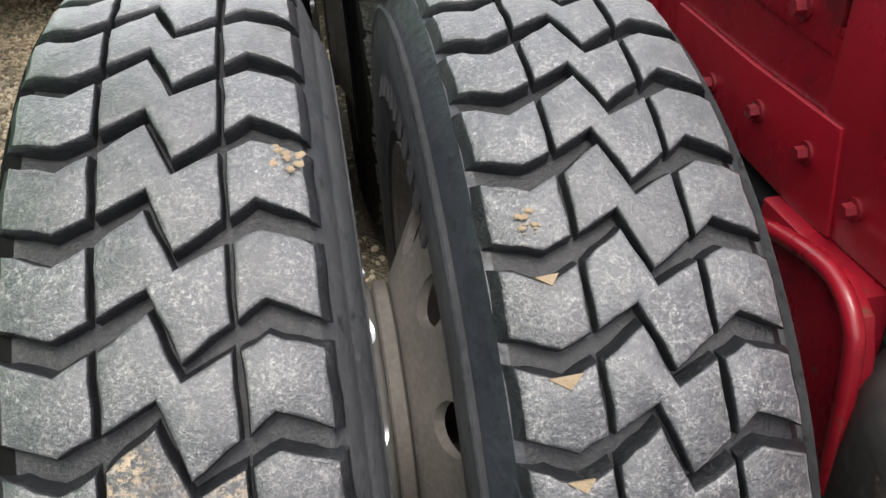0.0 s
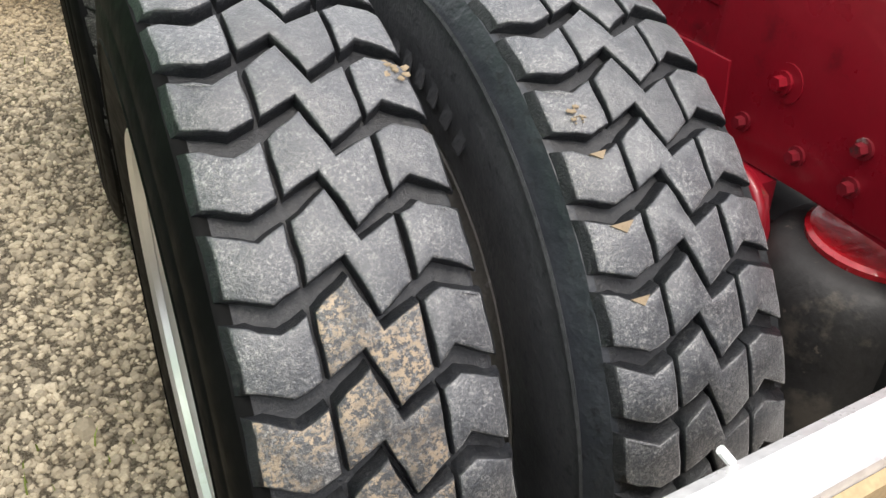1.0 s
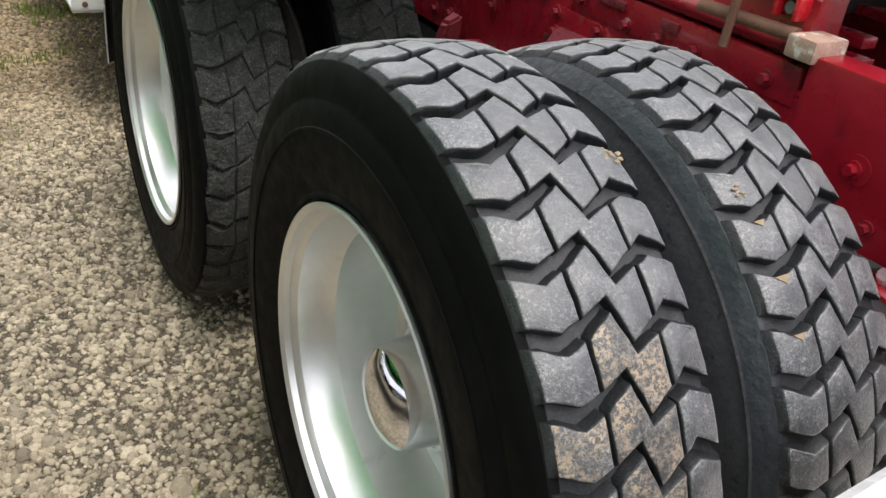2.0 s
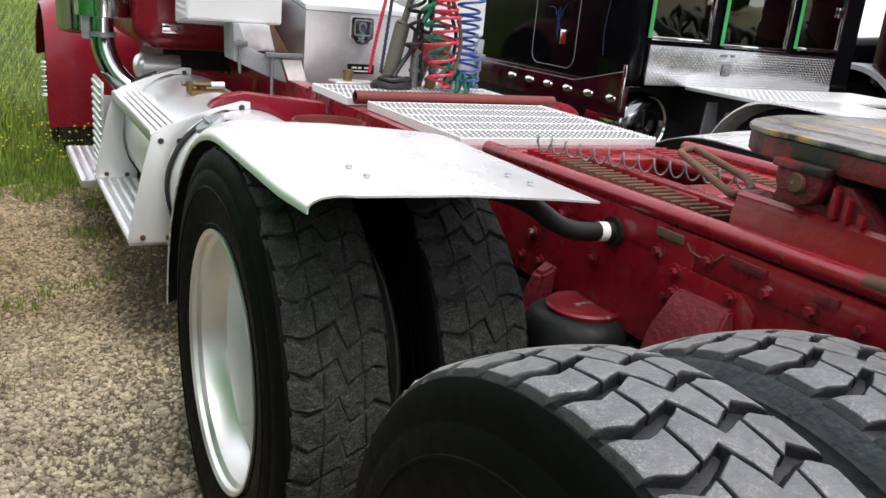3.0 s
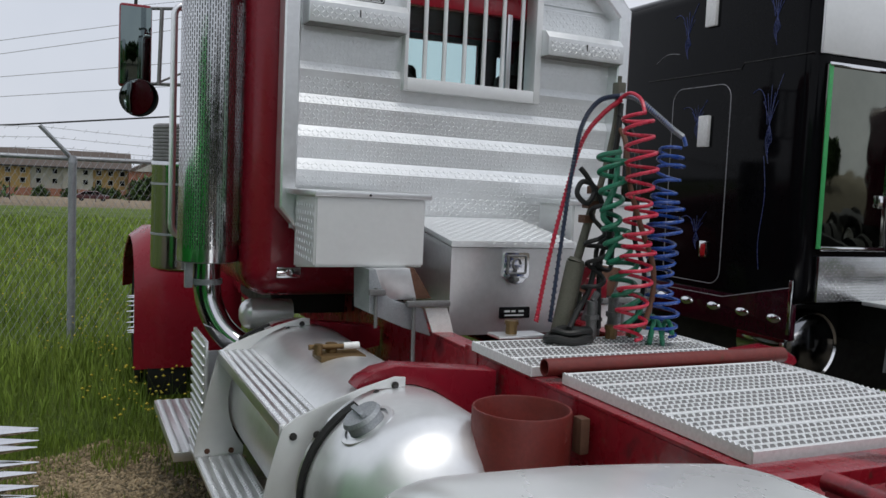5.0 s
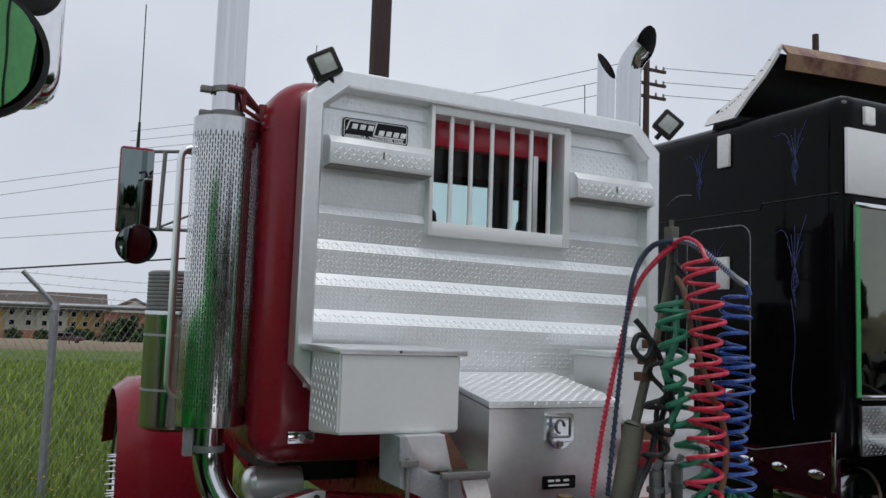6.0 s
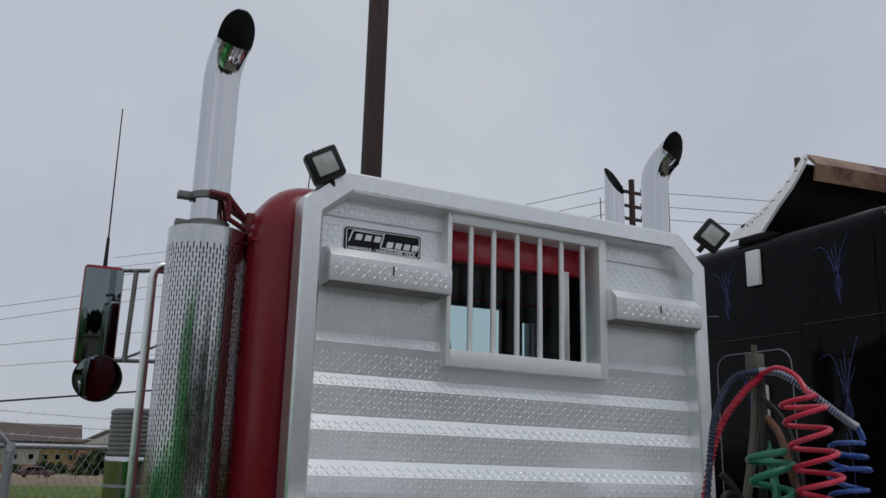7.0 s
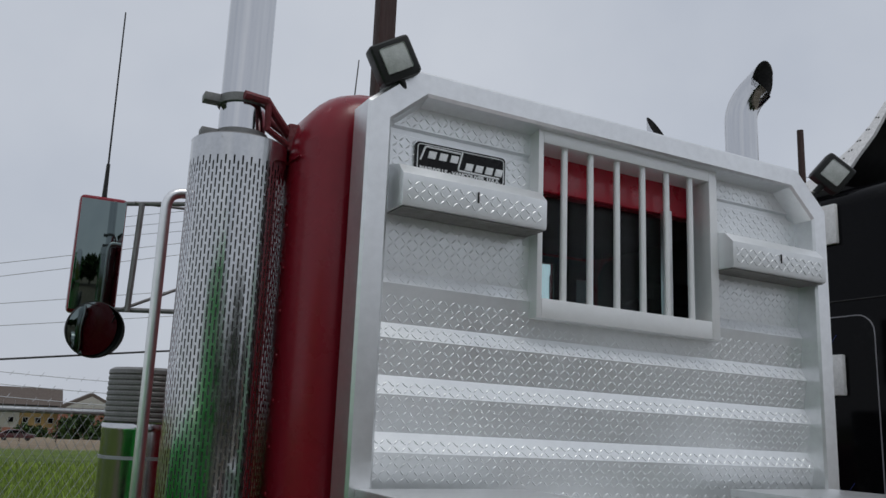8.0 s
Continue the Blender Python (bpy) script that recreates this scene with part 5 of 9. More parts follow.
def cup_holder():
    c = (-0.574, 3.338)
    bm = bmesh.new()
    lathe(bm, [(0.90, 0.140), (1.056, 0.140), (1.061, 0.138), (1.061, 0.133), (1.056, 0.131), (0.92, 0.131), (0.92, 0.001)], (*c, 0), "z", 48)
    lathe(bm, [(0.90, 0.140), (0.90, 0.001)], (*c, 0), "z", 48)
    bmesh.ops.recalc_face_normals(bm, faces=bm.faces)
    p = P("pipe_socket", bm, m_red_rust, "open red steel pipe socket beside the frame")
    bm = bmesh.new()
    box(bm, -0.455, -0.4255, 3.22, 3.262, 0.95, 1.05, 0.004)
    P("socket_tab", bm, m_rust, parent=p)
    bm = bmesh.new()
    tube(bm, [(-0.515 + 0.014 * math.cos(a), 3.2195, 1.005 + 0.018 * math.sin(a)) for a in [i * 0.5236 for i in range(12)]], 0.005, 8, True)
    P("drain_hole_rim", bm, m_red_rust, parent=p)


cup_holder()


def slider_and_fifth_wheel():
    for s in (-1, 1):
        bm = bmesh.new()
        tube(bm, [(s * 0.393, 0.95, 1.154), (s * 0.393, 2.47, 1.130)], 0.022, 14)
        box(bm, min(s * 0.40, s * 0.178), max(s * 0.40, s * 0.178), 0.95, 2.46, 1.104, 1.116, 0.002)
        rail = P("slider_rail", bm, m_red_frame, "red sliding rail with a toothed rack")
        for i in range(24):
            y = 2.43 - i * 0.033
            bm = bmesh.new()
            box(bm, min(s * 0.275, s * 0.185), max(s * 0.275, s * 0.185), y, y + 0.009, 1.117, 1.136, 0.002, 1)
            P("rack_tooth", bm, m_red_frame if i < 5 else m_rust, parent=rail)
        bm = bmesh.new()
        box(bm, min(s * 0.155, s * 0.11), max(s * 0.155, s * 0.11), 1.0, 2.40, 1.117, 1.140, 0.006)
        P("inner_guide", bm, m_red_frame, parent=rail)
    for y in (2.36, 1.9):
        bm = bmesh.new()
        box(bm, -0.165, 0.165, y - 0.07, y + 0.07, 1.07, 1.132, 0.008)
        P("slider_tie_bar", bm, m_red_frame)
    for y, wide, ma in ((1.585, 0.085, m_grime), (1.363, 0.092, m_red_cast), (1.20, 0.05, m_red_cast), (1.95, 0.03, m_rust)):
        bm = bmesh.new()
        box(bm, -0.4185, -0.412, y + 0.02, y + 0.02 + wide, 1.094, 1.114, 0.003)
        P("slide_clip", bm, ma, "dirty clip on the rail")
    # greenish grime that ran down the rail
    bm = bmesh.new()
    tube(bm, bend([(-0.4125, 1.597, 1.102), (-0.4125, 1.585, 1.088), (-0.4125, 1.545, 1.081), (-0.4125, 1.51, 1.09), (-0.4125, 1.494, 1.108)], 0.03), 0.0030, 6)
    P("old_sealant_bead", bm, m_grime, "dried greenish sealant")
    # coil of spring wire
    bm = bmesh.new()
    n = 190
    pts = []
    for i in range(n):
        t = i / n
        a = t * 2 * math.pi * 14
        pts.append((-0.30 + 0.31 * t + 0.010 * math.cos(a), 2.37 - 0.53 * t, 1.168 - 0.006 * math.sin(3.14 * t) + 0.021 * math.sin(a)))
    tube(bm, pts, 0.0030, 6)
    P("spring_wire", bm, m_bare, "loose coil of bare spring wire")
    # pull handle
    bm = bmesh.new()
    tube(bm, bend([(-0.10, 1.97, 1.225), (-0.06, 1.975, 1.228), (-0.16, 1.70, 1.215), (-0.22, 1.62, 1.205), (-0.30, 1.60, 1.20), (-0.13, 1.955, 1.222), (-0.10, 1.97, 1.225)], 0.03), 0.0095, 10)
    P("release_handle", bm, m_rust, "rusty looped release handle")
    # the fifth wheel
    poly = []
    for a in range(0, 181, 12):
        poly.append((0.372 * math.cos(radians(a)) * (1 + 0.08 * abs(math.sin(radians(2 * a)))), 1.43 + 0.25 * math.sin(radians(a))))
    poly += [(-0.390, 0.98), (-0.28, 0.70), (-0.08, 0.70), (-0.05, 1.05), (0.05, 1.05), (0.08, 0.70), (0.28, 0.70), (0.390, 0.98)]
    rng = random.Random(5)
    bm = bmesh.new()
    prism(bm, [(x + rng.uniform(-0.003, 0.003), y + rng.uniform(-0.003, 0.003)) for x, y in poly], "z", 1.355, 1.367, 0.004)
    fw = P("fifth_wheel", bm, m_tar, "greasy fifth wheel coupling plate, red paint chipped")
    bm = bmesh.new()
    skirt = [(x * 0.985, 1.2 + (y - 1.2) * 0.985) for x, y in poly if y > 0.9 and abs(x) > 0.06 or y > 1.3]
    prism(bm, skirt, "z", 1.311, 1.3545, 0.006)
    P("plate_skirt", bm, m_skirt, "chipped red and blackened skirt", fw)
    for s in (-1, 1):
        # rounded pivot boss under the skirt, with a raised web and a pin
        bm = bmesh.new()
        boss = [(1.432, 1.318)] + [(1.380 + 0.052 * math.cos(radians(a)), 1.290 + 0.048 * math.sin(radians(a))) for a in range(0, -181, -15)] + [(1.328, 1.318)]
        prism(bm, boss, "x", min(s * 0.345, s * 0.388), max(s * 0.345, s * 0.388), 0.006)
        b = P("pivot_boss", bm, m_red_cast, "worn rounded pivot boss", fw)
        bm = bmesh.new()
        cyl(bm, (s * 0.386, 1.380, 1.285), (s * 0.396, 1.380, 1.285), 0.020, 0.017, n=18)
        P("pivot_pin", bm, m_rust, parent=b)
        bm = bmesh.new()
        box(bm, min(s * 0.36, s * 0.394), max(s * 0.36, s * 0.394), 1.32, 1.44, 1.306, 1.322, 0.005)
        P("boss_cap", bm, m_skirt, parent=b)
        # cast bracket with upright fins, sloping down to the base
        bm = bmesh.new()
        prism(bm, [(1.450, 1.234), (1.445, 1.262), (1.425, 1.270), (1.33, 1.250), (1.316, 1.296), (1.284, 1.296), (1.212, 1.234)], "x", min(s * 0.32, s * 0.362), max(s * 0.32, s * 0.362), 0.005)
        b = P("pivot_bracket", bm, m_red_cast, parent=fw)
        for y, top in ((1.305, 1.292), (1.278, 1.282), (1.246, 1.258)):
            bm = bmesh.new()
            prism(bm, [(y - 0.006, 1.235), (y + 0.006, 1.235), (y + 0.005, top), (y - 0.005, top - 0.006)], "x", min(s * 0.362, s * 0.378), max(s * 0.362, s * 0.378), 0.002)
            P("fin", bm, m_red_frame, parent=b)
        bm = bmesh.new()
        prism(bm, [(0.30, 1.117), (0.378, 1.117), (0.378, 1.190), (0.371, 1.205), (0.371, 1.226), (0.362, 1.234), (0.30, 1.234)] if s > 0 else [(-0.30, 1.117), (-0.378, 1.117), (-0.378, 1.190), (-0.371, 1.205), (-0.371, 1.226), (-0.362, 1.234), (-0.30, 1.234)], "y", 0.955, 1.53, 0.003)
        P("base_rail", bm, m_red_frame, "worn red base rail", fw)
    bm = bmesh.new()
    box(bm, -0.298, 0.298, 1.22, 1.46, 1.117, 1.225, 0.008)
    P("saddle_beam", bm, m_dark, parent=fw)
    # jaw housing and its ribs under the plate
    bm = bmesh.new()
    box(bm, -0.16, 0.16, 0.98, 1.30, 1.255, 1.310, 0.012)
    for y in (1.02, 1.12, 1.22):
        box(bm, -0.33, -0.16, y - 0.008, y + 0.008, 1.272, 1.310, 0.003)
    # dark block added to stop light showing through under the plate
    box(bm, -0.29, -0.24, 1.16, 1.46, 1.226, 1.310, 0.008)
    P("jaw_housing", bm, m_dark, "black greasy jaw housing, with a block added to fill the gap", fw)
    bm = bmesh.new()
    cyl(bm, (-0.392, 1.098, 1.255), (-0.392, 1.062, 1.258), 0.025, n=20)
    tube(bm, [(-0.418, 1.086, 1.262), (-0.428, 1.084, 1.20), (-0.440, 1.080, 1.115)], 0.0085, 8)
    box(bm, -0.424, -0.390, 1.076, 1.096, 1.250, 1.272, 0.004)
    P("lock_lever", bm, m_rust, "rusty hanging lock lever")
    bm = bmesh.new()
    cyl(bm, (-0.390, 1.066, 1.258), (-0.390, 1.016, 1.262), 0.0205, n=20)
    P("lock_cylinder", bm, m_red_flake, "bright red flaking lock cylinder")
    bm = bmesh.new()
    for x0, x1, y0, y1, z0, z1 in ((-0.404, -0.360, 0.972, 1.026, 1.226, 1.237), (-0.404, -0.360, 1.016, 1.026, 1.188, 1.226), (-0.404, -0.360, 0.972, 0.982, 1.188, 1.226), (-0.370, -0.360, 0.982, 1.016, 1.188, 1.226)):
        box(bm, x0, x1, y0, y1, z0, z1, 0.003)
    b = P("lock_housing", bm, m_red_flake, "bright red open lock housing with flaked edges")
    bm = bmesh.new()
    cyl(bm, (-0.371, 0.999, 1.206), (-0.392, 0.999, 1.206), 0.011, n=16)
    P("lock_bolt", bm, m_bare, "greasy bolt in the housing", b)
    bm = bmesh.new()
    tube(bm, [(-0.400, 1.19, 1.157), (-0.400, 0.960, 1.165)], 0.0155, 14)
    P("rail_pipe", bm, m_rust, "rusty pipe along the rail")
    bm = bmesh.new()
    box(bm, -0.425, -0.34, 0.900, 0.962, 1.135, 1.176, 0.008)
    P("end_stop", bm, m_tan_flake, "pale flaked end stop")


slider_and_fifth_wheel()


def fuel_tank(s):
    cx, cz, r = s * 0.785, 0.722, 0.312
    bm = bmesh.new()
    lathe(bm, [(3.235, 0.001), (3.243, 0.08), (3.264, 0.15), (3.30, 0.215), (3.345, 0.265), (3.39, 0.295), (3.43, 0.308), (3.47, r), (5.10, r), (5.13, 0.29), (5.14, 0.2), (5.14, 0.001)], (cx, 0, cz), "y", 72)
    bmesh.ops.recalc_face_normals(bm, faces=bm.faces)
    t = P("fuel_tank", bm, m_tank, "large brushed aluminium fuel tank")
    for y in (3.70, 5.03):
        bm = bmesh.new()
        arc = [radians(-122 + 3.6 * i) for i in range(27)]
        sheet(bm, [[(cx + -s * q * math.sin(a), y + d, cz + q * math.cos(a)) for d, q in ((-0.022, r + 0.001), (-0.022, r + 0.010), (0.022, r + 0.010), (0.022, r + 0.001))] for a in arc])
        bmesh.ops.recalc_face_normals(bm, faces=bm.faces)
        P("tank_strap", bm, m_soot, "black rubber-lined strap", t)
    for y0, y1, lift in ((3.765, 3.852, 0.0), (4.90, 4.985, -0.045)):
        top = [(-0.43, 1.062), (-0.56, 1.075), (-0.68, 1.086), (-0.782, 1.096), (-0.85, 1.082), (-0.90, 1.055), (-0.918, 1.032)]
        low = []
        for x in (-0.90, -0.85, -0.785, -0.72, -0.65, -0.58, -0.53):
            low.append((x, cz + math.sqrt((r + 0.004) ** 2 - (x + 0.785) ** 2)))
        low.append((-0.43, 0.93))
        poly = [(x, max(z + lift, cz + math.sqrt((r + 0.016) ** 2 - (x + 0.785) ** 2) if x < -0.5 else 0)) for x, z in top] + low
        bm = bmesh.new()
        prism(bm, [(x * -s, z) for x, z in poly], "y", y0, y1, 0.005)
        P("tank_saddle", bm, m_red, "red steel tank saddle", t)
    if s > 0:
        return
    bm = bmesh.new()
    a = math.asin((0.955 - 0.785) / r)
    nrm = Vector((-math.sin(a), 0, math.cos(a)))
    base = Vector((cx, 3.55, cz)) + nrm * (r - 0.004)
    cyl(bm, base, base + nrm * 0.03, 0.055, 0.052, n=32)
    cyl(bm, base + nrm * 0.03, base + nrm * 0.042, 0.060, 0.054, n=32)
    box(bm, -0.045, 0.045, -0.008, 0.008, 0.0, 0.016, 0.004, m=Matrix.Translation(base + nrm * 0.042) @ nrm.to_track_quat("Z", "Y").to_matrix().to_4x4())
    P("filler_cap", bm, m_galv, "grey metal filler cap", t)
    bm = bmesh.new()
    lathe(bm, [(0, 0.085), (0.006, 0.083), (0.008, 0.07)], n=32, axis="z")
    P("filler_flange", bm, m_tank, parent=t, m=Matrix.Translation(base - nrm * 0.004) @ nrm.to_track_quat("Z", "Y").to_matrix().to_4x4())
    bm = bmesh.new()
    box(bm, -0.90, -0.73, 4.22, 4.34, 1.014, 1.036, 0.003)
    cyl(bm, (-0.90, 4.26, 1.036), (-0.90, 4.26, 1.075), 0.016, n=12)
    cyl(bm, (-0.84, 4.30, 1.036), (-0.84, 4.30, 1.07), 0.022, n=12)
    cyl(bm, (-0.93, 4.28, 1.06), (-0.80, 4.28, 1.06), 0.010, n=10)
    P("tank_fitting", bm, m_brass, "brass fuel line fittings on the tank", t)
    bm = bmesh.new()
    cyl(bm, (-0.80, 4.28, 1.06), (-0.74, 4.28, 1.062), 0.014, n=12)
    P("white_fitting", bm, m_tape, parent=t)
    bm = bmesh.new()
    tube(bm, bend([(-1.04, 4.93, 0.985), (-1.0, 4.93, 1.01), (-0.93, 4.93, 1.035)], 0.02), 0.007, 8)
    box(bm, -1.06, -1.02, 4.915, 4.945, 0.955, 0.985, 0.004)
    P("strap_buckle", bm, m_black, parent=t)


fuel_tank(-1)
fuel_tank(1)


def ribbed_tread(bm, x0, x1, y0, y1, z0, z1):
    box(bm, x0, x1, y0, y1, z0, z1 - 0.004, 0.004)
    n = 5
    for i in range(n):
        xa = x0 + (x1 - x0) * (i + 0.25) / n
        w = (x1 - x0) / n * 0.55
        box(bm, xa, xa + w, y0 + 0.004, y1 - 0.004, z1 - 0.005, z1 - 0.002, 0.0)
        # punched grip teeth along each rib
        for k in range(int((y1 - y0 - 0.01) / 0.024)):
            ya = y0 + 0.006 + k * 0.024
            hull(bm, [(xa, ya, z1 - 0.002), (xa + w, ya, z1 - 0.002), (xa + w, ya + 0.016, z1 - 0.002), (xa, ya + 0.016, z1 - 0.002), (xa + w / 2, ya + 0.002, z1 + 0.006), (xa + w / 2, ya + 0.009, z1 + 0.006)],
                 [(0, 1, 4), (1, 2, 5, 4), (2, 3, 5), (3, 0, 4, 5)])


def tank_step():
    poly = [(-0.765, 1.035), (-0.765, 1.065), (-0.80, 1.068), (-0.90, 1.04), (-1.00, 1.005), (-1.11, 0.96), (-1.15, 0.93), (-1.185, 0.80), (-1.225, 0.62), (-1.243, 0.52), (-1.243, 0.492), (-1.04, 0.486), (-1.02, 0.44), (-1.09, 0.52)]
    r, cx, cz = 0.322, -0.785, 0.722
    inner = [(cx + r * math.sin(radians(a)), cz + r * math.cos(radians(a))) for a in range(-128, 6, 8)]
    outline = poly[:12] + [(x, z) for x, z in inner if z < 1.032 and x < -0.77]
    st = None
    for y in (3.742, 4.885):
        bm = bmesh.new()
        prism(bm, outline, "y", y - 0.004, y + 0.004, 0.001)
        p = P("step_bracket", bm, m_white, "pale aluminium step bracket wrapped round the tank")
        st = st or p
        for x, z in ((-1.117, 0.905), (-1.045, 0.905), (-1.19, 0.512), (-1.09, 0.508), (-0.80, 1.042), (-0.86, 1.02)):
            bm = bmesh.new()
            bolt(bm, (x, y - 0.0045, z), (0, -1, 0), 0.0078, 0.005)
            P("bracket_bolt", bm, m_rust if z < 0.6 else m_cable, parent=p)
    bm = bmesh.new()
    ribbed_tread(bm, -1.158, -1.005, 3.748, 4.879, 0.90, 0.945)
    P("upper_step", bm, m_alu, "ribbed aluminium upper step")
    bm = bmesh.new()
    ribbed_tread(bm, -1.240, -1.045, 3.748, 4.879, 0.474, 0.495)
    P("lower_step", bm, m_alu, "ribbed aluminium lower step")
    # cab step ahead of the tank
    bm = bmesh.new()
    ribbed_tread(bm, -1.275, -1.03, 5.30, 6.28, 0.335, 0.385)
    P("cab_step", bm, m_alu, "ribbed aluminium cab step")
    bm = bmesh.new()
    box(bm, -1.205, -1.19, 4.905, 5.262, 0.40, 0.975, 0.004)
    kick = P("step_side_panel", bm, m_alu, "ribbed aluminium kick panel")
    bm = bmesh.new()
    box(bm, -1.20, -1.04, 5.264, 5.277, 0.40, 0.86, 0.003)
    P("end_plate", bm, m_alu, parent=kick)
    for i in range(14):
        bm = bmesh.new()
        box(bm, -1.213, -1.2045, 4.908, 5.26, 0.412 + i * 0.040, 0.434 + i * 0.040, 0.003, 1)
        P("rib", bm, m_alu, parent=kick)
    bm = bmesh.new()
    box(bm, -1.02, -0.42, 5.4, 6.2, 0.36, 0.46, 0.01)
    P("battery_box_base", bm, m_dark)


tank_step()


def rounded_rect(x0, x1, z0, z1, r, seg=8, r_low=None):
    r_low = r if r_low is None else r_low
    pts = []
    for cx, cz, a0, q in ((x1 - r, z1 - r, 0, r), (x0 + r, z1 - r, 90, r), (x0 + r_low, z0 + r_low, 180, r_low), (x1 - r_low, z0 + r_low, 270, r_low)):
        for i in range(seg + 1):
            a = radians(a0 + 90 * i / seg)
            pts.append((cx + q * math.cos(a), cz + q * math.sin(a)))
    return pts


def rect_like(pts, x0, x1, z0, z1):
    """The points of a rectangle that match those of a rounded outline round it."""
    cx, cz, out = (x0 + x1) / 2, (z0 + z1) / 2, []
    for x, z in pts:
        dx, dz = x - cx, z - cz
        k = min((x1 - x0) / 2 / max(1e-6, abs(dx)), (z1 - z0) / 2 / max(1e-6, abs(dz)))
        out.append((cx + dx * k, cz + dz * k))
    return out


def cab():
    # shell: rounded sections from the back wall forward, with the rear window cut through
    bm = bmesh.new()
    sections = []
    for y, inset in ((5.045, 0.125), (5.052, 0.085), (5.075, 0.045), (5.11, 0.018), (5.16, 0.002), (5.22, 0.0), (6.1, 0.0), (6.3, 0.02), (6.4, 0.06)):
        pts = rounded_rect(-1.018 + inset, 1.018 - inset, 1.13 + inset, 2.732 - inset, max(0.05, 0.20 - inset), 8, max(0.04, 0.12 - inset))
        sections.append([bm.verts.new((x, y, z)) for x, z in pts])
    for a, b in zip(sections, sections[1:]):
        bridge(bm, a, b)
    first = rounded_rect(-0.893, 0.893, 1.255, 2.607, 0.075, 8, 0.05)
    win = rect_like(first, -0.62, 0.62, 1.92, 2.50)
    w0 = [bm.verts.new((x, 5.045, z)) for x, z in win]
    w1 = [bm.verts.new((x, 5.085, z)) for x, z in win]
    bridge(bm, w0, sections[0])
    bridge(bm, w1, w0)
    bmesh.ops.recalc_face_normals(bm, faces=bm.faces)
    c = P("cab", bm, m_red, "deep red painted cab with rounded corners", sharp=0.9)
    bm = bmesh.new()
    box(bm, -0.64, 0.64, 5.075, 5.081, 1.90, 2.52)
    g = P("rear_window", bm, m_glass, "dark rear window glass", c)
    g.visible_shadow = False
    # front wall with the windscreen and a corner pane beside its pillar
    panes = ((-0.72, 0.715, 1.90, 2.595), (0.852, 0.945, 1.90, 2.535))

    def pierced(outline, y):
        bm, edges = bmesh.new(), []
        for loop in [outline] + [[(x0, z0), (x1, z0), (x1, z1), (x0, z1)] for x0, x1, z0, z1 in panes]:
            vs = [bm.verts.new((x, y, z)) for x, z in loop]
            edges += [bm.edges.new((vs[i - 1], vs[i])) for i in range(len(vs))]
        bmesh.ops.triangle_fill(bm, use_beauty=True, edges=edges)
        bmesh.ops.solidify(bm, geom=bm.faces, thickness=0.012)
        bmesh.ops.recalc_face_normals(bm, faces=bm.faces)
        return bm
    P("front_wall", pierced(rounded_rect(-0.961, 0.961, 1.187, 2.675, 0.14, 8, 0.06), 6.395), m_red, "red wall round the windscreen", c)
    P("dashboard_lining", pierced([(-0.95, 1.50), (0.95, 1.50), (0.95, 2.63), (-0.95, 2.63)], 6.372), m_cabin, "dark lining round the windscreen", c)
    for x0, x1, z0, z1 in panes:
        bm = bmesh.new()
        box(bm, x0 - 0.01, x1 + 0.01, 6.384, 6.388, z0 - 0.01, z1 + 0.01)
        g = P("windscreen_pane", bm, m_screen, "teal tinted windscreen glass", c)
        g.visible_shadow = False
    # added strip: light on the wall above the window, as brighter red
    bm = bmesh.new()
    box(bm, -0.60, 0.60, 5.034, 5.0445, 2.502, 2.612, 0.003)
    P("window_header", bm, m_red_lit, "added strip of brighter red for the lit wall above the rear window", c)
    bm = bmesh.new()
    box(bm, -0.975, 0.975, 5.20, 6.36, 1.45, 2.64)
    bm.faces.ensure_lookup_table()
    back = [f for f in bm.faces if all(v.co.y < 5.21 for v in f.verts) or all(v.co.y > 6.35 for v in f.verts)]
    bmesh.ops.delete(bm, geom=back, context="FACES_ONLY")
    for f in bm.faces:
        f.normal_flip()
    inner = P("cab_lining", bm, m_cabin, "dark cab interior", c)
    # seats near-black, their silhouette put into the colour
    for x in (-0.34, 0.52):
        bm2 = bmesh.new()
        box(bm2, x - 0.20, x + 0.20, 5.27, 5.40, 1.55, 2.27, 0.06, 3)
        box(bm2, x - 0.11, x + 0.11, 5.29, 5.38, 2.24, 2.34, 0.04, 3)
        P("seat", bm2, m_cabin, "seat back coloured near-black as a silhouette", c)
    # seam and rivets round the side
    for i in range(9):
        bm = bmesh.new()
        rivet(bm, (-1.019, 5.18, 1.35 + i * 0.12), (-1, 0, 0), 0.006)
        P("rivet", bm, m_red, parent=c)
    bm = bmesh.new()
    tube(bm, [(-1.013, 5.12, 2.50), (-1.0185, 5.18, 2.50), (-1.0195, 6.0, 2.50)], 0.0035, 6)
    P("body_seam", bm, m_red, parent=c)
    # chrome latch low on the back wall
    bm = bmesh.new()
    box(bm, -0.885, -0.775, 5.025, 5.046, 1.225, 1.275, 0.006)
    cyl(bm, (-0.83, 5.024, 1.25), (-0.83, 5.01, 1.25), 0.014, n=12)
    P("chrome_latch", bm, m_chrome, "small chrome latch plate", c)
    # cab underside and mount
    bm = bmesh.new()
    box(bm, -0.80, 0.80, 5.52, 6.35, 0.98, 1.14, 0.03)
    P("cab_underframe", bm, m_dark)
    bm = bmesh.new()
    cyl(bm, (-0.94, 5.34, 1.018), (-0.74, 5.34, 1.012), 0.074, n=28)
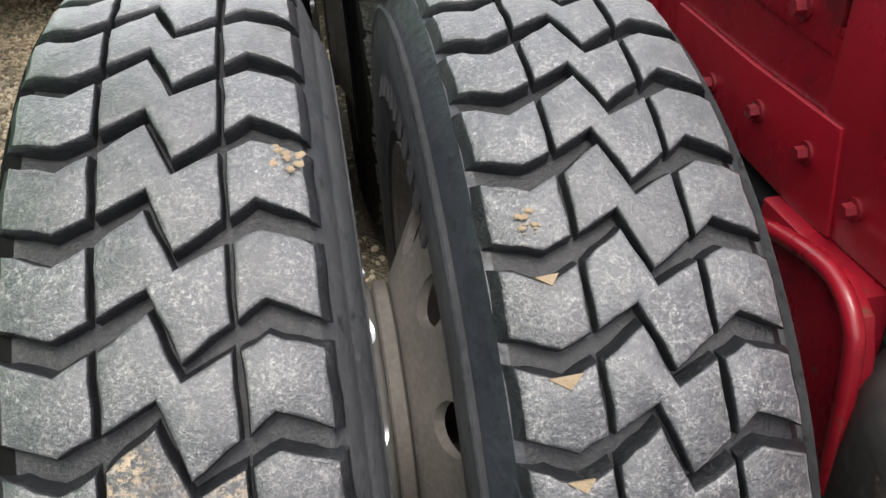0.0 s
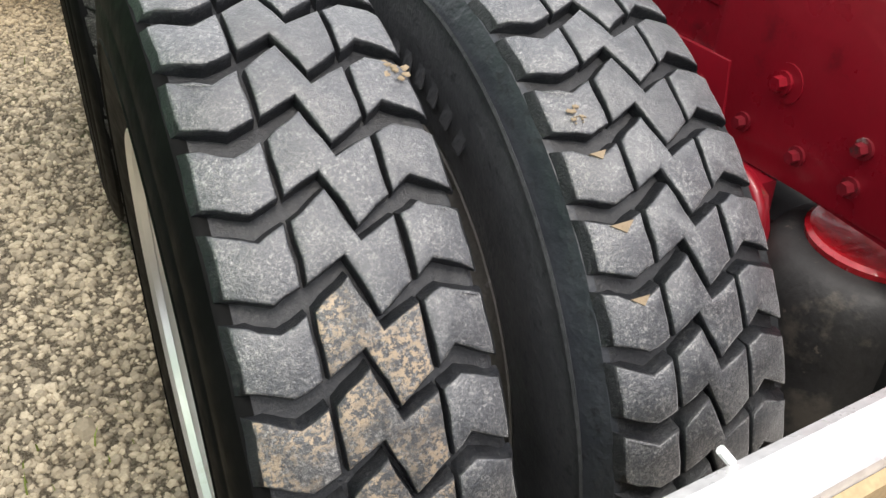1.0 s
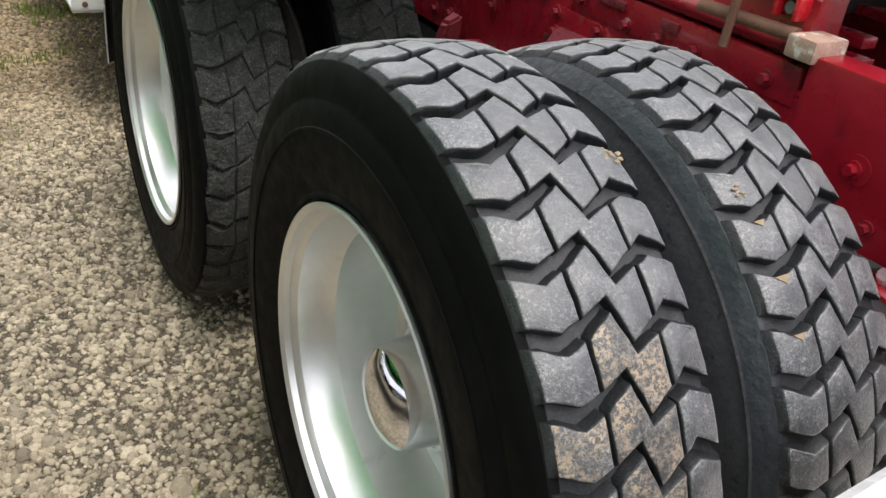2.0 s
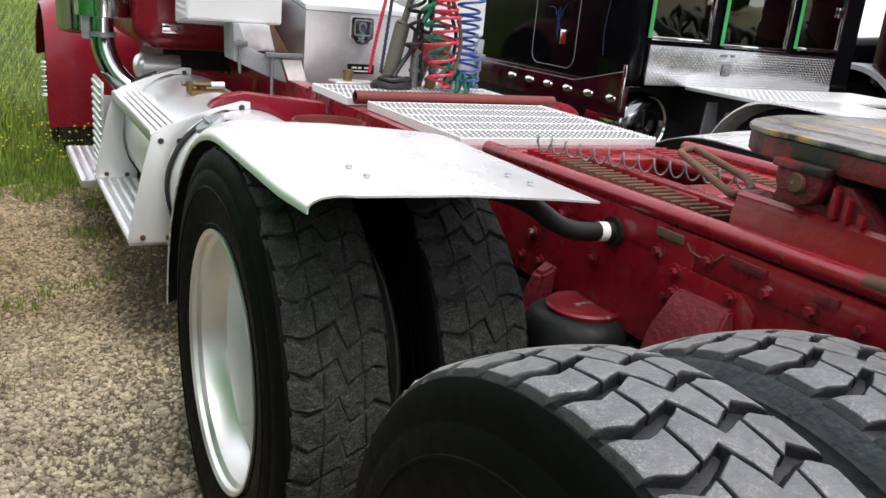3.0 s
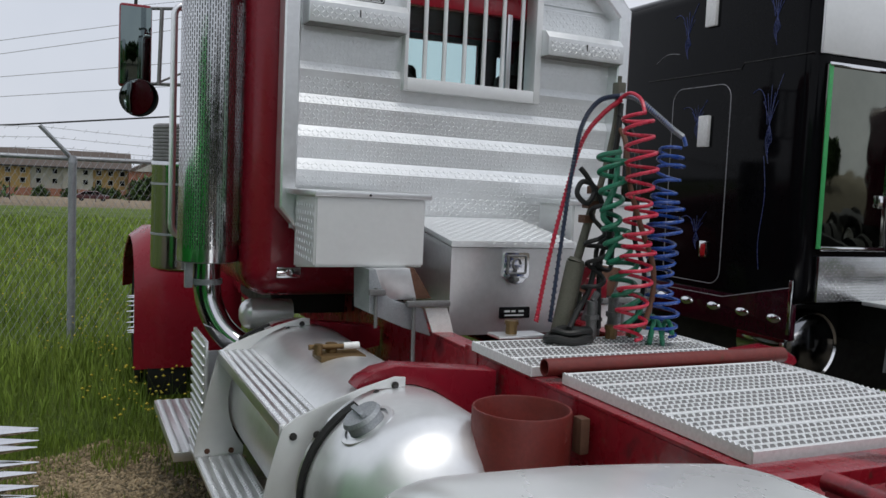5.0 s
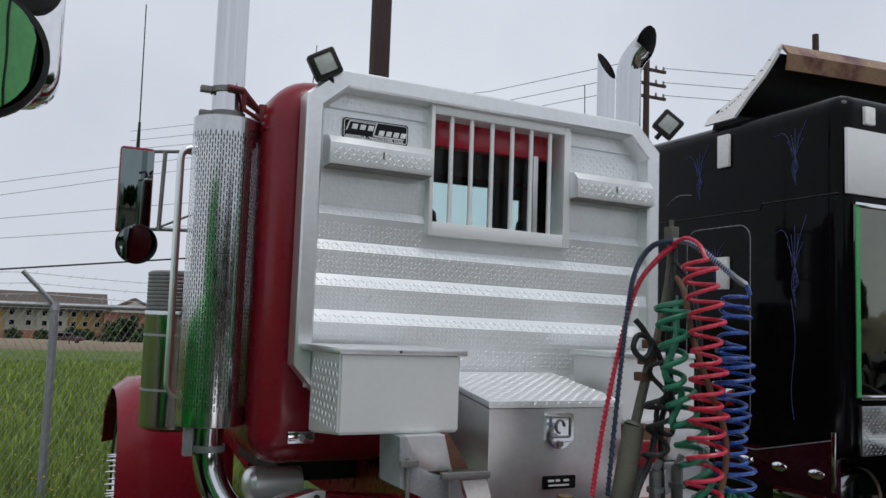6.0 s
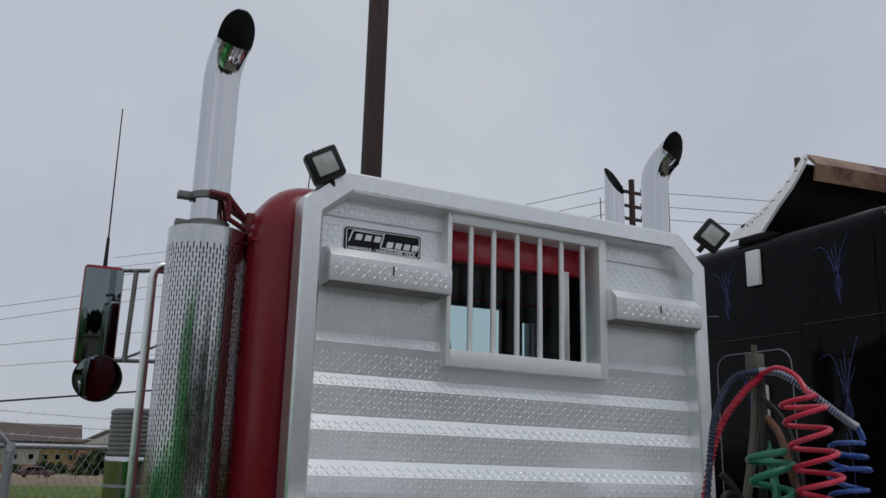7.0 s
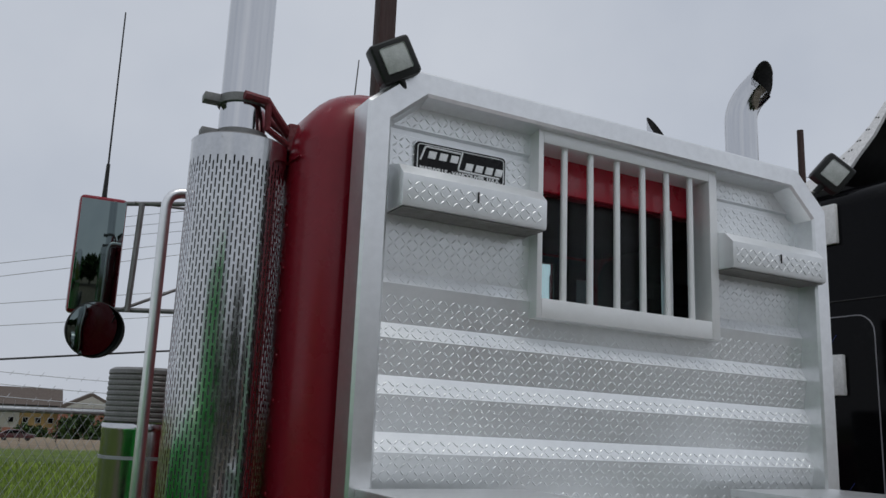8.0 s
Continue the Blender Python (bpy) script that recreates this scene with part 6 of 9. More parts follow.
    lathe(bm, [(-0.985, 0.001), (-0.983, 0.03), (-0.972, 0.055), (-0.955, 0.069), (-0.94, 0.074)], (0, 5.34, 1.018), "x", 28)
    P("air_tank", bm, m_fender, "small aluminium air tank under the cab")
    # hood and front fender
    bm = bmesh.new()
    secs = []
    for y, w, zt in ((6.40, 0.72, 1.82), (6.6, 0.70, 1.80), (7.5, 0.62, 1.68), (8.6, 0.54, 1.56), (9.2, 0.52, 1.50)):
        pts = rounded_rect(-w, w, 0.85, zt, 0.14, 6, 0.04)
        secs.append([bm.verts.new((x, y, z)) for x, z in pts])
    for a, b in zip(secs, secs[1:]):
        bridge(bm, a, b)
    bm.faces.new(secs[0][::-1])
    bm.faces.new(secs[-1])
    bmesh.ops.recalc_face_normals(bm, faces=bm.faces)
    P("hood", bm, m_red, "long red hood")
    for s in (-1, 1):
        bm = bmesh.new()
        side = [(7.60, 0.27), (7.605, 0.6), (7.63, 0.90), (7.72, 1.10), (7.88, 1.22), (8.1, 1.265), (8.5, 1.26), (8.85, 1.15), (9.1, 0.95), (9.2, 0.7)]
        rows = []
        for y, z in side:
            inz = max(0, (z - 0.9) * 0.25)
            row = []
            for k in range(8):
                t = k / 7
                x = -1.295 + 0.75 * t
                drop = 0.085 * max(0.0, 1 - t / 0.22) ** 2
                dy = 0.06 * max(0.0, 1 - t / 0.22) ** 2 * (1 if y < 8.3 else -1)
                row.append((x * -s, y + dy, z - drop * (1 if z > 0.95 else 0.2)))
            rows.append(row)
        sheet(bm, rows, 0.012)
        bmesh.ops.recalc_face_normals(bm, faces=bm.faces)
        P("front_fender", bm, m_red, "rounded red front fender")
        bm = bmesh.new()
        box(bm, min(s * 1.20, s * 0.93), max(s * 1.20, s * 0.93), 7.61, 7.62, 0.07, 0.275, 0.002)
        P("mud_flap", bm, m_black, "black mud flap under the fender")
        w, m = wheel(truck, "wheel", "black front steer tyre", s * 1.10, (8.33, 0.552), tyre_front, rim_me, None, s > 0)
        bm = bmesh.new()
        for i in range(10):
            a = 2 * math.pi * i / 10
            c0, s0 = 0.145 * math.cos(a), 0.145 * math.sin(a)
            cyl(bm, (-0.04, c0, s0), (-0.10, c0, s0), 0.019, n=10)
            cyl(bm, (-0.10, c0, s0), (-0.20, c0, s0), 0.017, 0.003, n=10)
        lathe(bm, [(0.09, 0.20), (-0.03, 0.19), (-0.045, 0.10), (-0.12, 0.09), (-0.14, 0.05), (-0.145, 0.001)], n=40)
        part("spiked_nut_cover", bm, m_chrome, w, "chrome hub with spiked nut covers", m)


cab()


def stack(x, y, left, pr, lift):
    bm = bmesh.new()
    r, z0, z1 = 0.133, 1.283, 2.532
    cols = 74
    # slotted shield: full-height webs, and short bridges between the slots
    lo, hi = z0 + 0.055, z1 - 0.075
    rows_n = 34
    pitch = (hi - lo) / rows_n

    def at(a, z, q=r):
        return (x + q * math.cos(a), y + q * math.sin(a), z)

    def quad(a0, a1, za, zb):
        hull(bm, [at(a0, za), at(a1, za), at(a1, zb), at(a0, zb)], [(0, 1, 2, 3)])
    for i in range(cols):
        a0 = 2 * math.pi * i / cols
        am, a1 = a0 + 2 * math.pi / cols * 0.60, a0 + 2 * math.pi / cols
        quad(a0, am, z0, z1)
        off = 0.5 * pitch if i % 2 else 0.0
        quad(am, a1, z0, lo + off + pitch * 0.11)
        for k in range(rows_n - 1):
            zb = lo + off + pitch * (k + 1)
            quad(am, a1, zb - pitch * 0.11, zb + pitch * 0.11)
        quad(am, a1, lo + off + pitch * rows_n - pitch * 0.11, z1)
    bmesh.ops.remove_doubles(bm, verts=bm.verts, dist=0.0004)
    st = P("exhaust_muffler", bm, m_shield, "chrome exhaust stack with a slotted heat shield")
    bm = bmesh.new()
    lathe(bm, [(z0, r + 0.001), (z0 - 0.004, r), (z0 - 0.004, 0.06)], (x, y, 0), "z", 48)
    lathe(bm, [(z1, r + 0.0005), (z1 + 0.004, r - 0.004), (z1 + 0.004, 0.06)], (x, y, 0), "z", 48)
    lathe(bm, [(z0, 0.108), (z1, 0.108)], (x, y, 0), "z", 40)
    P("muffler", bm, m_bare, "grey muffler body", st)
    # upper pipe with a turned tip, cut upright
    out = 1 if x > 0 else 0.4
    path = [(x, y, 2.52), (x, y, 2.9), (x, y, 3.06 + lift)]
    for i in range(1, 9):
        a = radians(40 * i / 8)
        path.append((x + 0.17 * out * (1 - math.cos(a)), y - 0.22 * (1 - math.cos(a)), 3.06 + lift + 0.22 * math.sin(a)))
    last, back = Vector(path[-1]), Vector(path[-2])
    d = (last - back).normalized()
    path += [tuple(last + d * 0.02), tuple(last + d * 0.045)]
    face = Vector((0.12 * out, -0.96, -0.05)).normalized()

    def cut(bm, n, back=0.0):
        bm.verts.ensure_lookup_table()
        end = Vector(path[-1]) - d * back
        for v in bm.verts[len(bm.verts) - n:]:
            v.co += d * (face.dot(end - v.co) / face.dot(d))
    bm = bmesh.new()
    tube(bm, path, pr, 32, caps=False)
    cut(bm, 32)
    P("stack_pipe", bm, m_pipe, "polished stack pipe with a turned tip", st)
    bm = bmesh.new()
    tube(bm, path[3:], pr - 0.0025, 32, caps=False)
    cut(bm, 32, 0.001)
    bm.faces.new(bm.verts[:32])
    P("pipe_bore", bm, m_soot, "sooty pipe opening", st)
    # clamp and red bracket to the cab
    s = 1 if left else -1
    for z in (2.557, 2.660):
        bm = bmesh.new()
        lathe(bm, [(z - 0.012, pr + 0.001), (z - 0.012, pr + 0.008), (z + 0.012, pr + 0.008), (z + 0.012, pr + 0.001)], (x, y, 0), "z", 32, closed=True)
        box(bm, x - s * 0.115 if s > 0 else x + 0.07, x - s * 0.07 if s > 0 else x + 0.115, y - 0.02, y + 0.02, z - 0.012, z + 0.012, 0.003)
        P("pipe_clamp", bm, m_bare, "steel pipe clamp", st)
    bm = bmesh.new()
    tube(bm, [(x - s * 0.02, y - 0.084, 2.660), (x + s * 0.045, y - 0.080, 2.656), (x + s * 0.075, y - 0.06, 2.63), (s * -1.010, y - 0.02, 2.578)], 0.013, 8)
    tube(bm, [(x + s * 0.078, y + 0.02, 2.660), (x + s * 0.086, y + 0.015, 2.63), (s * -1.012, y, 2.592)], 0.012, 8)
    tube(bm, [(x + s * 0.05, y - 0.08, 2.65), (x + s * 0.055, y - 0.07, 2.578), (s * -1.012, y - 0.03, 2.548)], 0.010, 8)
    box(bm, min(s * -1.028, s * -0.97), max(s * -1.028, s * -0.97), y - 0.045, y + 0.04, 2.535, 2.62, 0.008)
    P("stack_bracket", bm, m_red_cast, "dark red steel stack bracket", st)
    # elbow below
    bm = bmesh.new()
    tube(bm, bend([(x, y, 1.28), (x, y, 1.11), (x + s * 0.06, y - 0.06, 0.96), (x + s * 0.24, y - 0.16, 0.84)], 0.14, 10), 0.060, 28)
    P("exhaust_elbow", bm, m_pipe, "chrome exhaust elbow", st)
    bm = bmesh.new()
    lathe(bm, [(1.175, 0.062), (1.175, 0.069), (1.20, 0.069), (1.20, 0.062)], (x, y, 0), "z", 28, closed=True)
    box(bm, x - 0.10, x - 0.065, y - 0.03, y + 0.01, 1.16, 1.279, 0.004)
    P("elbow_clamp", bm, m_galv, parent=st)


stack(-1.152, 5.25, True, 0.066, 0.035)
stack(1.155, 5.55, False, 0.071, 0.120)


def headache_rack():
    def lean(bm):
        """The rack hangs a little lower towards the far side."""
        for v in bm.verts:
            v.co.z -= 0.0135 * (v.co.x + 0.8)
        return bm
    # border of folded channel with cut corners
    def ring(o):
        x0, x1, z0, z1, c = -0.908 + o, 0.850 - o, 1.44 + o, 2.731 - o, 0.135 - o * 0.42
        return [(x0, z0 + 0.10), (x0, z1 - c * 0.85), (x0 + c, z1), (x1 - c, z1), (x1, z1 - c * 0.95), (x1, z0 + 0.10), (x1 - 0.09, z0), (x0 + 0.09, z0)]
    bm = bmesh.new()
    loops = []
    for o, y in ((0.0, 5.0), (0.0, 4.905), (0.008, 4.898), (0.062, 4.898), (0.070, 4.905), (0.080, 4.985)):
        loops.append([bm.verts.new((x, y, z)) for x, z in ring(o)])
    for a, b in zip(loops, loops[1:]):
        bridge(bm, a, b)
    bmesh.ops.recalc_face_normals(bm, faces=bm.faces)
    rk = P("headache_rack", lean(bm), m_alu, "aluminium headache rack bolted behind the cab", sharp=0.25)
    # ribbed sheets left, right and below the window
    # upright plates that lean back downwards, with bright ledges between them
    prof = [(2.70, 4.972), (2.589, 4.972), (2.584, 4.984), (2.569, 4.984), (2.564, 4.972), (2.35, 4.970), (2.30, 4.968), (2.182, 4.976), (2.147, 4.960), (2.043, 4.972), (2.002, 4.952), (1.906, 4.968), (1.857, 4.945), (1.762, 4.964), (1.712, 4.941), (1.634, 4.955), (1.452, 4.97)]
    for name, xa, xb, za, zb in (("rack_sheet", -0.85, -0.35, 2.12, 2.70), ("rack_sheet", 0.345, 0.80, 2.12, 2.70), ("rack_sheet", -0.85, 0.80, 1.452, 2.12)):
        use = []
        for (z1, y1), (z0, y0) in zip(prof, prof[1:]):
            top, low = min(z1, zb), max(z0, za)
            if top > low:
                for z in (top, low):
                    q = (round(z, 5), y0 + (y1 - y0) * (z - z0) / (z1 - z0))
                    if not use or abs(use[-1][0] - q[0]) > 1e-4:
                        use.append(q)
        bm = bmesh.new()
        sheet(bm, [[(xa + (xb - xa) * i / 6, y, z) for i in range(7)] for z, y in use])
        bmesh.ops.recalc_face_normals(bm, faces=bm.faces)
        if sum(f.normal.y for f in bm.faces) > 0:
            bmesh.ops.reverse_faces(bm, faces=bm.faces)
        st = 0.0192
        for (z1, y1), (z0, y0) in zip(use, use[1:]):
            if z1 - z0 < 0.028:
                continue
            v = Vector((0, y1 - y0, z1 - z0))
            lozenges(bm, (xa + 0.006, y0 - 0.0006, z0), (1, 0, 0), v, int((xb - xa - 0.012) / st), max(1, int(v.length / st)), st, None, 0.0210, 0.0054, 0.0013)
        P(name, lean(bm), m_plate, "ribbed aluminium tread plate", rk, sharp=0.3)
    # window frame and bars
    bm = bmesh.new()
    for x0, x1, z0, z1 in ((-0.355, -0.337, 2.098, 2.672), (0.318, 0.352, 2.098, 2.672), (-0.337, 0.318, 2.098, 2.156), (-0.337, 0.318, 2.620, 2.672)):
        box(bm, x0, x1, 4.925, 5.03, z0, z1, 0.003)
    fr = P("rack_window_frame", lean(bm), m_white, "aluminium frame of the rack's window", rk)
    for x in (-0.250, -0.153, -0.051, 0.051, 0.150, 0.250):
        bm = bmesh.new()
        cyl(bm, (x, 4.945, 2.14), (x, 4.945, 2.62), 0.0105, n=14)
        P("window_bar", lean(bm), m_white, parent=fr)
    bm = bmesh.new()
    box(bm, 0.20, 0.225, 5.0, 5.03, 2.15, 2.52, 0.003)
    P("window_side_strip", lean(bm), m_alu, parent=fr)
    # lamp boxes
    for x0, x1, dz in ((-0.815, -0.366, 0.002), (0.352, 0.785, -0.005)):
        bm = bmesh.new()
        prism(bm, [(4.975, 2.335 + dz), (4.865, 2.335 + dz), (4.862, 2.345 + dz), (4.862, 2.420 + dz), (4.895, 2.452 + dz), (4.975, 2.470 + dz)], "x", x0, x1, 0.003)
        st = 0.0192
        lozenges(bm, (x0 + 0.01, 4.8614, 2.348 + dz), (1, 0, 0), (0, 0, 1), int((x1 - x0 - 0.02) / st), 3, st, None, 0.0210, 0.0054, 0.0013)
        b = P("rack_shelf_box", lean(bm), m_plate, "tread plate shelf box on the rack", rk, sharp=0.3)
        # thin plate below the box, coloured dark for the shade there
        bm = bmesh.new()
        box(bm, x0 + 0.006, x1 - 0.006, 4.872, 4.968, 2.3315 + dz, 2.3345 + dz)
        P("shelf_underside", lean(bm), m_shade_alu, "dull underside, its shade put into the colour", b)
        bm = bmesh.new()
        box(bm, (x0 + x1) / 2 - 0.002, (x0 + x1) / 2 + 0.002, 4.8575, 4.862, 2.375 + dz, 2.405 + dz, 0.001)
        P("slot_clip", lean(bm), m_dark, parent=b)
    # maker's plate: plain shapes in place of its lettering
    bm = bmesh.new()
    prism(bm, rounded_rect(-0.737, -0.447, 2.464, 2.552, 0.012, 4), "y", 4.962, 4.9715)
    sg = P("maker_plate", bm, m_sign_k, "black maker's plate with silver lettering", rk)

    bm = bmesh.new()
    tube(bm, [(x, 4.9615, z) for x, z in rounded_rect(-0.731, -0.453, 2.470, 2.546, 0.010, 4)], 0.0016, 6, True)
    P("plate_border", bm, m_sign_w, "silver border line", sg)

    # the mark as plain slanted shapes with a sweeping line
    y = 4.961
    bm = bmesh.new()
    tube(bm, bend([(-0.722, y, 2.500), (-0.708, y, 2.5405), (-0.596, y, 2.5385)], 0.006, 3), 0.0028, 6)
    P("mark_line", bm, m_sign_w, parent=sg)
    bm = bmesh.new()
    tube(bm, bend([(-0.590, y, 2.544), (-0.604, y, 2.4885), (-0.468, y, 2.4865)], 0.006, 3), 0.0028, 6)
    P("mark_line", bm, m_sign_w, parent=sg)
    for x, z in ((-0.700, 2.508), (-0.665, 2.508), (-0.630, 2.508), (-0.582, 2.4935), (-0.549, 2.4935), (-0.516, 2.4935), (-0.484, 2.4935)):
        bm = bmesh.new()
        prism(bm, [(x, z), (x + 0.0235, z), (x + 0.029, z + 0.0215), (x + 0.0055, z + 0.0215)], "y", 4.9592, 4.963, 0.0008)
        P("mark_shape", bm, m_sign_w, parent=sg)
    text = bpy.data.curves.new("town_names", "FONT")
    text.body, text.size, text.extrude, text.offset = "NASHVILLE - VANCOUVER, U.S.A.", 0.0145, 0.0012, 0.0004
    carrier = new("town_names", text)
    bpy.context.view_layer.update()
    me = bpy.data.meshes.new_from_object(carrier.evaluated_get(bpy.context.evaluated_depsgraph_get()))
    bpy.data.objects.remove(carrier)
    wide = max(v.co.x for v in me.vertices)
    me.materials.clear()
    part("town_names", me, m_sign_w, sg, "small silver capitals", Matrix.Translation((-0.724, 4.9605, 2.4728)) @ Matrix.Rotation(radians(90), 4, "X") @ Matrix.Diagonal((0.258 / wide, 1, 1, 1)))
    # flood lamps on the upper corners
    for c, yaw, roll in (((-0.845, 4.90, 2.735), -14, -28), ((0.895, 4.90, 2.725), -30, 40)):
        m = Matrix.Translation(c) @ Euler((radians(8), radians(roll), radians(yaw))).to_matrix().to_4x4()
        bm = bmesh.new()
        box(bm, -0.058, 0.058, -0.035, 0.03, -0.055, 0.055, 0.014, 3)
        lathe(bm, [(0.03, 0.04), (0.05, 0.03), (0.055, 0.001)], (0, 0, 0), "y", 20)
        cyl(bm, (0, 0.0, -0.05), (0, 0.01, -0.085), 0.012, n=12)
        lamp = P("flood_lamp", bm, m_black, "black square flood lamp", rk, m=m)
        bm = bmesh.new()
        box(bm, -0.037, 0.037, -0.0385, -0.034, -0.036, 0.036, 0.006)
        P("lens", bm, m_lamp_face, "clear fluted lens", lamp, m=m)


headache_rack()


def tray_box(s):
    x0, x1 = (-0.882, -0.430) if s < 0 else (0.365, 0.80)
    y0 = 4.43 if s < 0 else 4.59
    bm = bmesh.new()
    hull(bm, [(x0, y0, 1.338), (x1, y0, 1.338), (x1, y0, 1.612), (x0, y0, 1.612), (x0 + 0.04 * (s < 0), 4.895, 1.29), (x1 - 0.04 * (s > 0), 4.895, 1.29), (x1 - 0.04 * (s > 0), 4.895, 1.612), (x0 + 0.04 * (s < 0), 4.895, 1.612)],
         [(0, 1, 2, 3), (5, 4, 7, 6), (1, 5, 6, 2), (4, 0, 3, 7), (4, 5, 1, 0), (3, 2, 6, 7)])
    bmesh.ops.recalc_face_normals(bm, faces=bm.faces)
    bmesh.ops.bevel(bm, geom=list(bm.edges), offset=0.008, segments=2, affect="EDGES")
    t = P("tool_tray", bm, m_white, "pale aluminium tool tray with a flat lid")
    bm = bmesh.new()
    box(bm, x0 - 0.004 if s < 0 else x0 - 0.024, x1 + 0.024 if s < 0 else x1 + 0.004, y0 - 0.008, 4.895, 1.606, 1.628, 0.004)
    P("lid", bm, m_alu, "folded aluminium lid", t)
    bm = bmesh.new()
    cyl(bm, ((x0 + x1) / 2 - 0.01, y0 - 0.006, 1.617), ((x0 + x1) / 2 - 0.01, y0 - 0.011, 1.617), 0.005, n=10)
    P("lid_screw", bm, m_dark, parent=t)
    # tread plate cheek
    xs = x0 - 0.001 if s < 0 else x1 + 0.001
    bm = bmesh.new()
    a, b = Vector((xs, y0 + 0.01, 1.345)), Vector((xs + 0.04 * (1 if s < 0 else -1), 4.88, 1.345))
    u = (b - a) if s > 0 else (a - b)
    o = a if s > 0 else b
    lozenges(bm, o, u, (0, 0, 1), 15 if s < 0 else 9, 8, 0.0295, lambda c: c.z < 1.6, 0.028, 0.007, 0.002)
    tagged(P("cheek_tread", bm, m_plate, parent=t), kind="stuff")


tray_box(-1)
tray_box(1)


def deck_toolbox():
    bm = bmesh.new()
    prism(bm, [(4.415, 1.058), (4.925, 1.058), (4.925, 1.494), (4.415, 1.419)], "x", -0.315, 0.272, 0.005)
    t = P("deck_toolbox", bm, m_alu, "brushed aluminium deck toolbox with a tread plate lid")
    bm = bmesh.new()
    prism(bm, [(4.409, 1.4225), (4.925, 1.4975), (4.925, 1.5215), (4.409, 1.4465)], "x", -0.319, 0.276, 0.004)
    lozenges(bm, (-0.31, 4.415, 1.4479), (1, 0, 0), (0, 0.5094, 0.0740), 24, 20, 0.0245, None, 0.0205, 0.0054, 0.0013)
    lozenges(bm, (-0.31, 4.4088, 1.4245), (1, 0, 0), (0, 0, 1), 24, 1, 0.0245, None, 0.02, 0.006)
    P("lid", bm, m_plate, "tread plate lid", t, sharp=0.3)
    bm = bmesh.new()
    prism(bm, rounded_rect(-0.078, 0.042, 1.295, 1.402, 0.012, 4), "y", 4.404, 4.4155)
    prism(bm, [(-0.068, 1.297), (0.032, 1.297), (0.012, 1.276), (-0.018, 1.268), (-0.048, 1.276)], "y", 4.404, 4.4155)
    h = P("latch_plate", bm, m_chrome, "chrome paddle latch", t)
    bm = bmesh.new()
    tube(bm, bend([(-0.060, 4.401, 1.388), (0.026, 4.401, 1.388), (0.026, 4.401, 1.315), (-0.060, 4.401, 1.315), (-0.060, 4.401, 1.388)], 0.008), 0.004, 8)
    tube(bm, [(-0.018 + 0.018 * math.cos(a * 0.52), 4.400, 1.353 + 0.024 * math.sin(a * 0.52)) for a in range(10)], 0.004, 8)
    cyl(bm, (-0.018, 4.405, 1.29), (-0.018, 4.393, 1.29), 0.010, n=14)
    P("latch_paddle", bm, m_bare, parent=h)
    bm = bmesh.new()
    prism(bm, rounded_rect(-0.085, 0.060, 1.124, 1.172, 0.006, 3), "y", 4.411, 4.4155)
    n = P("maker_label", bm, m_sign_k, "small black maker's label", t)
    bm = bmesh.new()
    for i, w in enumerate((0.026, 0.018, 0.024)):
        box(bm, -0.062 + i * 0.034, -0.062 + i * 0.034 + w, 4.409, 4.4115, 1.150, 1.158)
    box(bm, -0.06, 0.03, 4.409, 4.4115, 1.134, 1.140)
    P("label_bars", bm, m_sign_w, parent=n)
    # rack legs and clamps
    for s in (-1, 1):
        bm = bmesh.new()
        prism(bm, [(s * -x, z) for x, z in ((-0.679, 1.335), (-0.652, 1.335), (-0.615, 1.236), (-0.575, 1.215), (-0.448, 1.178), (-0.412, 1.069), (-0.528, 1.105), (-0.673, 1.166))], "y", 4.37, 4.56, 0.003)
        leg = P("rack_leg", bm, m_galv, "folded aluminium rack leg over the frame")
        bm = bmesh.new()
        prism(bm, [(s * -x, z) for x, z in ((-0.650, 1.335), (-0.505, 1.337), (-0.472, 1.214), (-0.570, 1.213), (-0.612, 1.236))], "y", 4.385, 4.60, 0.003)
        P("upper_gusset", bm, m_alu, "bright upper gusset", leg)
        bm = bmesh.new()
        prism(bm, [(s * -x, z) for x, z in ((-0.503, 1.337), (-0.48, 1.337), (-0.40, 1.215), (-0.47, 1.214))], "y", 4.40, 4.56, 0.003)
        P("side_gusset", bm, m_rust, "dark brown gusset", leg)
        bm = bmesh.new()
        hull(bm, [(s * 0.445, 4.365, 1.182), (s * 0.35, 4.365, 1.182), (s * 0.315, 4.365, 1.075), (s * 0.405, 4.365, 1.075), (s * 0.445, 4.357, 1.182), (s * 0.35, 4.357, 1.182), (s * 0.315, 4.357, 1.075), (s * 0.405, 4.357, 1.075)], [(0, 1, 2, 3), (7, 6, 5, 4), (0, 4, 5, 1), (1, 5, 6, 2), (2, 6, 7, 3), (3, 7, 4, 0)])
        bmesh.ops.recalc_face_normals(bm, faces=bm.faces)
        P("end_plate", bm, m_tape, parent=leg)
        bm = bmesh.new()
        box(bm, min(s * 0.53, s * 0.345), max(s * 0.53, s * 0.345), 4.335, 4.362, 1.19, 1.214, 0.006)
        cyl(bm, (s * 0.497, 4.35, 1.225), (s * 0.492, 4.35, 0.96), 0.008, n=10)
        box(bm, min(s * 0.682, s * 0.615), max(s * 0.682, s * 0.615), 4.345, 4.367, 1.236, 1.260, 0.005)
        cyl(bm, (s * 0.652, 4.358, 1.265), (s * 0.649, 4.358, 1.11), 0.007, n=10)
        P("clamp_bolt", bm, m_bare, "steel clamp with long bolts", leg)


deck_toolbox()


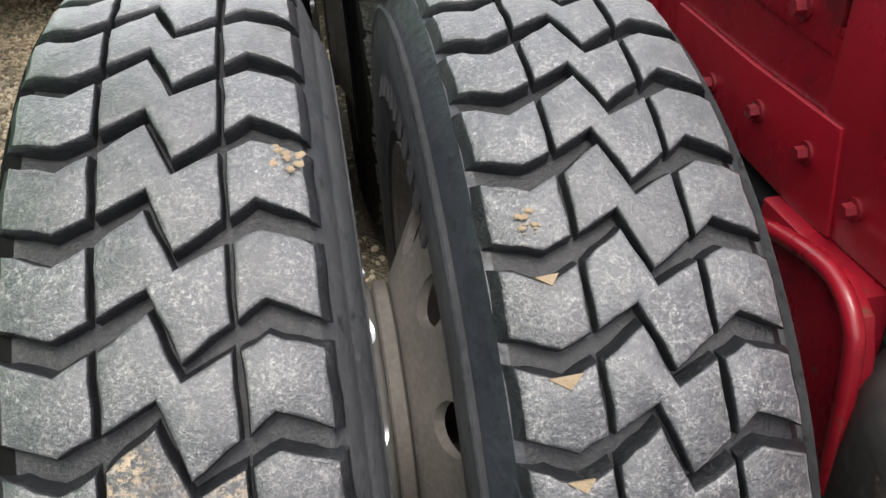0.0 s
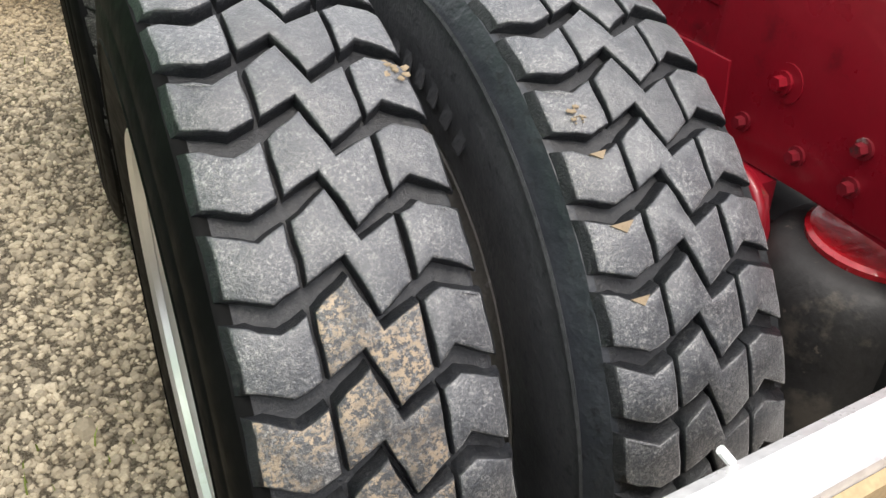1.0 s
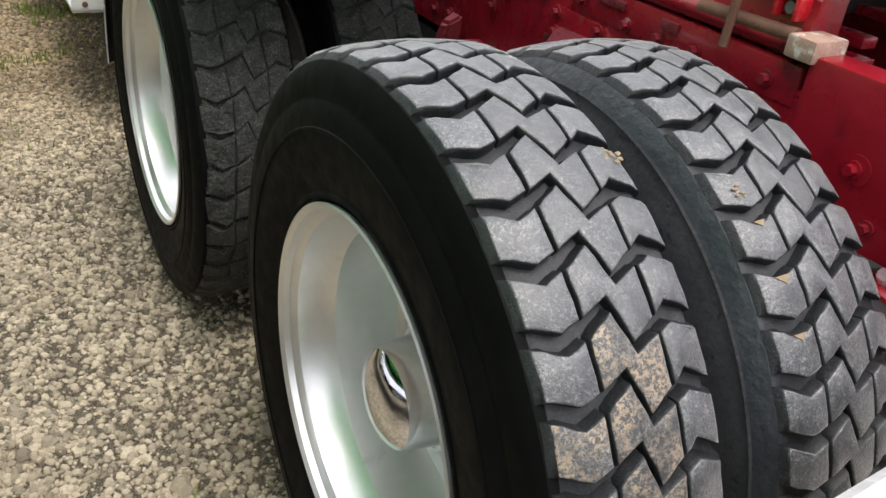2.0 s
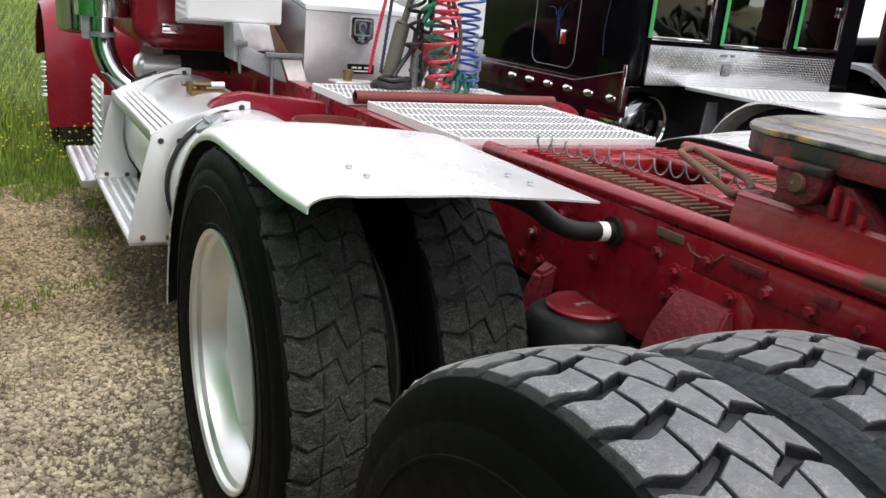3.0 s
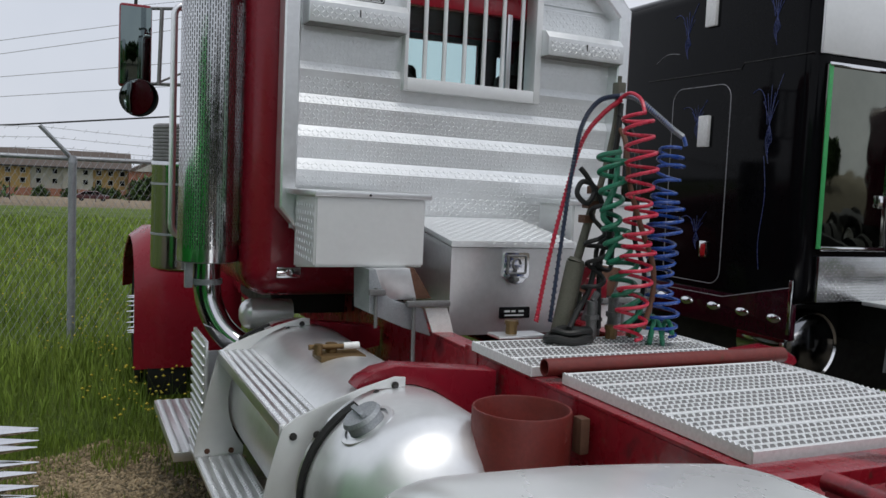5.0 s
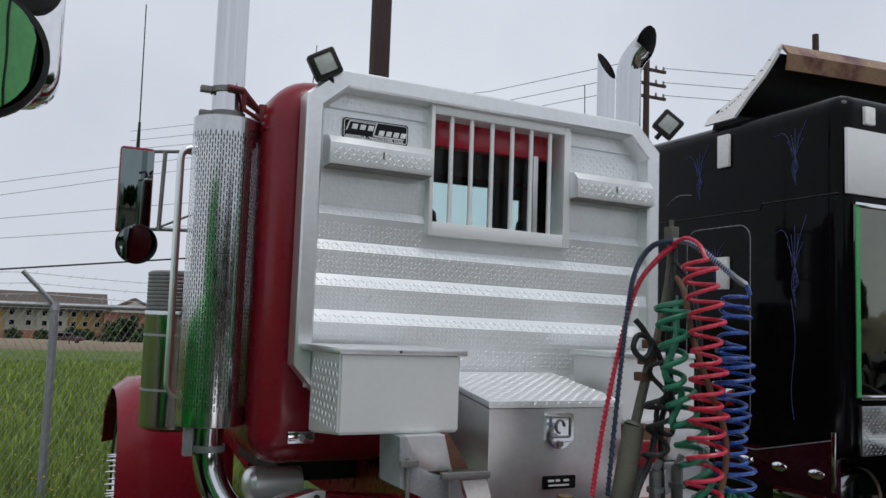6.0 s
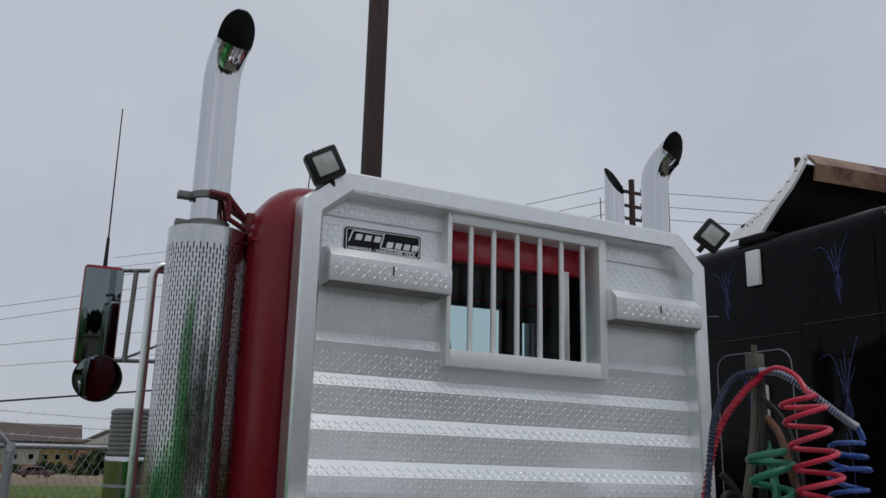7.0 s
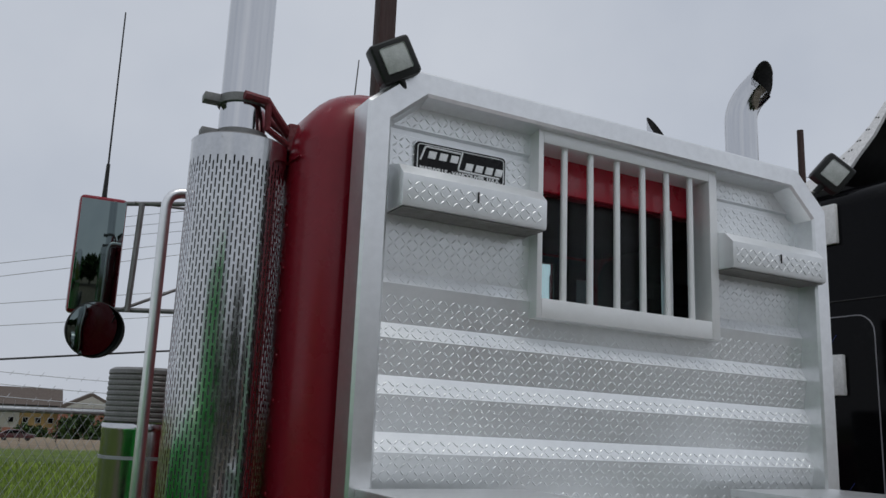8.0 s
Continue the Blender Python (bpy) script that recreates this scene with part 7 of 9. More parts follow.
def mirror_and_trim(s):
    x = -1.405 * -s
    bm = bmesh.new()
    box(bm, x - 0.085, x + 0.085, 6.30, 6.36, 2.135, 2.585, 0.02, 3)
    mr = P("door_mirror", bm, m_red, "tall red-backed door mirror")
    bm = bmesh.new()
    box(bm, -0.079, 0.079, -0.0025, 0.0025, -0.214, 0.205, 0.002)
    P("mirror_glass", bm, m_mirror_dark, "mirror glass, its dark reflection put into the colour", mr, m=pose(x, 6.293, 2.361, 2, 0, 0))
    bm = bmesh.new()
    xc = -1.385 * -s
    lathe(bm, [(6.262, 0.098), (6.268, 0.103), (6.278, 0.103), (6.31, 0.07), (6.33, 0.001)], (xc, 0, 2.075), "y", 40)
    cm = P("round_mirror", bm, m_black, "round convex mirror", mr)
    bm = bmesh.new()
    lathe(bm, [(0.0, 0.1005), (-0.008, 0.078), (-0.0125, 0.046), (-0.0145, 0.001)], (0, 0, 0), "y", 40)
    bmesh.ops.recalc_face_normals(bm, faces=bm.faces)
    P("convex_glass", bm, m_mirror_dark, parent=cm, m=pose(xc, 6.262, 2.075, 5, 0, -16 * s))
    bm = bmesh.new()
    for z in (2.57, 2.16):
        tube(bm, [(x + s * -0.05, 6.33, z), (s * 1.02, 6.05, z - 0.01)], 0.009, 8)
        tube(bm, [(s * 1.30, 6.27, z), (s * 1.02, 6.28, z + (0.01 if z > 2.3 else 0.14))], 0.006, 8)
    tube(bm, [(s * 1.275, 6.25, 2.565), (s * 1.285, 6.25, 2.15)], 0.011, 8)
    P("mirror_arm", bm, m_bare, "thin steel mirror arms", mr)
    bm = bmesh.new()
    cyl(bm, (x, 6.33, 2.58), (x, 6.33, 2.72), 0.010, 0.007, n=10)
    cyl(bm, (x, 6.33, 2.72), (x - 0.006, 6.34, 3.36), 0.004, 0.003, n=6)
    P("aerial", bm, m_black, "long black whip aerial", mr)
    bm = bmesh.new()
    tube(bm, bend([(s * 1.02, 5.74, 2.50), (s * 1.263, 5.74, 2.50), (s * 1.260, 5.74, 1.36), (s * 1.02, 5.76, 1.34)], 0.06), 0.017, 14)
    P("grab_rail", bm, m_alu, "chrome grab rail beside the door")
    bm = bmesh.new()
    c = (s * 1.095, 6.70, 0)
    lathe(bm, [(1.08, 0.001), (1.08, 0.14), (1.10, 0.175), (1.12, 0.18), (1.70, 0.18), (1.71, 0.184), (1.73, 0.184), (1.74, 0.18)], c, "z", 48)
    ac = P("air_cleaner", bm, m_shield, "chrome air cleaner canister")
    bm = bmesh.new()
    prof = []
    for i in range(9):
        z = 1.745 + i * 0.021
        prof += [(z, 0.174), (z + 0.004, 0.177), (z + 0.014, 0.177), (z + 0.018, 0.174)]
    lathe(bm, prof + [(1.935, 0.174), (1.94, 0.178), (1.955, 0.176), (1.965, 0.16), (1.97, 0.001)], c, "z", 48)
    P("intake_screen", bm, m_bare, "wire screened intake", ac)
    bm = bmesh.new()
    lathe(bm, [(1.30, 0.1805), (1.30, 0.1835), (1.312, 0.1835), (1.312, 0.1805)], c, "z", 48)
    P("canister_band", bm, m_galv, parent=ac)
    bm = bmesh.new()
    lathe(bm, [(1.60, 0.1805), (1.60, 0.1835), (1.612, 0.1835), (1.612, 0.1805)], c, "z", 48)
    P("canister_band", bm, m_galv, parent=ac)


mirror_and_trim(-1)
mirror_and_trim(1)
bm = bmesh.new()
cyl(bm, (-0.70, 5.6, 2.70), (-0.68, 5.6, 3.05), 0.003, 0.002, n=6)
P("roof_aerial", bm, m_black, "thin roof aerial")


# ---- air lines and their pole ----
def helix(line, turns, radius, seed, steps=18, wob=0.25):
    rng = random.Random(seed)
    base = smooth_path(line, 20)
    total = int(turns * steps)
    out = []
    wobble = [rng.uniform(-1, 1) for _ in range(int(turns) + 3)]
    for i in range(total + 1):
        t = i / total
        f = t * (len(base) - 1)
        k = min(len(base) - 2, int(f))
        c = base[k].lerp(base[k + 1], f - k)
        d = (base[k + 1] - base[k]).normalized()
        u, v = ring_frame(d)
        a = 2 * math.pi * i / steps
        w = wobble[int(t * turns)] * (1 - (t * turns) % 1) + wobble[int(t * turns) + 1] * ((t * turns) % 1)
        r = radius * (1 + wob * 0.5 * w)
        out.append(c + u * (r * math.cos(a)) + v * (r * math.sin(a)) + Vector((wob * 0.02 * w, 0, wob * 0.03 * w)))
    return out


def hose_pole():
    bm = bmesh.new()
    cyl(bm, (-0.035, 4.02, 1.12), (0.022, 4.02, 1.40), 0.036, n=20)
    cyl(bm, (0.022, 4.02, 1.40), (0.027, 4.02, 1.412), 0.036, 0.028, n=20)
    cyl(bm, (0.024, 4.02, 1.40), (0.085, 4.02, 1.62), 0.0165, n=14)
    p = P("hose_pole", bm, m_olive, "dusty spring-mounted air hose pole")
    bm = bmesh.new()
    tube(bm, smooth_path([(0.085, 4.02, 1.60), (0.135, 4.02, 1.78), (0.165, 4.02, 1.932), (0.172, 4.02, 2.074)]), 0.0125, 10)
    box(bm, 0.155, 0.190, 4.0, 4.04, 2.025, 2.085, 0.004)
    cyl(bm, (0.172, 4.02, 2.074), (0.173, 4.02, 2.109), 0.008, n=8)
    P("pole_upper", bm, m_olive, parent=p)
    for z, x in ((1.55, 0.066), (1.66, 0.098), (1.605, 0.080)):
        bm = bmesh.new()
        box(bm, x - 0.03, x + 0.02, 4.0, 4.045, z, z + 0.03, 0.004)
        P("pole_clip", bm, m_rust, parent=p)
    bm = bmesh.new()
    tube(bm, [(-0.07 + 0.085 * math.cos(a * 0.2618), 3.90 + 0.055 * math.sin(a * 0.2618), 1.135 + 0.004 * math.sin(a)) for a in range(24)], 0.016, 10, True)
    tube(bm, [(-0.05 + 0.07 * math.cos(a * 0.2618), 3.91 + 0.045 * math.sin(a * 0.2618), 1.158 + 0.003 * math.cos(a)) for a in range(24)], 0.014, 10, True)
    P("coiled_cable", bm, m_black, "black cable coiled on the deck")
    bm = bmesh.new()
    box(bm, -0.30, -0.10, 4.0, 4.10, 1.118, 1.130, 0.004)
    P("gladhand_plate", bm, m_alu, "aluminium gladhand plate")
    for x, y, z in ((-0.225, 4.05, 1.130), (0.26, 3.97, 1.118), (0.15, 3.95, 1.118)):
        bm = bmesh.new()
        cyl(bm, (x, y, z), (x, y, z + 0.035), 0.022, n=8)
        cyl(bm, (x, y, z + 0.035), (x, y, z + 0.05), 0.026, n=12)
        P("brass_fitting", bm, m_brass, "tarnished brass fitting")
    for x, y, h in ((0.08, 3.98, 0.14), (0.13, 4.03, 0.11), (0.19, 4.0, 0.15)):
        bm = bmesh.new()
        cyl(bm, (x, y, 1.118), (x, y, 1.118 + h), 0.02, n=12)
        cyl(bm, (x, y, 1.118 + h * 0.5), (x, y, 1.118 + h * 0.62), 0.028, n=8)
        cyl(bm, (x, y, 1.118 + h), (x + 0.02, y, 1.15 + h), 0.013, n=10)
        P("air_valve", bm, m_bare, "grey air valve on the deck")
    # coils, hanging before the pole down to the deck
    bm = bmesh.new()
    tube(bm, smooth_path([(0.16, 4.0, 2.019), (0.165, 3.94, 2.039), (0.17, 3.88, 2.014), (0.16, 3.84, 1.967)], 6)[:-1] + helix([(0.115, 3.82, 1.952), (0.132, 3.80, 1.756), (0.137, 3.80, 1.56), (0.132, 3.80, 1.385), (0.12, 3.80, 1.155)], 15, 0.053, 3, 18, 0.35), 0.0068, 8)
    P("red_coil_hose", bm, m_hose_red, "red coiled air hose")
    bm = bmesh.new()
    tube(bm, helix([(0.295, 3.83, 1.845), (0.262, 3.82, 1.664), (0.261, 3.82, 1.487), (0.268, 3.82, 1.333), (0.262, 3.82, 1.145)], 18, 0.054, 4, 18, 0.5), 0.0062, 8)
    P("blue_coil_hose", bm, m_hose_blue, "blue coiled air hose")
    bm = bmesh.new()
    tube(bm, helix([(0.068, 3.90, 1.80), (0.077, 3.89, 1.679), (0.10, 3.89, 1.529), (0.134, 3.88, 1.377), (0.165, 3.87, 1.246), (0.22, 3.84, 1.165), (0.30, 3.80, 1.16)], 14, 0.044, 6, 18, 0.6), 0.0095, 8)
    tube(bm, smooth_path([(0.16, 3.985, 1.84), (0.12, 3.93, 1.74), (0.09, 3.90, 1.68), (0.05, 3.90, 1.58), (0.11, 3.89, 1.52), (0.07, 3.90, 1.42)]), 0.0115, 8)
    P("green_coil_cable", bm, m_hose_green, "green coiled electric cable")
    # straight runs from the pole's head down to the deck
    bm = bmesh.new()
    tube(bm, smooth_path([(0.17, 4.0, 2.019), (0.10, 4.01, 1.962), (0.03, 4.03, 1.86), (-0.02, 4.05, 1.66), (-0.075, 4.06, 1.40), (-0.115, 4.06, 1.17)]), 0.0075, 8)
    h = P("red_hose", bm, m_hose_red, "red air hose in spiral wrap")
    bm = bmesh.new()
    tube(bm, helix([(0.17, 4.0, 2.019), (0.10, 4.01, 1.962), (0.03, 4.03, 1.86), (-0.02, 4.05, 1.66), (-0.075, 4.06, 1.40), (-0.115, 4.06, 1.17)], 75, 0.0085, 8, 8, 0), 0.0024, 5)
    P("spiral_wrap", bm, m_hose_red, parent=h)
    bm = bmesh.new()
    left = [(0.17, 4.0, 2.034), (0.08, 4.01, 2.009), (0.02, 4.02, 1.922), (-0.005, 4.03, 1.78), (-0.03, 4.04, 1.52), (-0.06, 4.05, 1.17)]
    tube(bm, smooth_path(left), 0.0072, 8)
    h = P("blue_hose", bm, m_hose_navy, "dark blue air hose in spiral wrap")
    bm = bmesh.new()
    tube(bm, helix(left, 80, 0.0082, 9, 8, 0), 0.0024, 5)
    P("spiral_wrap", bm, m_hose_navy, parent=h)
    bm = bmesh.new()
    right = [(0.165, 4.0, 2.034), (0.20, 3.95, 2.024), (0.255, 3.90, 1.967), (0.31, 3.86, 1.91), (0.340, 3.84, 1.885), (0.348, 3.83, 1.85)]
    tube(bm, smooth_path(right), 0.0075, 8)
    h = P("blue_hose", bm, m_hose_blue, "blue air hose in a wire guard")
    bm = bmesh.new()
    tube(bm, helix(right[:-1], 42, 0.0092, 10, 8, 0), 0.0026, 5)
    P("wire_guard", bm, m_galv, parent=h)
    bm = bmesh.new()
    tube(bm, smooth_path([(0.16, 4.0, 1.92), (0.15, 3.93, 1.86), (0.13, 3.86, 1.70), (0.16, 3.82, 1.55), (0.205, 3.80, 1.42), (0.215, 3.80, 1.30), (0.18, 3.80, 1.18)]), 0.010, 8)
    P("brown_cable", bm, m_rust, "old brown cable")
    bm = bmesh.new()
    tube(bm, smooth_path([(0.005, 4.0, 1.755), (0.03, 3.99, 1.725), (0.062, 3.985, 1.67), (0.028, 3.98, 1.625), (-0.012, 3.985, 1.66), (0.015, 3.99, 1.705), (0.08, 3.99, 1.67), (0.14, 3.99, 1.52), (0.11, 3.99, 1.40), (0.12, 3.99, 1.15)]), 0.010, 8)
    tube(bm, smooth_path([(0.19, 4.0, 1.52), (0.10, 3.99, 1.47), (0.09, 3.98, 1.40), (0.15, 3.98, 1.38), (0.16, 3.99, 1.5)]), 0.009, 8)
    tube(bm, smooth_path([(0.10, 4.0, 1.42), (0.06, 3.98, 1.30), (0.0, 3.96, 1.22), (-0.05, 3.93, 1.165)]), 0.011, 8)
    tube(bm, smooth_path([(0.17, 4.0, 2.004), (0.15, 3.98, 1.88), (0.13, 3.98, 1.72), (0.14, 3.98, 1.55), (0.155, 3.98, 1.40)]), 0.011, 8)
    tube(bm, helix([(0.085, 3.95, 1.60), (0.06, 3.95, 1.50), (0.075, 3.95, 1.40), (0.06, 3.95, 1.30)], 3.5, 0.042, 15, 18, 0.7), 0.0085, 8)
    tube(bm, smooth_path([(0.155, 3.99, 1.962), (0.20, 3.95, 1.88), (0.215, 3.92, 1.70), (0.19, 3.9, 1.52), (0.235, 3.88, 1.36), (0.20, 3.88, 1.17)]), 0.009, 8)
    P("black_cable", bm, m_black, "tangled dark cables on the pole")
    bm = bmesh.new()
    box(bm, 0.30, 0.40, 4.34, 4.37, 1.20, 1.30, 0.01)
    P("frame_bracket", bm, m_red, "red painted bracket beside the toolbox")


hose_pole()


# ---- the black sleeper truck parked alongside ----
black = thing("sleeper_truck", (3.5, 6.0, 0.03), "glossy black sleeper truck with blue pinstripes, parked alongside", "truck")


def B(name, bm, material, label="", parent=None, **kw):
    return part(name, bm, material, parent or black, label, **kw)


def black_truck():
    bm = bmesh.new()
    secs = []
    for y, i in ((5.10, 0.10), (5.108, 0.06), (5.135, 0.025), (5.18, 0.004), (5.24, 0.0), (8.6, 0.0), (8.9, 0.08)):
        pts = rounded_rect(2.35 + i, 4.75 - i, 1.02 + i, 3.180 - i + (0.0 if y < 6 else 0.015), max(0.04, 0.13 - i), 6, 0.03)
        secs.append([bm.verts.new((x, y, z)) for x, z in pts])
    for a, b in zip(secs, secs[1:]):
        bridge(bm, a, b)
    bm.faces.new(secs[0][::-1])
    bm.faces.new(secs[-1])
    bmesh.ops.recalc_face_normals(bm, faces=bm.faces)
    body = B("sleeper_body", bm, m_paint_k, "glossy black sleeper body", sharp=0.9)
    x = 2.348
    # door line and pinstripes
    bm = bmesh.new()
    tube(bm, [(x, y, z) for y, z in rounded_rect(5.80, 6.395, 1.075, 2.445, 0.10, 6)], 0.0035, 6, True)
    B("door_line", bm, m_silverline, "silver door outline", body)
    bm = bmesh.new()
    tube(bm, [(x, 5.12, 2.565), (x, 5.70, 2.566), (x, 5.72, 2.53), (x, 6.70, 2.535)], 0.0045, 6)
    B("body_seam", bm, m_dark, parent=body)

    def flame(y, z, h, k=1.0):
        bm = bmesh.new()
        for j in range(5):
            o = (j - 2) * 0.014
            tube(bm, smooth_path([(x, y + o * 2.2, z + h * (0.5 - 0.10 * abs(j - 2))), (x, y + o * 0.6, z + h * 0.1), (x, y - o * 0.9, z - h * 0.2), (x, y + o * 0.3, z - h * (0.5 - 0.06 * j))]), 0.0019, 5)
        B("blue_flame_stripe", bm, m_blueflame, "blue flame pinstripe", body)
        bm = bmesh.new()
        tube(bm, smooth_path([(x, y - 0.09, z + h * 0.62), (x, y - 0.03, z + h * 0.3), (x, y, z)]), 0.0022, 5)
        B("fine_stripe", bm, m_blueflame, parent=body)
        bm = bmesh.new()
        tube(bm, smooth_path([(x, y + 0.16, z + h * 0.42), (x, y + 0.10, z + h * 0.46), (x, y + 0.05, z + h * 0.32), (x, y + 0.02, z)]), 0.0022, 5)
        B("fine_stripe", bm, m_blueflame, parent=body)
    flame(6.275, 2.83, 0.34)
    flame(5.435, 2.83, 0.36)
    flame(5.44, 2.15, 0.50)
    flame(6.06, 1.42, 0.24)
    flame(6.12, 2.20, 0.24)
    bm = bmesh.new()
    tube(bm, smooth_path([(x, 5.47, 1.95), (x, 5.44, 1.7), (x, 5.47, 1.4), (x, 5.45, 1.22)]), 0.0022, 5)
    B("fine_stripe", bm, m_blueflame, parent=body)
    bm = bmesh.new()
    tube(bm, smooth_path([(x, 6.62, 2.66), (x, 6.50, 2.715), (x, 6.36, 2.705)]), 0.0025, 5)
    B("fine_stripe", bm, m_silverline, parent=body)
    for y, z0, z1 in ((6.03, 2.852, 3.08), (6.035, 2.02, 2.24)):
        bm = bmesh.new()
        box(bm, x - 0.025, x + 0.004, y - 0.052, y + 0.052, z0, z1, 0.010)
        B("side_marker", bm, m_tape, "white rectangular side plate", body)
    bm = bmesh.new()
    box(bm, x - 0.014, x + 0.004, 5.925, 6.005, 1.25, 1.365, 0.008)
    lk = B("door_latch", bm, m_chrome, "chrome ringed door latch", body)
    bm = bmesh.new()
    box(bm, x - 0.018, x - 0.0125, 5.942, 5.988, 1.262, 1.345, 0.004)
    B("red_reflector", bm, m_redlamp, parent=lk)
    # lower skirt with oval lamps
    bm = bmesh.new()
    box(bm, 2.352, 2.40, 5.16, 8.4, 0.80, 1.03, 0.01)
    sk = B("skirt", bm, m_purple, "dark purple side skirt")
    bm = bmesh.new()
    prism(bm, [(5.17, 1.13), (5.17, 0.86), (6.0, 0.985), (5.75, 1.0)], "x", 2.3435, 2.3475)
    B("purple_flash", bm, m_purple, parent=sk)
    bm = bmesh.new()
    tube(bm, [(2.345, 5.17, 1.135), (2.345, 5.75, 1.0), (2.345, 8.3, 0.99)], 0.003, 6)
    B("skirt_stripe", bm, m_silverline, parent=sk)
    for i in range(6):
        y = 5.285 + i * 0.275
        bm = bmesh.new()
        lathe(bm, [(-0.022, 0.001), (-0.020, 0.03), (-0.010, 0.055), (0.004, 0.062)], n=24)
        for v in bm.verts:
            v.co.z *= 0.48
        B("skirt_lamp", bm, m_chrome, "oval chrome skirt lamp", sk, m=Matrix.Translation((2.348, y, 0.925)))
    bm = bmesh.new()
    box(bm, 2.335, 2.35, 5.15, 5.175, 0.84, 1.18, 0.003)
    B("corner_trim", bm, m_chrome, parent=sk)
    # back wall: polished panels with green edges, tread plate below
    for x0, x1, z0, z1, lab in ((2.43, 3.02, 1.385, 2.50, ""), (3.13, 3.84, 1.365, 1.985, ""), (3.92, 4.44, 1.385, 2.53, ""), (2.37, 4.6, 2.56, 2.95, "top")):
        bm = bmesh.new()
        box(bm, x0, x1, 5.078, 5.098, z0, z1, 0.004)
        pn = B("polished_panel", bm, m_white if lab else m_stainless, "pale upper panel" if lab else "polished steel panel reflecting the yard")
        if not lab:
            bm = bmesh.new()
            box(bm, x0 - 0.004, x0 + 0.03, 5.070, 5.0775, z0, z1, 0.002)
            B("green_edge", bm, m_greenline, "bright green edge trim", pn)
            bm = bmesh.new()
            for a, b, c, d in ((x0 + 0.03, x1, z0 - 0.012, z0 + 0.012), (x1 - 0.02, x1 + 0.004, z0, z1), (x0, x1, z1 - 0.012, z1 + 0.012)):
                box(bm, a, b, 5.066, 5.0775, c, d, 0.002)
            B("panel_frame", bm, m_chrome, parent=pn)
            if z1 > 2.2:
                z = z0 + 0.30
                bm = bmesh.new()
                box(bm, x1 - 0.10, x1 - 0.04, 5.060, 5.077, z - 0.04, z + 0.04, 0.006)
                B("panel_latch", bm, m_chrome, parent=pn)
    bm = bmesh.new()
    box(bm, 2.45, 4.42, 5.06, 5.095, 1.055, 1.338, 0.004)
    lozenges(bm, (2.455, 5.0594, 1.06), (1, 0, 0), (0, 0, 1), 104, 14, 0.0188, None, 0.0205, 0.0058, 0.0016)
    B("tread_plate_skirt", bm, m_plate_dull, "bright tread plate across the back wall", sharp=0.3)
    bm = bmesh.new()
    box(bm, 3.17, 3.25, 5.045, 5.06, 1.145, 1.235, 0.012)
    cyl(bm, (3.21, 5.062, 1.19), (3.21, 5.030, 1.185), 0.034, 0.028, n=16)
    B("round_coupling", bm, m_bare, "grey hose coupling")
    for x0, x1 in ((3.13, 3.20), (3.24, 3.28)):
        bm = bmesh.new()
        box(bm, x0, x1, 5.05, 5.061, 1.288, 1.305, 0.004)
        B("small_clip", bm, m_bare)
    bm = bmesh.new()
    box(bm, 2.84, 4.7, 4.35, 5.06, 1.035, 1.06, 0.004)
    lozenges(bm, (2.85, 4.36, 1.0605), (1, 0, 0), (0, 1, 0), 60, 23, 0.03)
    lozenges(bm, (2.85, 4.3494, 1.035), (1, 0, 0), (0, 0, 1), 62, 1, 0.03, None, 0.02, 0.006)
    B("deck_plate", bm, m_plate, "tread plate deck behind the sleeper", sharp=0.3)
    # fuel tank end, frame, bracket
    bm = bmesh.new()
    lathe(bm, [(5.30, 0.001), (5.305, 0.12), (5.32, 0.19), (5.345, 0.225)], (2.735, 0, 0.722), "y", 48)
    bmesh.ops.recalc_face_normals(bm, faces=bm.faces)
    ft = B("fuel_tank", bm, m_dark_polish, "dark polished round fuel tank end")
    bm = bmesh.new()
    lathe(bm, [(5.345, 0.205), (5.325, 0.225), (5.335, 0.238), (5.37, 0.242), (5.75, 0.242)], (2.735, 0, 0.722), "y", 48)
    bmesh.ops.recalc_face_normals(bm, faces=bm.faces)
    B("tank_rim", bm, m_chrome, "chrome tank rim", ft)
    for s in (3.1, 3.95):
        bm = bmesh.new()
        box(bm, s, s + 0.09, 0.4, 8.9, 0.75, 1.02, 0.004)
        B("frame_rail", bm, m_dark)
        for y, z in ((4.75, 0.93), (4.6, 0.95), (4.48, 0.92), (4.65, 0.80), (4.85, 0.88)):
            if s < 3.5:
                bm = bmesh.new()
                bolt(bm, (s - 0.001, y, z), (-1, 0, 0), 0.016, 0.015)
                B("frame_bolt", bm, m_galv)
    bm = bmesh.new()
    prism(bm, [(2.95, 0.62), (3.12, 0.62), (3.08, 0.96), (2.98, 0.96)], "y", 4.94, 4.96, 0.003)
    B("stay_bracket", bm, m_galv, "tapered galvanised stay")
    # dark box added so that the shaded space under the truck reads black
    bm = bmesh.new()
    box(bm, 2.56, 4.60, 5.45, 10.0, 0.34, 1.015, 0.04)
    B("underbody", bm, m_dark, "dark box added to close off the black space behind the skirt")
    # half fender and wheels
    bm = bmesh.new()
    side = [(4.52, 0.66), (4.485, 0.76), (4.44, 0.845), (4.375, 0.93), (4.29, 1.005), (4.20, 1.06), (4.10, 1.093), (4.0, 1.105)]
    side += [(3.9 - 0.2 * i, 1.108) for i in range(9)] + [(2.18, 1.10), (2.08, 1.06), (1.99, 1.0), (1.93, 0.9)]
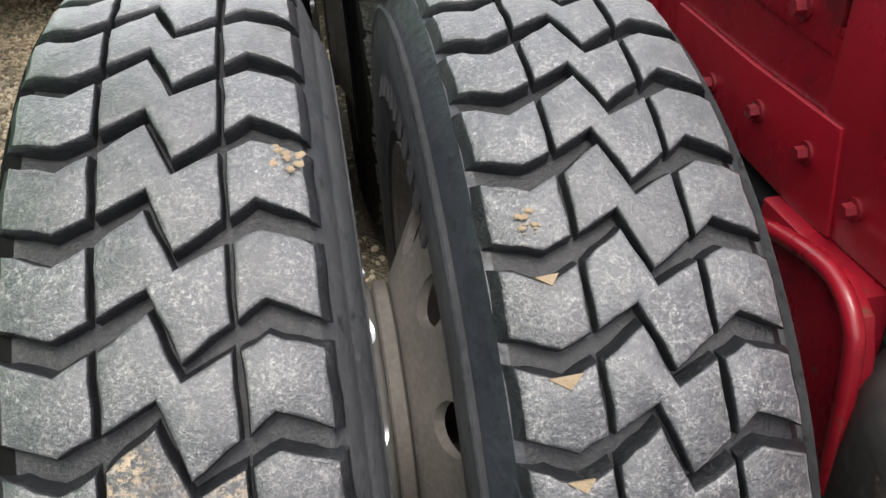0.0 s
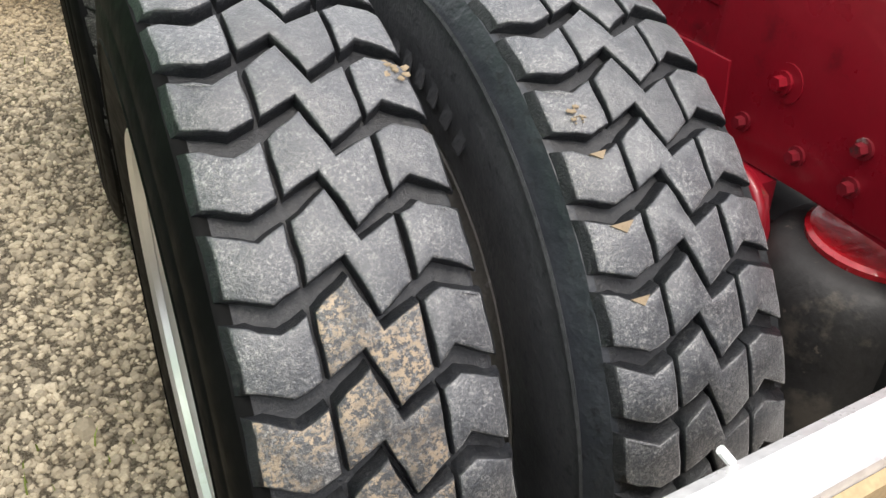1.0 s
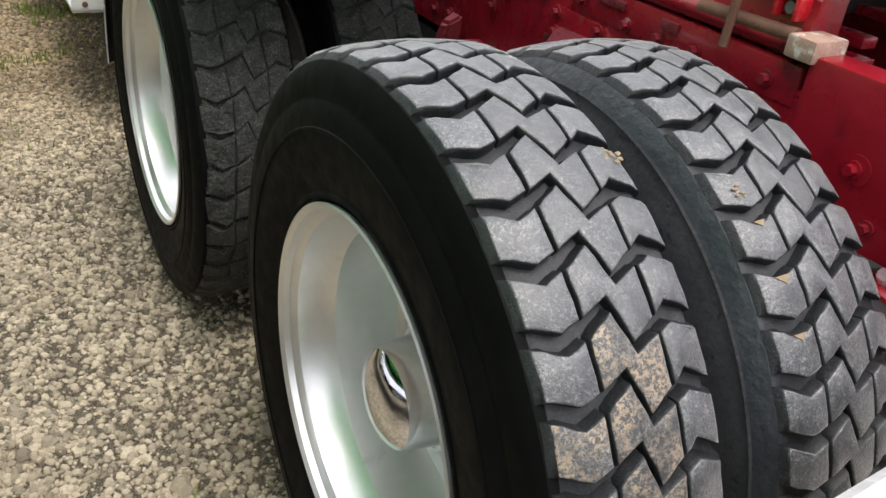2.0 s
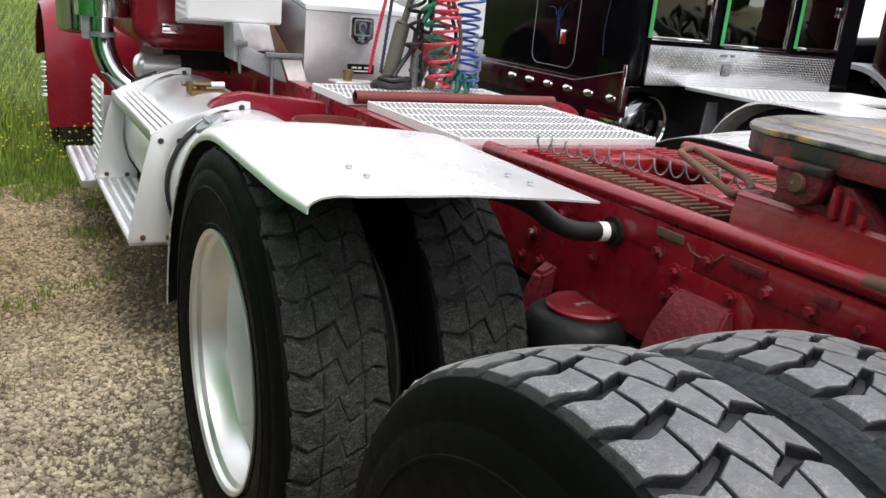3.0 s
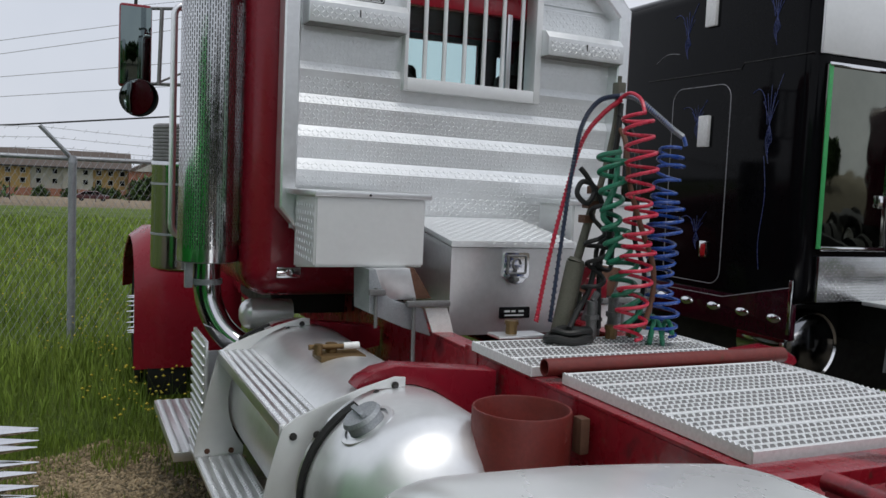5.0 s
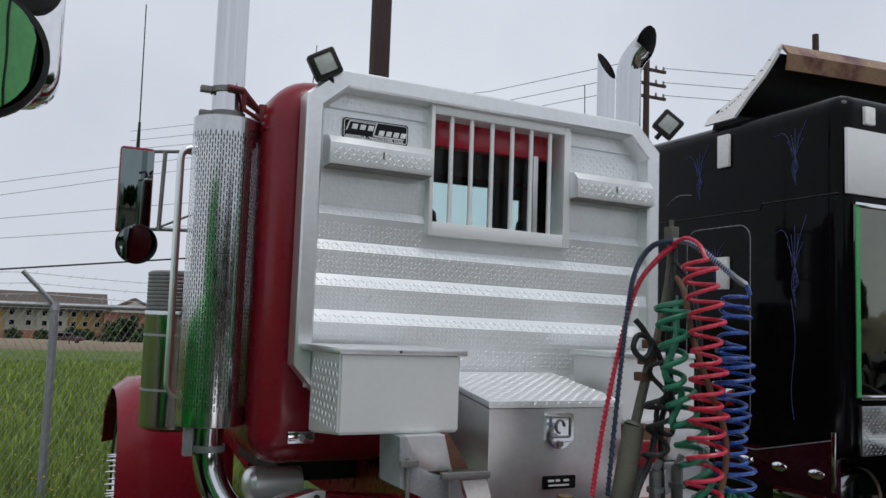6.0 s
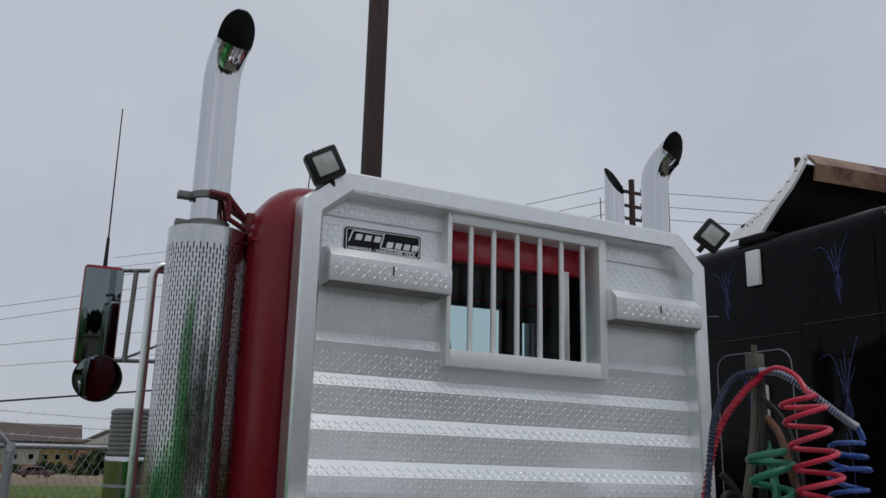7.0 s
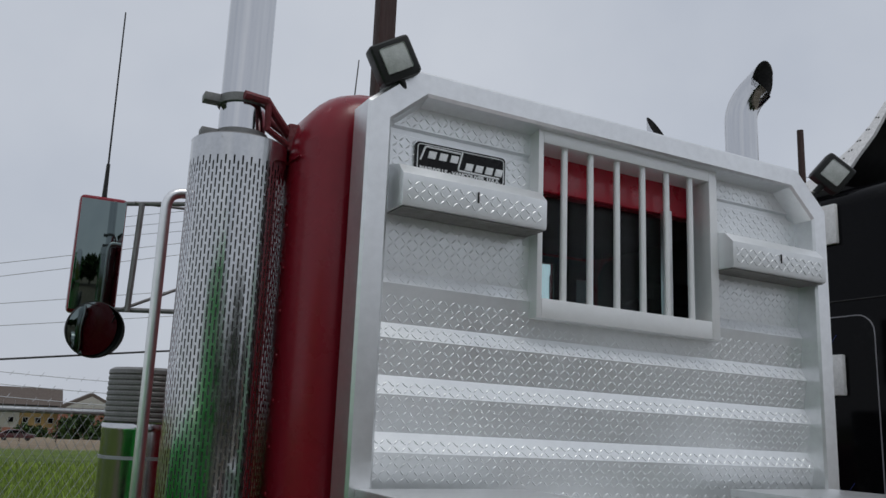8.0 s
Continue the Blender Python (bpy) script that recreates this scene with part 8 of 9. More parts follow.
    sheet(bm, [[(xx, y, z + dz) for xx, dz in ((2.545, -0.020), (2.548, -0.008), (2.56, -0.002), (2.60, 0.004), (2.9, 0.006), (3.2, 0.004))] for y, z in side], 0.006)
    bmesh.ops.recalc_face_normals(bm, faces=bm.faces)
    B("full_fender", bm, m_fender, "polished aluminium full fender over both axles")
    for yc in (3.88, 2.52):
        w, m = wheel(black, "wheel", "black dual truck tyre", 2.72, (yc, 0.535), tyre_front, rim_me, hub_me)
        w2, m2 = wheel(black, "wheel", "black dual truck tyre", 3.05, (yc, 0.535), tyre_front, steel_me)
        for xx in (4.35, 4.68):
            wheel(black, "wheel", "black dual truck tyre", xx, (yc, 0.535), tyre_front, rim_me, None, True)
    w, m = wheel(black, "wheel", "black front steer tyre", 2.62, (10.6, 0.565), tyre_front, rim_me, hub_me)
    wheel(black, "wheel", "black front steer tyre", 4.5, (10.6, 0.565), tyre_front, rim_me, hub_me, True)
    bm = bmesh.new()
    secs = []
    for y, zt in ((8.9, 2.0), (9.6, 1.9), (11.4, 1.65), (11.7, 1.45)):
        secs.append([bm.verts.new((xx, y, z)) for xx, z in rounded_rect(2.75, 4.35, 0.8, zt, 0.15, 5)])
    for a, b in zip(secs, secs[1:]):
        bridge(bm, a, b)
    bm.faces.new(secs[-1])
    bmesh.ops.recalc_face_normals(bm, faces=bm.faces)
    B("hood", bm, m_paint_k, "black hood")
    # roof fairing with a riveted white lip
    lip = [(6.25, 3.19), (6.24, 3.255), (6.16, 3.30), (6.06, 3.36), (5.97, 3.45), (5.90, 3.56), (5.85, 3.715), (5.82, 3.715), (5.82, 3.62), (5.85, 3.48), (5.91, 3.35), (5.97, 3.19)]
    bm = bmesh.new()
    r0 = [bm.verts.new((2.36 + 0.28 * max(0, (z - 3.2) / 0.5), y, z)) for y, z in lip]
    r1 = [bm.verts.new((2.385 + 0.28 * max(0, (z - 3.2) / 0.5), y, z)) for y, z in lip]
    bm.faces.new(r0[::-1])
    bm.faces.new(r1)
    bridge(bm, r0, r1)
    bmesh.ops.recalc_face_normals(bm, faces=bm.faces)
    ft = B("roof_fairing_lip", bm, m_whitepaint_spot, "white riveted edge of a roof fairing")
    for k in range(16):
        bm = bmesh.new()
        t = k / 15
        y, z = 6.12 - 0.265 * t - 0.035 * (k % 2), 3.275 + 0.37 * t ** 1.6 + 0.03 * (k % 2)
        rivet(bm, (2.362 + 0.28 * max(0, (z - 3.2) / 0.5) - 0.002, y, z), (-1, 0, 0.4), 0.006)
        B("rivet", bm, m_dark, parent=ft)
    bm = bmesh.new()
    rows = []
    for t in range(9):
        u = t / 8
        xx = 2.66 + 2.0 * u
        rows.append([(xx, 5.84 - 0.25 * u, 3.705 - 0.02 * u), (xx, 5.78 - 0.25 * u, 3.63 - 0.02 * u), (xx, 5.80 - 0.25 * u, 3.53 - 0.02 * u)])
    sheet(bm, rows, 0.02)
    B("fairing_rim", bm, m_camo, "brown and red painted fairing rim", ft)
    bm = bmesh.new()
    edge = [(2.66, 5.845, 3.66), (2.60, 5.90, 3.58), (2.52, 5.98, 3.44), (2.45, 6.08, 3.33), (2.40, 6.17, 3.285), (2.39, 6.20, 3.15)]
    sheet(bm, [[(px + (4.65 - px) * u, py - 0.2 * u, pz - 0.02 * u) for px, py, pz in edge] for u in (0.0, 0.2, 0.5, 1.0)], 0.02)
    B("fairing_shell", bm, m_dark, "dark inside of the fairing", ft)
    bm = bmesh.new()
    cyl(bm, (3.12, 5.30, 3.13), (3.10, 5.30, 3.26), 0.008, n=8)
    B("roof_stub", bm, m_dark)
    bm = bmesh.new()
    box(bm, 2.53, 2.62, 5.08, 5.13, 2.99, 3.10, 0.01)
    B("roof_marker", bm, m_tape, "small white roof marker")
    bm = bmesh.new()
    path = [(2.44, 7.53, 2.9), (2.44, 7.53, 3.5), (2.44, 7.53, 3.8), (2.44, 7.53, 3.99)]
    tube(bm, path, 0.077, 28, caps=False)
    d, face = Vector((0, 0, 1)), Vector((0.20, -0.82, 0.50)).normalized()

    def cut(bm, n):
        bm.verts.ensure_lookup_table()
        for v in bm.verts[len(bm.verts) - n:]:
            v.co += d * (face.dot(Vector(path[-1]) - v.co) / face.dot(d))
    cut(bm, 28)
    st = B("exhaust_pipe", bm, m_pipe, "polished exhaust pipe with a turned tip")
    bm = bmesh.new()
    tube(bm, path[2:], 0.0747, 28, caps=False)
    cut(bm, 28)
    bm.faces.new(bm.verts[:28])
    B("pipe_bore", bm, m_soot, parent=st)


m_stainless = mat("polished_stainless", (0.150, 0.158, 0.135), (0.19, 0.198, 0.17), grain=0.05, rough=0.05, rvar=0.03, metal=1.0, scale=2, bump=0.012, bscale=1.4)
# darker tread plate for the back wall; the deck keeps the bright one
m_plate_dull = mat("dim_tread_plate", (0.40, 0.41, 0.42), (0.50, 0.51, 0.52), rough=0.21, rvar=0.06, metal=1.0, scale=3, bump=0.003, bscale=4, grain=0.15)
m_dark_polish = mat("dark_polished_tank", (0.24, 0.245, 0.26), (0.30, 0.305, 0.32), rough=0.12, rvar=0.03, metal=1.0, scale=3, grain=0.1)
m_whitepaint_spot = mat("white_fairing_paint", (0.70, 0.70, 0.70), (0.76, 0.76, 0.76), rough=0.4, scale=5, dirt=((0.5, 0.48, 0.46), 0.1, 12))
m_camo = mat("brown_red_mural_paint", (0.30, 0.19, 0.11), (0.24, 0.13, 0.07), rough=0.35, scale=3, dirt=((0.10, 0.02, 0.02), 0.35, 1.6))
black_truck()

# ---- the green truck on the other side ----
green = thing("green_truck", (-3.2, 2.5, 0.03), "bright green tractor truck with chrome mirrors and spiked wheel nuts", "truck")


def G(name, bm, material, label="", parent=None, **kw):
    return part(name, bm, material, parent or green, label, **kw)


def green_truck():
    bm = bmesh.new()
    secs = []
    for y, i in ((-0.4, 0.10), (-0.36, 0.03), (-0.28, 0.0), (3.05, 0.0), (3.25, 0.06), (3.35, 0.14)):
        secs.append([bm.verts.new((x, y, z)) for x, z in rounded_rect(-4.35 + i, -2.12 - i, 0.95, 2.72 - i, 0.16, 6, 0.05)])
    for a, b in zip(secs, secs[1:]):
        bridge(bm, a, b)
    bm.faces.new(secs[0][::-1])
    bm.faces.new(secs[-1])
    bmesh.ops.recalc_face_normals(bm, faces=bm.faces)
    c = G("cab", bm, m_green, "bright green cab", sharp=0.9)
    bm = bmesh.new()
    prism(bm, [(2.05, 1.80), (2.95, 1.80), (2.85, 2.35), (2.10, 2.38)], "x", -2.122, -2.112, 0.003)
    G("door_window", bm, m_paint_k, "dark door window", c)
    bm = bmesh.new()
    tube(bm, [(-2.117, y, z) for y, z in rounded_rect(1.95, 3.02, 1.0, 2.48, 0.08, 5)], 0.004, 6, True)
    G("door_seam", bm, m_dark, parent=c)
    bm = bmesh.new()
    secs = []
    for y, w, zt in ((3.35, 0.75, 1.95), (4.2, 0.68, 1.85), (5.7, 0.60, 1.70), (5.95, 0.56, 1.5)):
        secs.append([bm.verts.new((x, y, z)) for x, z in rounded_rect(-3.22 - w, -3.22 + w, 0.8, zt, 0.16, 6)])
    for a, b in zip(secs, secs[1:]):
        bridge(bm, a, b)
    bm.faces.new(secs[-1])
    bmesh.ops.recalc_face_normals(bm, faces=bm.faces)
    G("hood", bm, m_green, "green hood")
    for s in (-1, 1):
        bm = bmesh.new()
        rows = []
        for a in range(-95, 100, 10):
            y, z = 4.70 + 0.68 * math.sin(radians(a)), 0.56 + 0.66 * math.cos(radians(a))
            rows.append([(-3.22 - s * q, y, z) for q in (0.55, 0.9, 1.06, 1.10)])
        sheet(bm, rows, 0.012)
        bmesh.ops.recalc_face_normals(bm, faces=bm.faces)
        G("front_fender", bm, m_green, "green front fender")
        x = -3.22 - s * 1.035
        w, m = wheel(green, "wheel", "front steer tyre with spiked nut covers", x, (4.70, 0.565), tyre_front, rim_me, None, s < 0)
        bm = bmesh.new()
        rng = random.Random(1)
        lathe(bm, [(0.09, 0.20), (-0.06, 0.19), (-0.09, 0.10), (-0.15, 0.09), (-0.165, 0.05), (-0.17, 0.001)], n=40)
        hub = part("wheel_hub", bm, m_dark, w, "dark wheel hub", m)
        for i in range(10):
            a = 2 * math.pi * (i + 0.3) / 10
            c0, s0 = 0.145 * math.cos(a), 0.145 * math.sin(a)
            bm = bmesh.new()
            cyl(bm, (-0.06, c0, s0), (-0.175, c0, s0), 0.021, n=10)
            cyl(bm, (-0.175, c0, s0), (-0.19, c0, s0), 0.021, 0.026, n=10)
            cyl(bm, (-0.19, c0, s0), (-0.36, c0, s0), 0.023, 0.002, n=10)
            part("nut_spike", bm, m_chrome, w, "chrome spike", m)
    for y in (-3.2, -1.9):
        for xx, fl in ((-4.3, False), (-2.14, True)):
            wheel(green, "wheel", "black rear truck tyre", xx, (y, 0.565), tyre_front, rim_me, hub_me, fl)
    for s in (-3.62, -2.9):
        bm = bmesh.new()
        box(bm, s, s + 0.08, -3.9, 5.6, 0.78, 1.0, 0.004)
        G("frame_rail", bm, m_dark)
    bm = bmesh.new()
    lathe(bm, [(-0.2, 0.001), (-0.2, 0.25), (-0.17, 0.29), (-0.12, 0.30), (2.6, 0.30), (2.66, 0.25), (2.66, 0.001)], (-2.40, 0, 0.62), "y", 40)
    bmesh.ops.recalc_face_normals(bm, faces=bm.faces)
    G("fuel_tank", bm, m_chrome, "polished fuel tank")
    # mirrors on the near door
    bm = bmesh.new()
    lathe(bm, [(3.285, 0.104), (3.292, 0.112), (3.305, 0.112), (3.33, 0.085), (3.355, 0.001)], (-1.925, 0, 2.14), "y", 40)
    mr = G("round_mirror", bm, m_chrome, "round convex mirror in a chrome shell")
    bm = bmesh.new()
    lathe(bm, [(-0.0010, 0.103), (-0.0035, 0.08), (-0.0052, 0.045), (-0.0058, 0.001)], (0, 0, 0), "y", 40)
    bmesh.ops.recalc_face_normals(bm, faces=bm.faces)
    G("convex_glass", bm, m_mirror, parent=mr, m=pose(-1.925, 3.284, 2.14, 3, 0, -24))
    bm = bmesh.new()
    lathe(bm, [(3.284, 0.103), (3.284, 0.113), (3.294, 0.113), (3.294, 0.103)], (-1.925, 0, 2.14), "y", 40, closed=True)
    G("rubber_ring", bm, m_black, parent=mr)
    bm = bmesh.new()
    prism(bm, rounded_rect(-1.985, -1.795, 2.085, 2.72, 0.06, 6), "y", 3.34, 3.46, 0.02)
    mb = G("door_mirror", bm, m_chrome, "tall chrome door mirror shell")
    bm = bmesh.new()
    prism(bm, rounded_rect(-1.98, -1.80, 2.235, 2.71, 0.05, 6), "y", 3.325, 3.342, 0.004)
    G("mirror_bezel", bm, m_black, "black mirror bezel", mb)
    bm = bmesh.new()
    prism(bm, rounded_rect(-1.968, -1.828, 2.262, 2.70, 0.04, 6), "y", 3.321, 3.3245)
    G("mirror_glass", bm, m_mirror, parent=mb)
    bm = bmesh.new()
    for z in (2.1, 2.66):
        tube(bm, [(-1.93, 3.40, z), (-2.16, 3.12, z)], 0.011, 8)
    tube(bm, [(-1.93, 3.34, 2.05), (-1.93, 3.40, 2.7)], 0.010, 8)
    G("mirror_arm", bm, m_chrome, parent=mb)


green_truck()

# ---- a third truck, mostly hidden beyond the black one ----
far_truck = thing("tractor_truck", (6.9, 4.6, 0.0), "dark purple tractor truck parked beyond the black one", "truck")


def purple_truck():
    def F(name, bm, material, label="", parent=None, **kw):
        return part(name, bm, material, parent or far_truck, label, **kw)
    bm = bmesh.new()
    secs = [[bm.verts.new((x, y, z)) for x, z in rounded_rect(5.93 + i, 8.0 - i, 1.05, 2.92 - i, 0.15, 6, 0.04)] for y, i in ((2.9, 0.08), (2.98, 0.0), (5.7, 0.0), (5.85, 0.07))]
    for a, b in zip(secs, secs[1:]):
        bridge(bm, a, b)
    bm.faces.new(secs[0][::-1])
    bm.faces.new(secs[-1])
    bmesh.ops.recalc_face_normals(bm, faces=bm.faces)
    F("cab", bm, m_purple, "dark purple cab", sharp=0.9)
    bm = bmesh.new()
    secs = [[bm.verts.new((x, y, z)) for x, z in rounded_rect(6.95 - w, 6.95 + w, 0.8, zt, 0.14, 5, 0.04)] for y, w, zt in ((5.86, 0.72, 1.55), (6.8, 0.64, 1.46), (7.6, 0.56, 1.36), (7.75, 0.5, 1.25))]
    for a, b in zip(secs, secs[1:]):
        bridge(bm, a, b)
    bm.faces.new(secs[-1])
    bmesh.ops.recalc_face_normals(bm, faces=bm.faces)
    F("hood", bm, m_paint_k, "dark hood")
    bm = bmesh.new()
    box(bm, 6.4, 7.5, 0.6, 5.9, 0.72, 1.0, 0.02)
    F("frame", bm, m_dark, "dark truck frame")
    for x, flip in ((6.03, False), (7.87, True)):
        bm = bmesh.new()
        k = -1 if flip else 1
        rows = [[(x + k * dx, 6.0 + 0.67 * math.sin(radians(a)), 0.60 + 0.66 * math.cos(radians(a)) - dz) for dx, dz in ((-0.15, 0.06), (-0.13, 0.015), (-0.08, 0.0), (0.35, 0.0))] for a in range(-92, 96, 8)]
        sheet(bm, rows, 0.01)
        bmesh.ops.recalc_face_normals(bm, faces=bm.faces)
        F("front_fender", bm, m_galv, "grey front fender")
        wheel(far_truck, "wheel", "black front steer tyre", x + k * 0.06, (6.0, 0.56), tyre_front, rim_me, None, flip)
        for y in (1.0, 2.3):
            wheel(far_truck, "wheel", "black rear truck tyre", x + k * 0.06, (y, 0.56), tyre_front, rim_me, None, flip)


purple_truck()


# ---- fence, poles, wires ----
def fence():
    f = thing("chain_link_fence", (-1.7, 9.8, 0), "galvanised chain link fence with barbed wire on top", "fence")
    xs = [-10.7, -7.7, -4.7, -1.70, 1.30, 4.30]
    for x in xs:
        bm = bmesh.new()
        z0 = ground_z(x, 9.8)
        cyl(bm, (x, 9.8, z0 - 0.05), (x, 9.8, 1.73), 0.036, n=16)
        cyl(bm, (x, 9.8, 1.73), (x, 9.8, 1.80), 0.041, 0.03, n=16)
        tube(bm, [(x - 0.01, 9.8, 1.77), (x - 0.05, 9.79, 1.82), (x - 0.275, 9.76, 2.055)], 0.020, 8)
        part("fence_post", bm, m_galv, f, "grey galvanised post with an angled arm")
    bm = bmesh.new()
    cyl(bm, (xs[0], 9.8, 1.772), (xs[-1], 9.82, 1.772), 0.022, n=12)
    part("top_rail", bm, m_galv, f)
    for k in range(3):
        bm = bmesh.new()
        dx, z = -0.10 - 0.085 * k, 1.865 + 0.09 * k
        pts = []
        for i in range(len(xs) - 1):
            for j in range(8):
                t = j / 8
                pts.append((xs[i] + 3.0 * t + dx, 9.785 - 0.01 * k, z - 0.05 * math.sin(math.pi * t)))
        tube(bm, pts, 0.0028, 5)
        for i in range(120):
            q = pts[(i * len(pts)) // 120]
            xx = q[0] + 0.1 * (i % 3)
            tube(bm, [(xx - 0.012, 9.77, q[2] - 0.016), (xx + 0.012, 9.80, q[2] + 0.016)], 0.0022, 4)
        part("barbed_wire", bm, m_galv, f)
    co, faces = [], []
    z0, z1, pitch = 0.03, 1.765, 0.062
    x, n = -6.2, int(8.2 / pitch)
    h = z1 - z0
    for i in range(n):
        for s in (-1, 1):
            k = 0.58
            a = (-6.2 + i * pitch, z0)
            b = (a[0] + s * h * k, z1)
            d = 0.0016
            base = len(co)
            y = 9.76 + 0.004 * s
            co.extend([(a[0] - d, y, a[1]), (a[0] + d, y - d, a[1]), (a[0], y + d, a[1]), (b[0] - d, y, b[1]), (b[0] + d, y - d, b[1]), (b[0], y + d, b[1])])
            faces.extend([(base, base + 1, base + 4, base + 3), (base + 1, base + 2, base + 5, base + 4), (base + 2, base, base + 3, base + 5)])
    # twisted wire ends above the rail
    for i in range(110):
        x, base = -6.2 + i * 0.075, len(co)
        co.extend([(x - 0.0022, 9.76, 1.78), (x + 0.0022, 9.758, 1.78), (x, 9.763, 1.78), (x + 0.003, 9.76, 1.845)])
        faces.extend([(base, base + 1, base + 3), (base + 1, base + 2, base + 3), (base + 2, base, base + 3)])
    me = bpy.data.meshes.new("wire_mesh")
    me.from_pydata(co, [], faces)
    tagged(part("wire_mesh", me, m_galv, f), kind="stuff")


fence()


def wire(name, pts, r=0.006):
    bm = bmesh.new()
    tube(bm, pts, r, 5)
    return bm


def poles():
    p = thing("steel_yard_pole", (1.87, 11.6, 0), "tall dark brown square pole behind the cab", "pole")
    bm = bmesh.new()
    box(bm, 1.76, 1.98, 11.5, 11.7, -0.2, 10.5, 0.03)
    part("pole_shaft", bm, m_wood, p)
    u = thing("utility_pole", (18.1, 26.5, ground_z(18.1, 26.5)), "wooden utility pole with crossarms and insulators", "utility pole")
    bm = bmesh.new()
    cyl(bm, (18.1, 26.5, -0.6), (18.1, 26.5, 12.1), 0.16, 0.11, n=12)
    part("pole_shaft", bm, m_wood, u)
    for z in (11.6, 11.05, 10.55):
        bm = bmesh.new()
        box(bm, 17.2, 19.0, 26.45, 26.55, z - 0.05, z + 0.05)
        part("crossarm", bm, m_wood, u)
        for dx in (-0.8, -0.45, 0.45, 0.8):
            bm = bmesh.new()
            cyl(bm, (18.1 + dx, 26.5, z + 0.05), (18.1 + dx, 26.5, z + 0.2), 0.05, 0.03, n=8)
            part("insulator", bm, m_bare, u)
        bm = bmesh.new()
        tube(bm, [(18.9, 26.5, z + 0.15), (24, 24.4, z - 0.02), (40, 18.5, z + 0.6)], 0.012, 5)
        tube(bm, [(17.3, 26.5, z + 0.15), (14.4, 32, z - 0.1), (2, 52, z + 0.5)], 0.012, 5)
        part("power_line", bm, m_dark, u)
    u2 = thing("utility_pole", (19.7, 20.2, ground_z(19.7, 20.2)), "plain wooden utility pole top", "utility pole")
    bm = bmesh.new()
    cyl(bm, (19.7, 20.2, -0.6), (19.7, 20.2, 11.3), 0.15, 0.10, n=12)
    part("pole_shaft", bm, m_wood, u2)
    cable = thing("overhead_cable", (-2, 12, 2.0), "overhead cables beyond the fence", "cable")
    bm = bmesh.new()
    tube(bm, [(-14, 12.5, 0.9), (-2.27, 12, 2.15), (-0.3, 12, 2.40), (6, 12, 3.1)], 0.011, 6)
    part("thick_cable", bm, m_dark, cable)
    for k, (za, zb) in enumerate(((5.66, 6.50), (5.25, 6.10), (4.52, 5.12), (3.9, 4.4))):
        bm = bmesh.new()
        s = (zb - za) / 3.3
        tube(bm, [(-16, 31, za - 12.7 * s), (-3.3, 31, za), (0, 31, zb), (9, 31, zb + 9 * s)], 0.009, 5)
        part("thin_cable", bm, m_bare, cable)


poles()


# ---- the far side of the meadow ----
def hotel():
    y, z0 = 262.0, ground_z(0, 262.0)
    h = thing("hotel_building", (0, y, z0), "long three-storey hotel in yellow, white and brick", "building")
    walls = [m_hotel_y, m_hotel_w, m_hotel_y, m_hotel_w, m_hotel_w, m_hotel_y]
    edges = [-70, -46, -30, -11.5, -3.2, 4.6, 14.0, 17.0]
    for i in range(len(edges) - 1):
        bm = bmesh.new()
        off = 0.6 if i % 2 else 0.0
        box(bm, edges[i], edges[i + 1], y + off, y + 14, z0, z0 + 8.4)
        part("facade", bm, walls[i % 6], h)
        n = max(1, int((edges[i + 1] - edges[i]) / 3.1))
        for k in range(n):
            xc = edges[i] + (edges[i + 1] - edges[i]) * (k + 0.5) / n
            for f in range(3):
                zc = z0 + 1.5 + 2.75 * f
                bm = bmesh.new()
                box(bm, xc - 0.75, xc + 0.75, y + off - 0.12, y + off + 0.1, zc - 0.75, zc + 0.85)
                w = part("window", bm, m_hotel_trim, h)
                bm = bmesh.new()
                box(bm, xc - 0.6, xc + 0.6, y + off - 0.16, y + off - 0.125, zc - 0.6, zc + 0.7)
                part("pane", bm, m_paint_k, w)
    bm = bmesh.new()
    box(bm, 14.0, 30, y - 3.0, y + 14, z0, z0 + 8.0)
    part("brick_wing", bm, m_brick_far, h)
    bm = bmesh.new()
    prism(bm, [(13.5, z0 + 8.0), (30.5, z0 + 8.0), (22, z0 + 12.3)], "y", y - 3.6, y + 8)
    part("gable_roof", bm, m_roof_far, h, "brown shingle gable")
    bm = bmesh.new()
    prism(bm, [(15.4, z0 + 8.0), (28.6, z0 + 8.0), (22, z0 + 11.3)], "y", y - 3.9, y - 3.6)
    part("gable_face", bm, m_hotel_trim, h)
    bm = bmesh.new()
    box(bm, 20.8, 23.2, y - 3.3, y - 3.0, z0 + 4.6, z0 + 7.2)
    part("gable_window", bm, m_paint_k, h)
    bm = bmesh.new()
    prism(bm, [(y - 1.2, z0 + 8.3), (y + 15, z0 + 8.3), (y + 7, z0 + 13.2)], "x", -71, 15)
    part("roof", bm, m_roof_far, h, "long brown shingle roof")
    bm = bmesh.new()
    box(bm, -71, 14, y - 1.3, y - 0.9, z0 + 8.0, z0 + 8.4)
    part("eave", bm, m_dark, h)
    bm = bmesh.new()
    box(bm, -70, 14, y - 0.25, y + 0.4, z0, z0 + 2.2)
    part("brick_base", bm, m_brick_far, h)


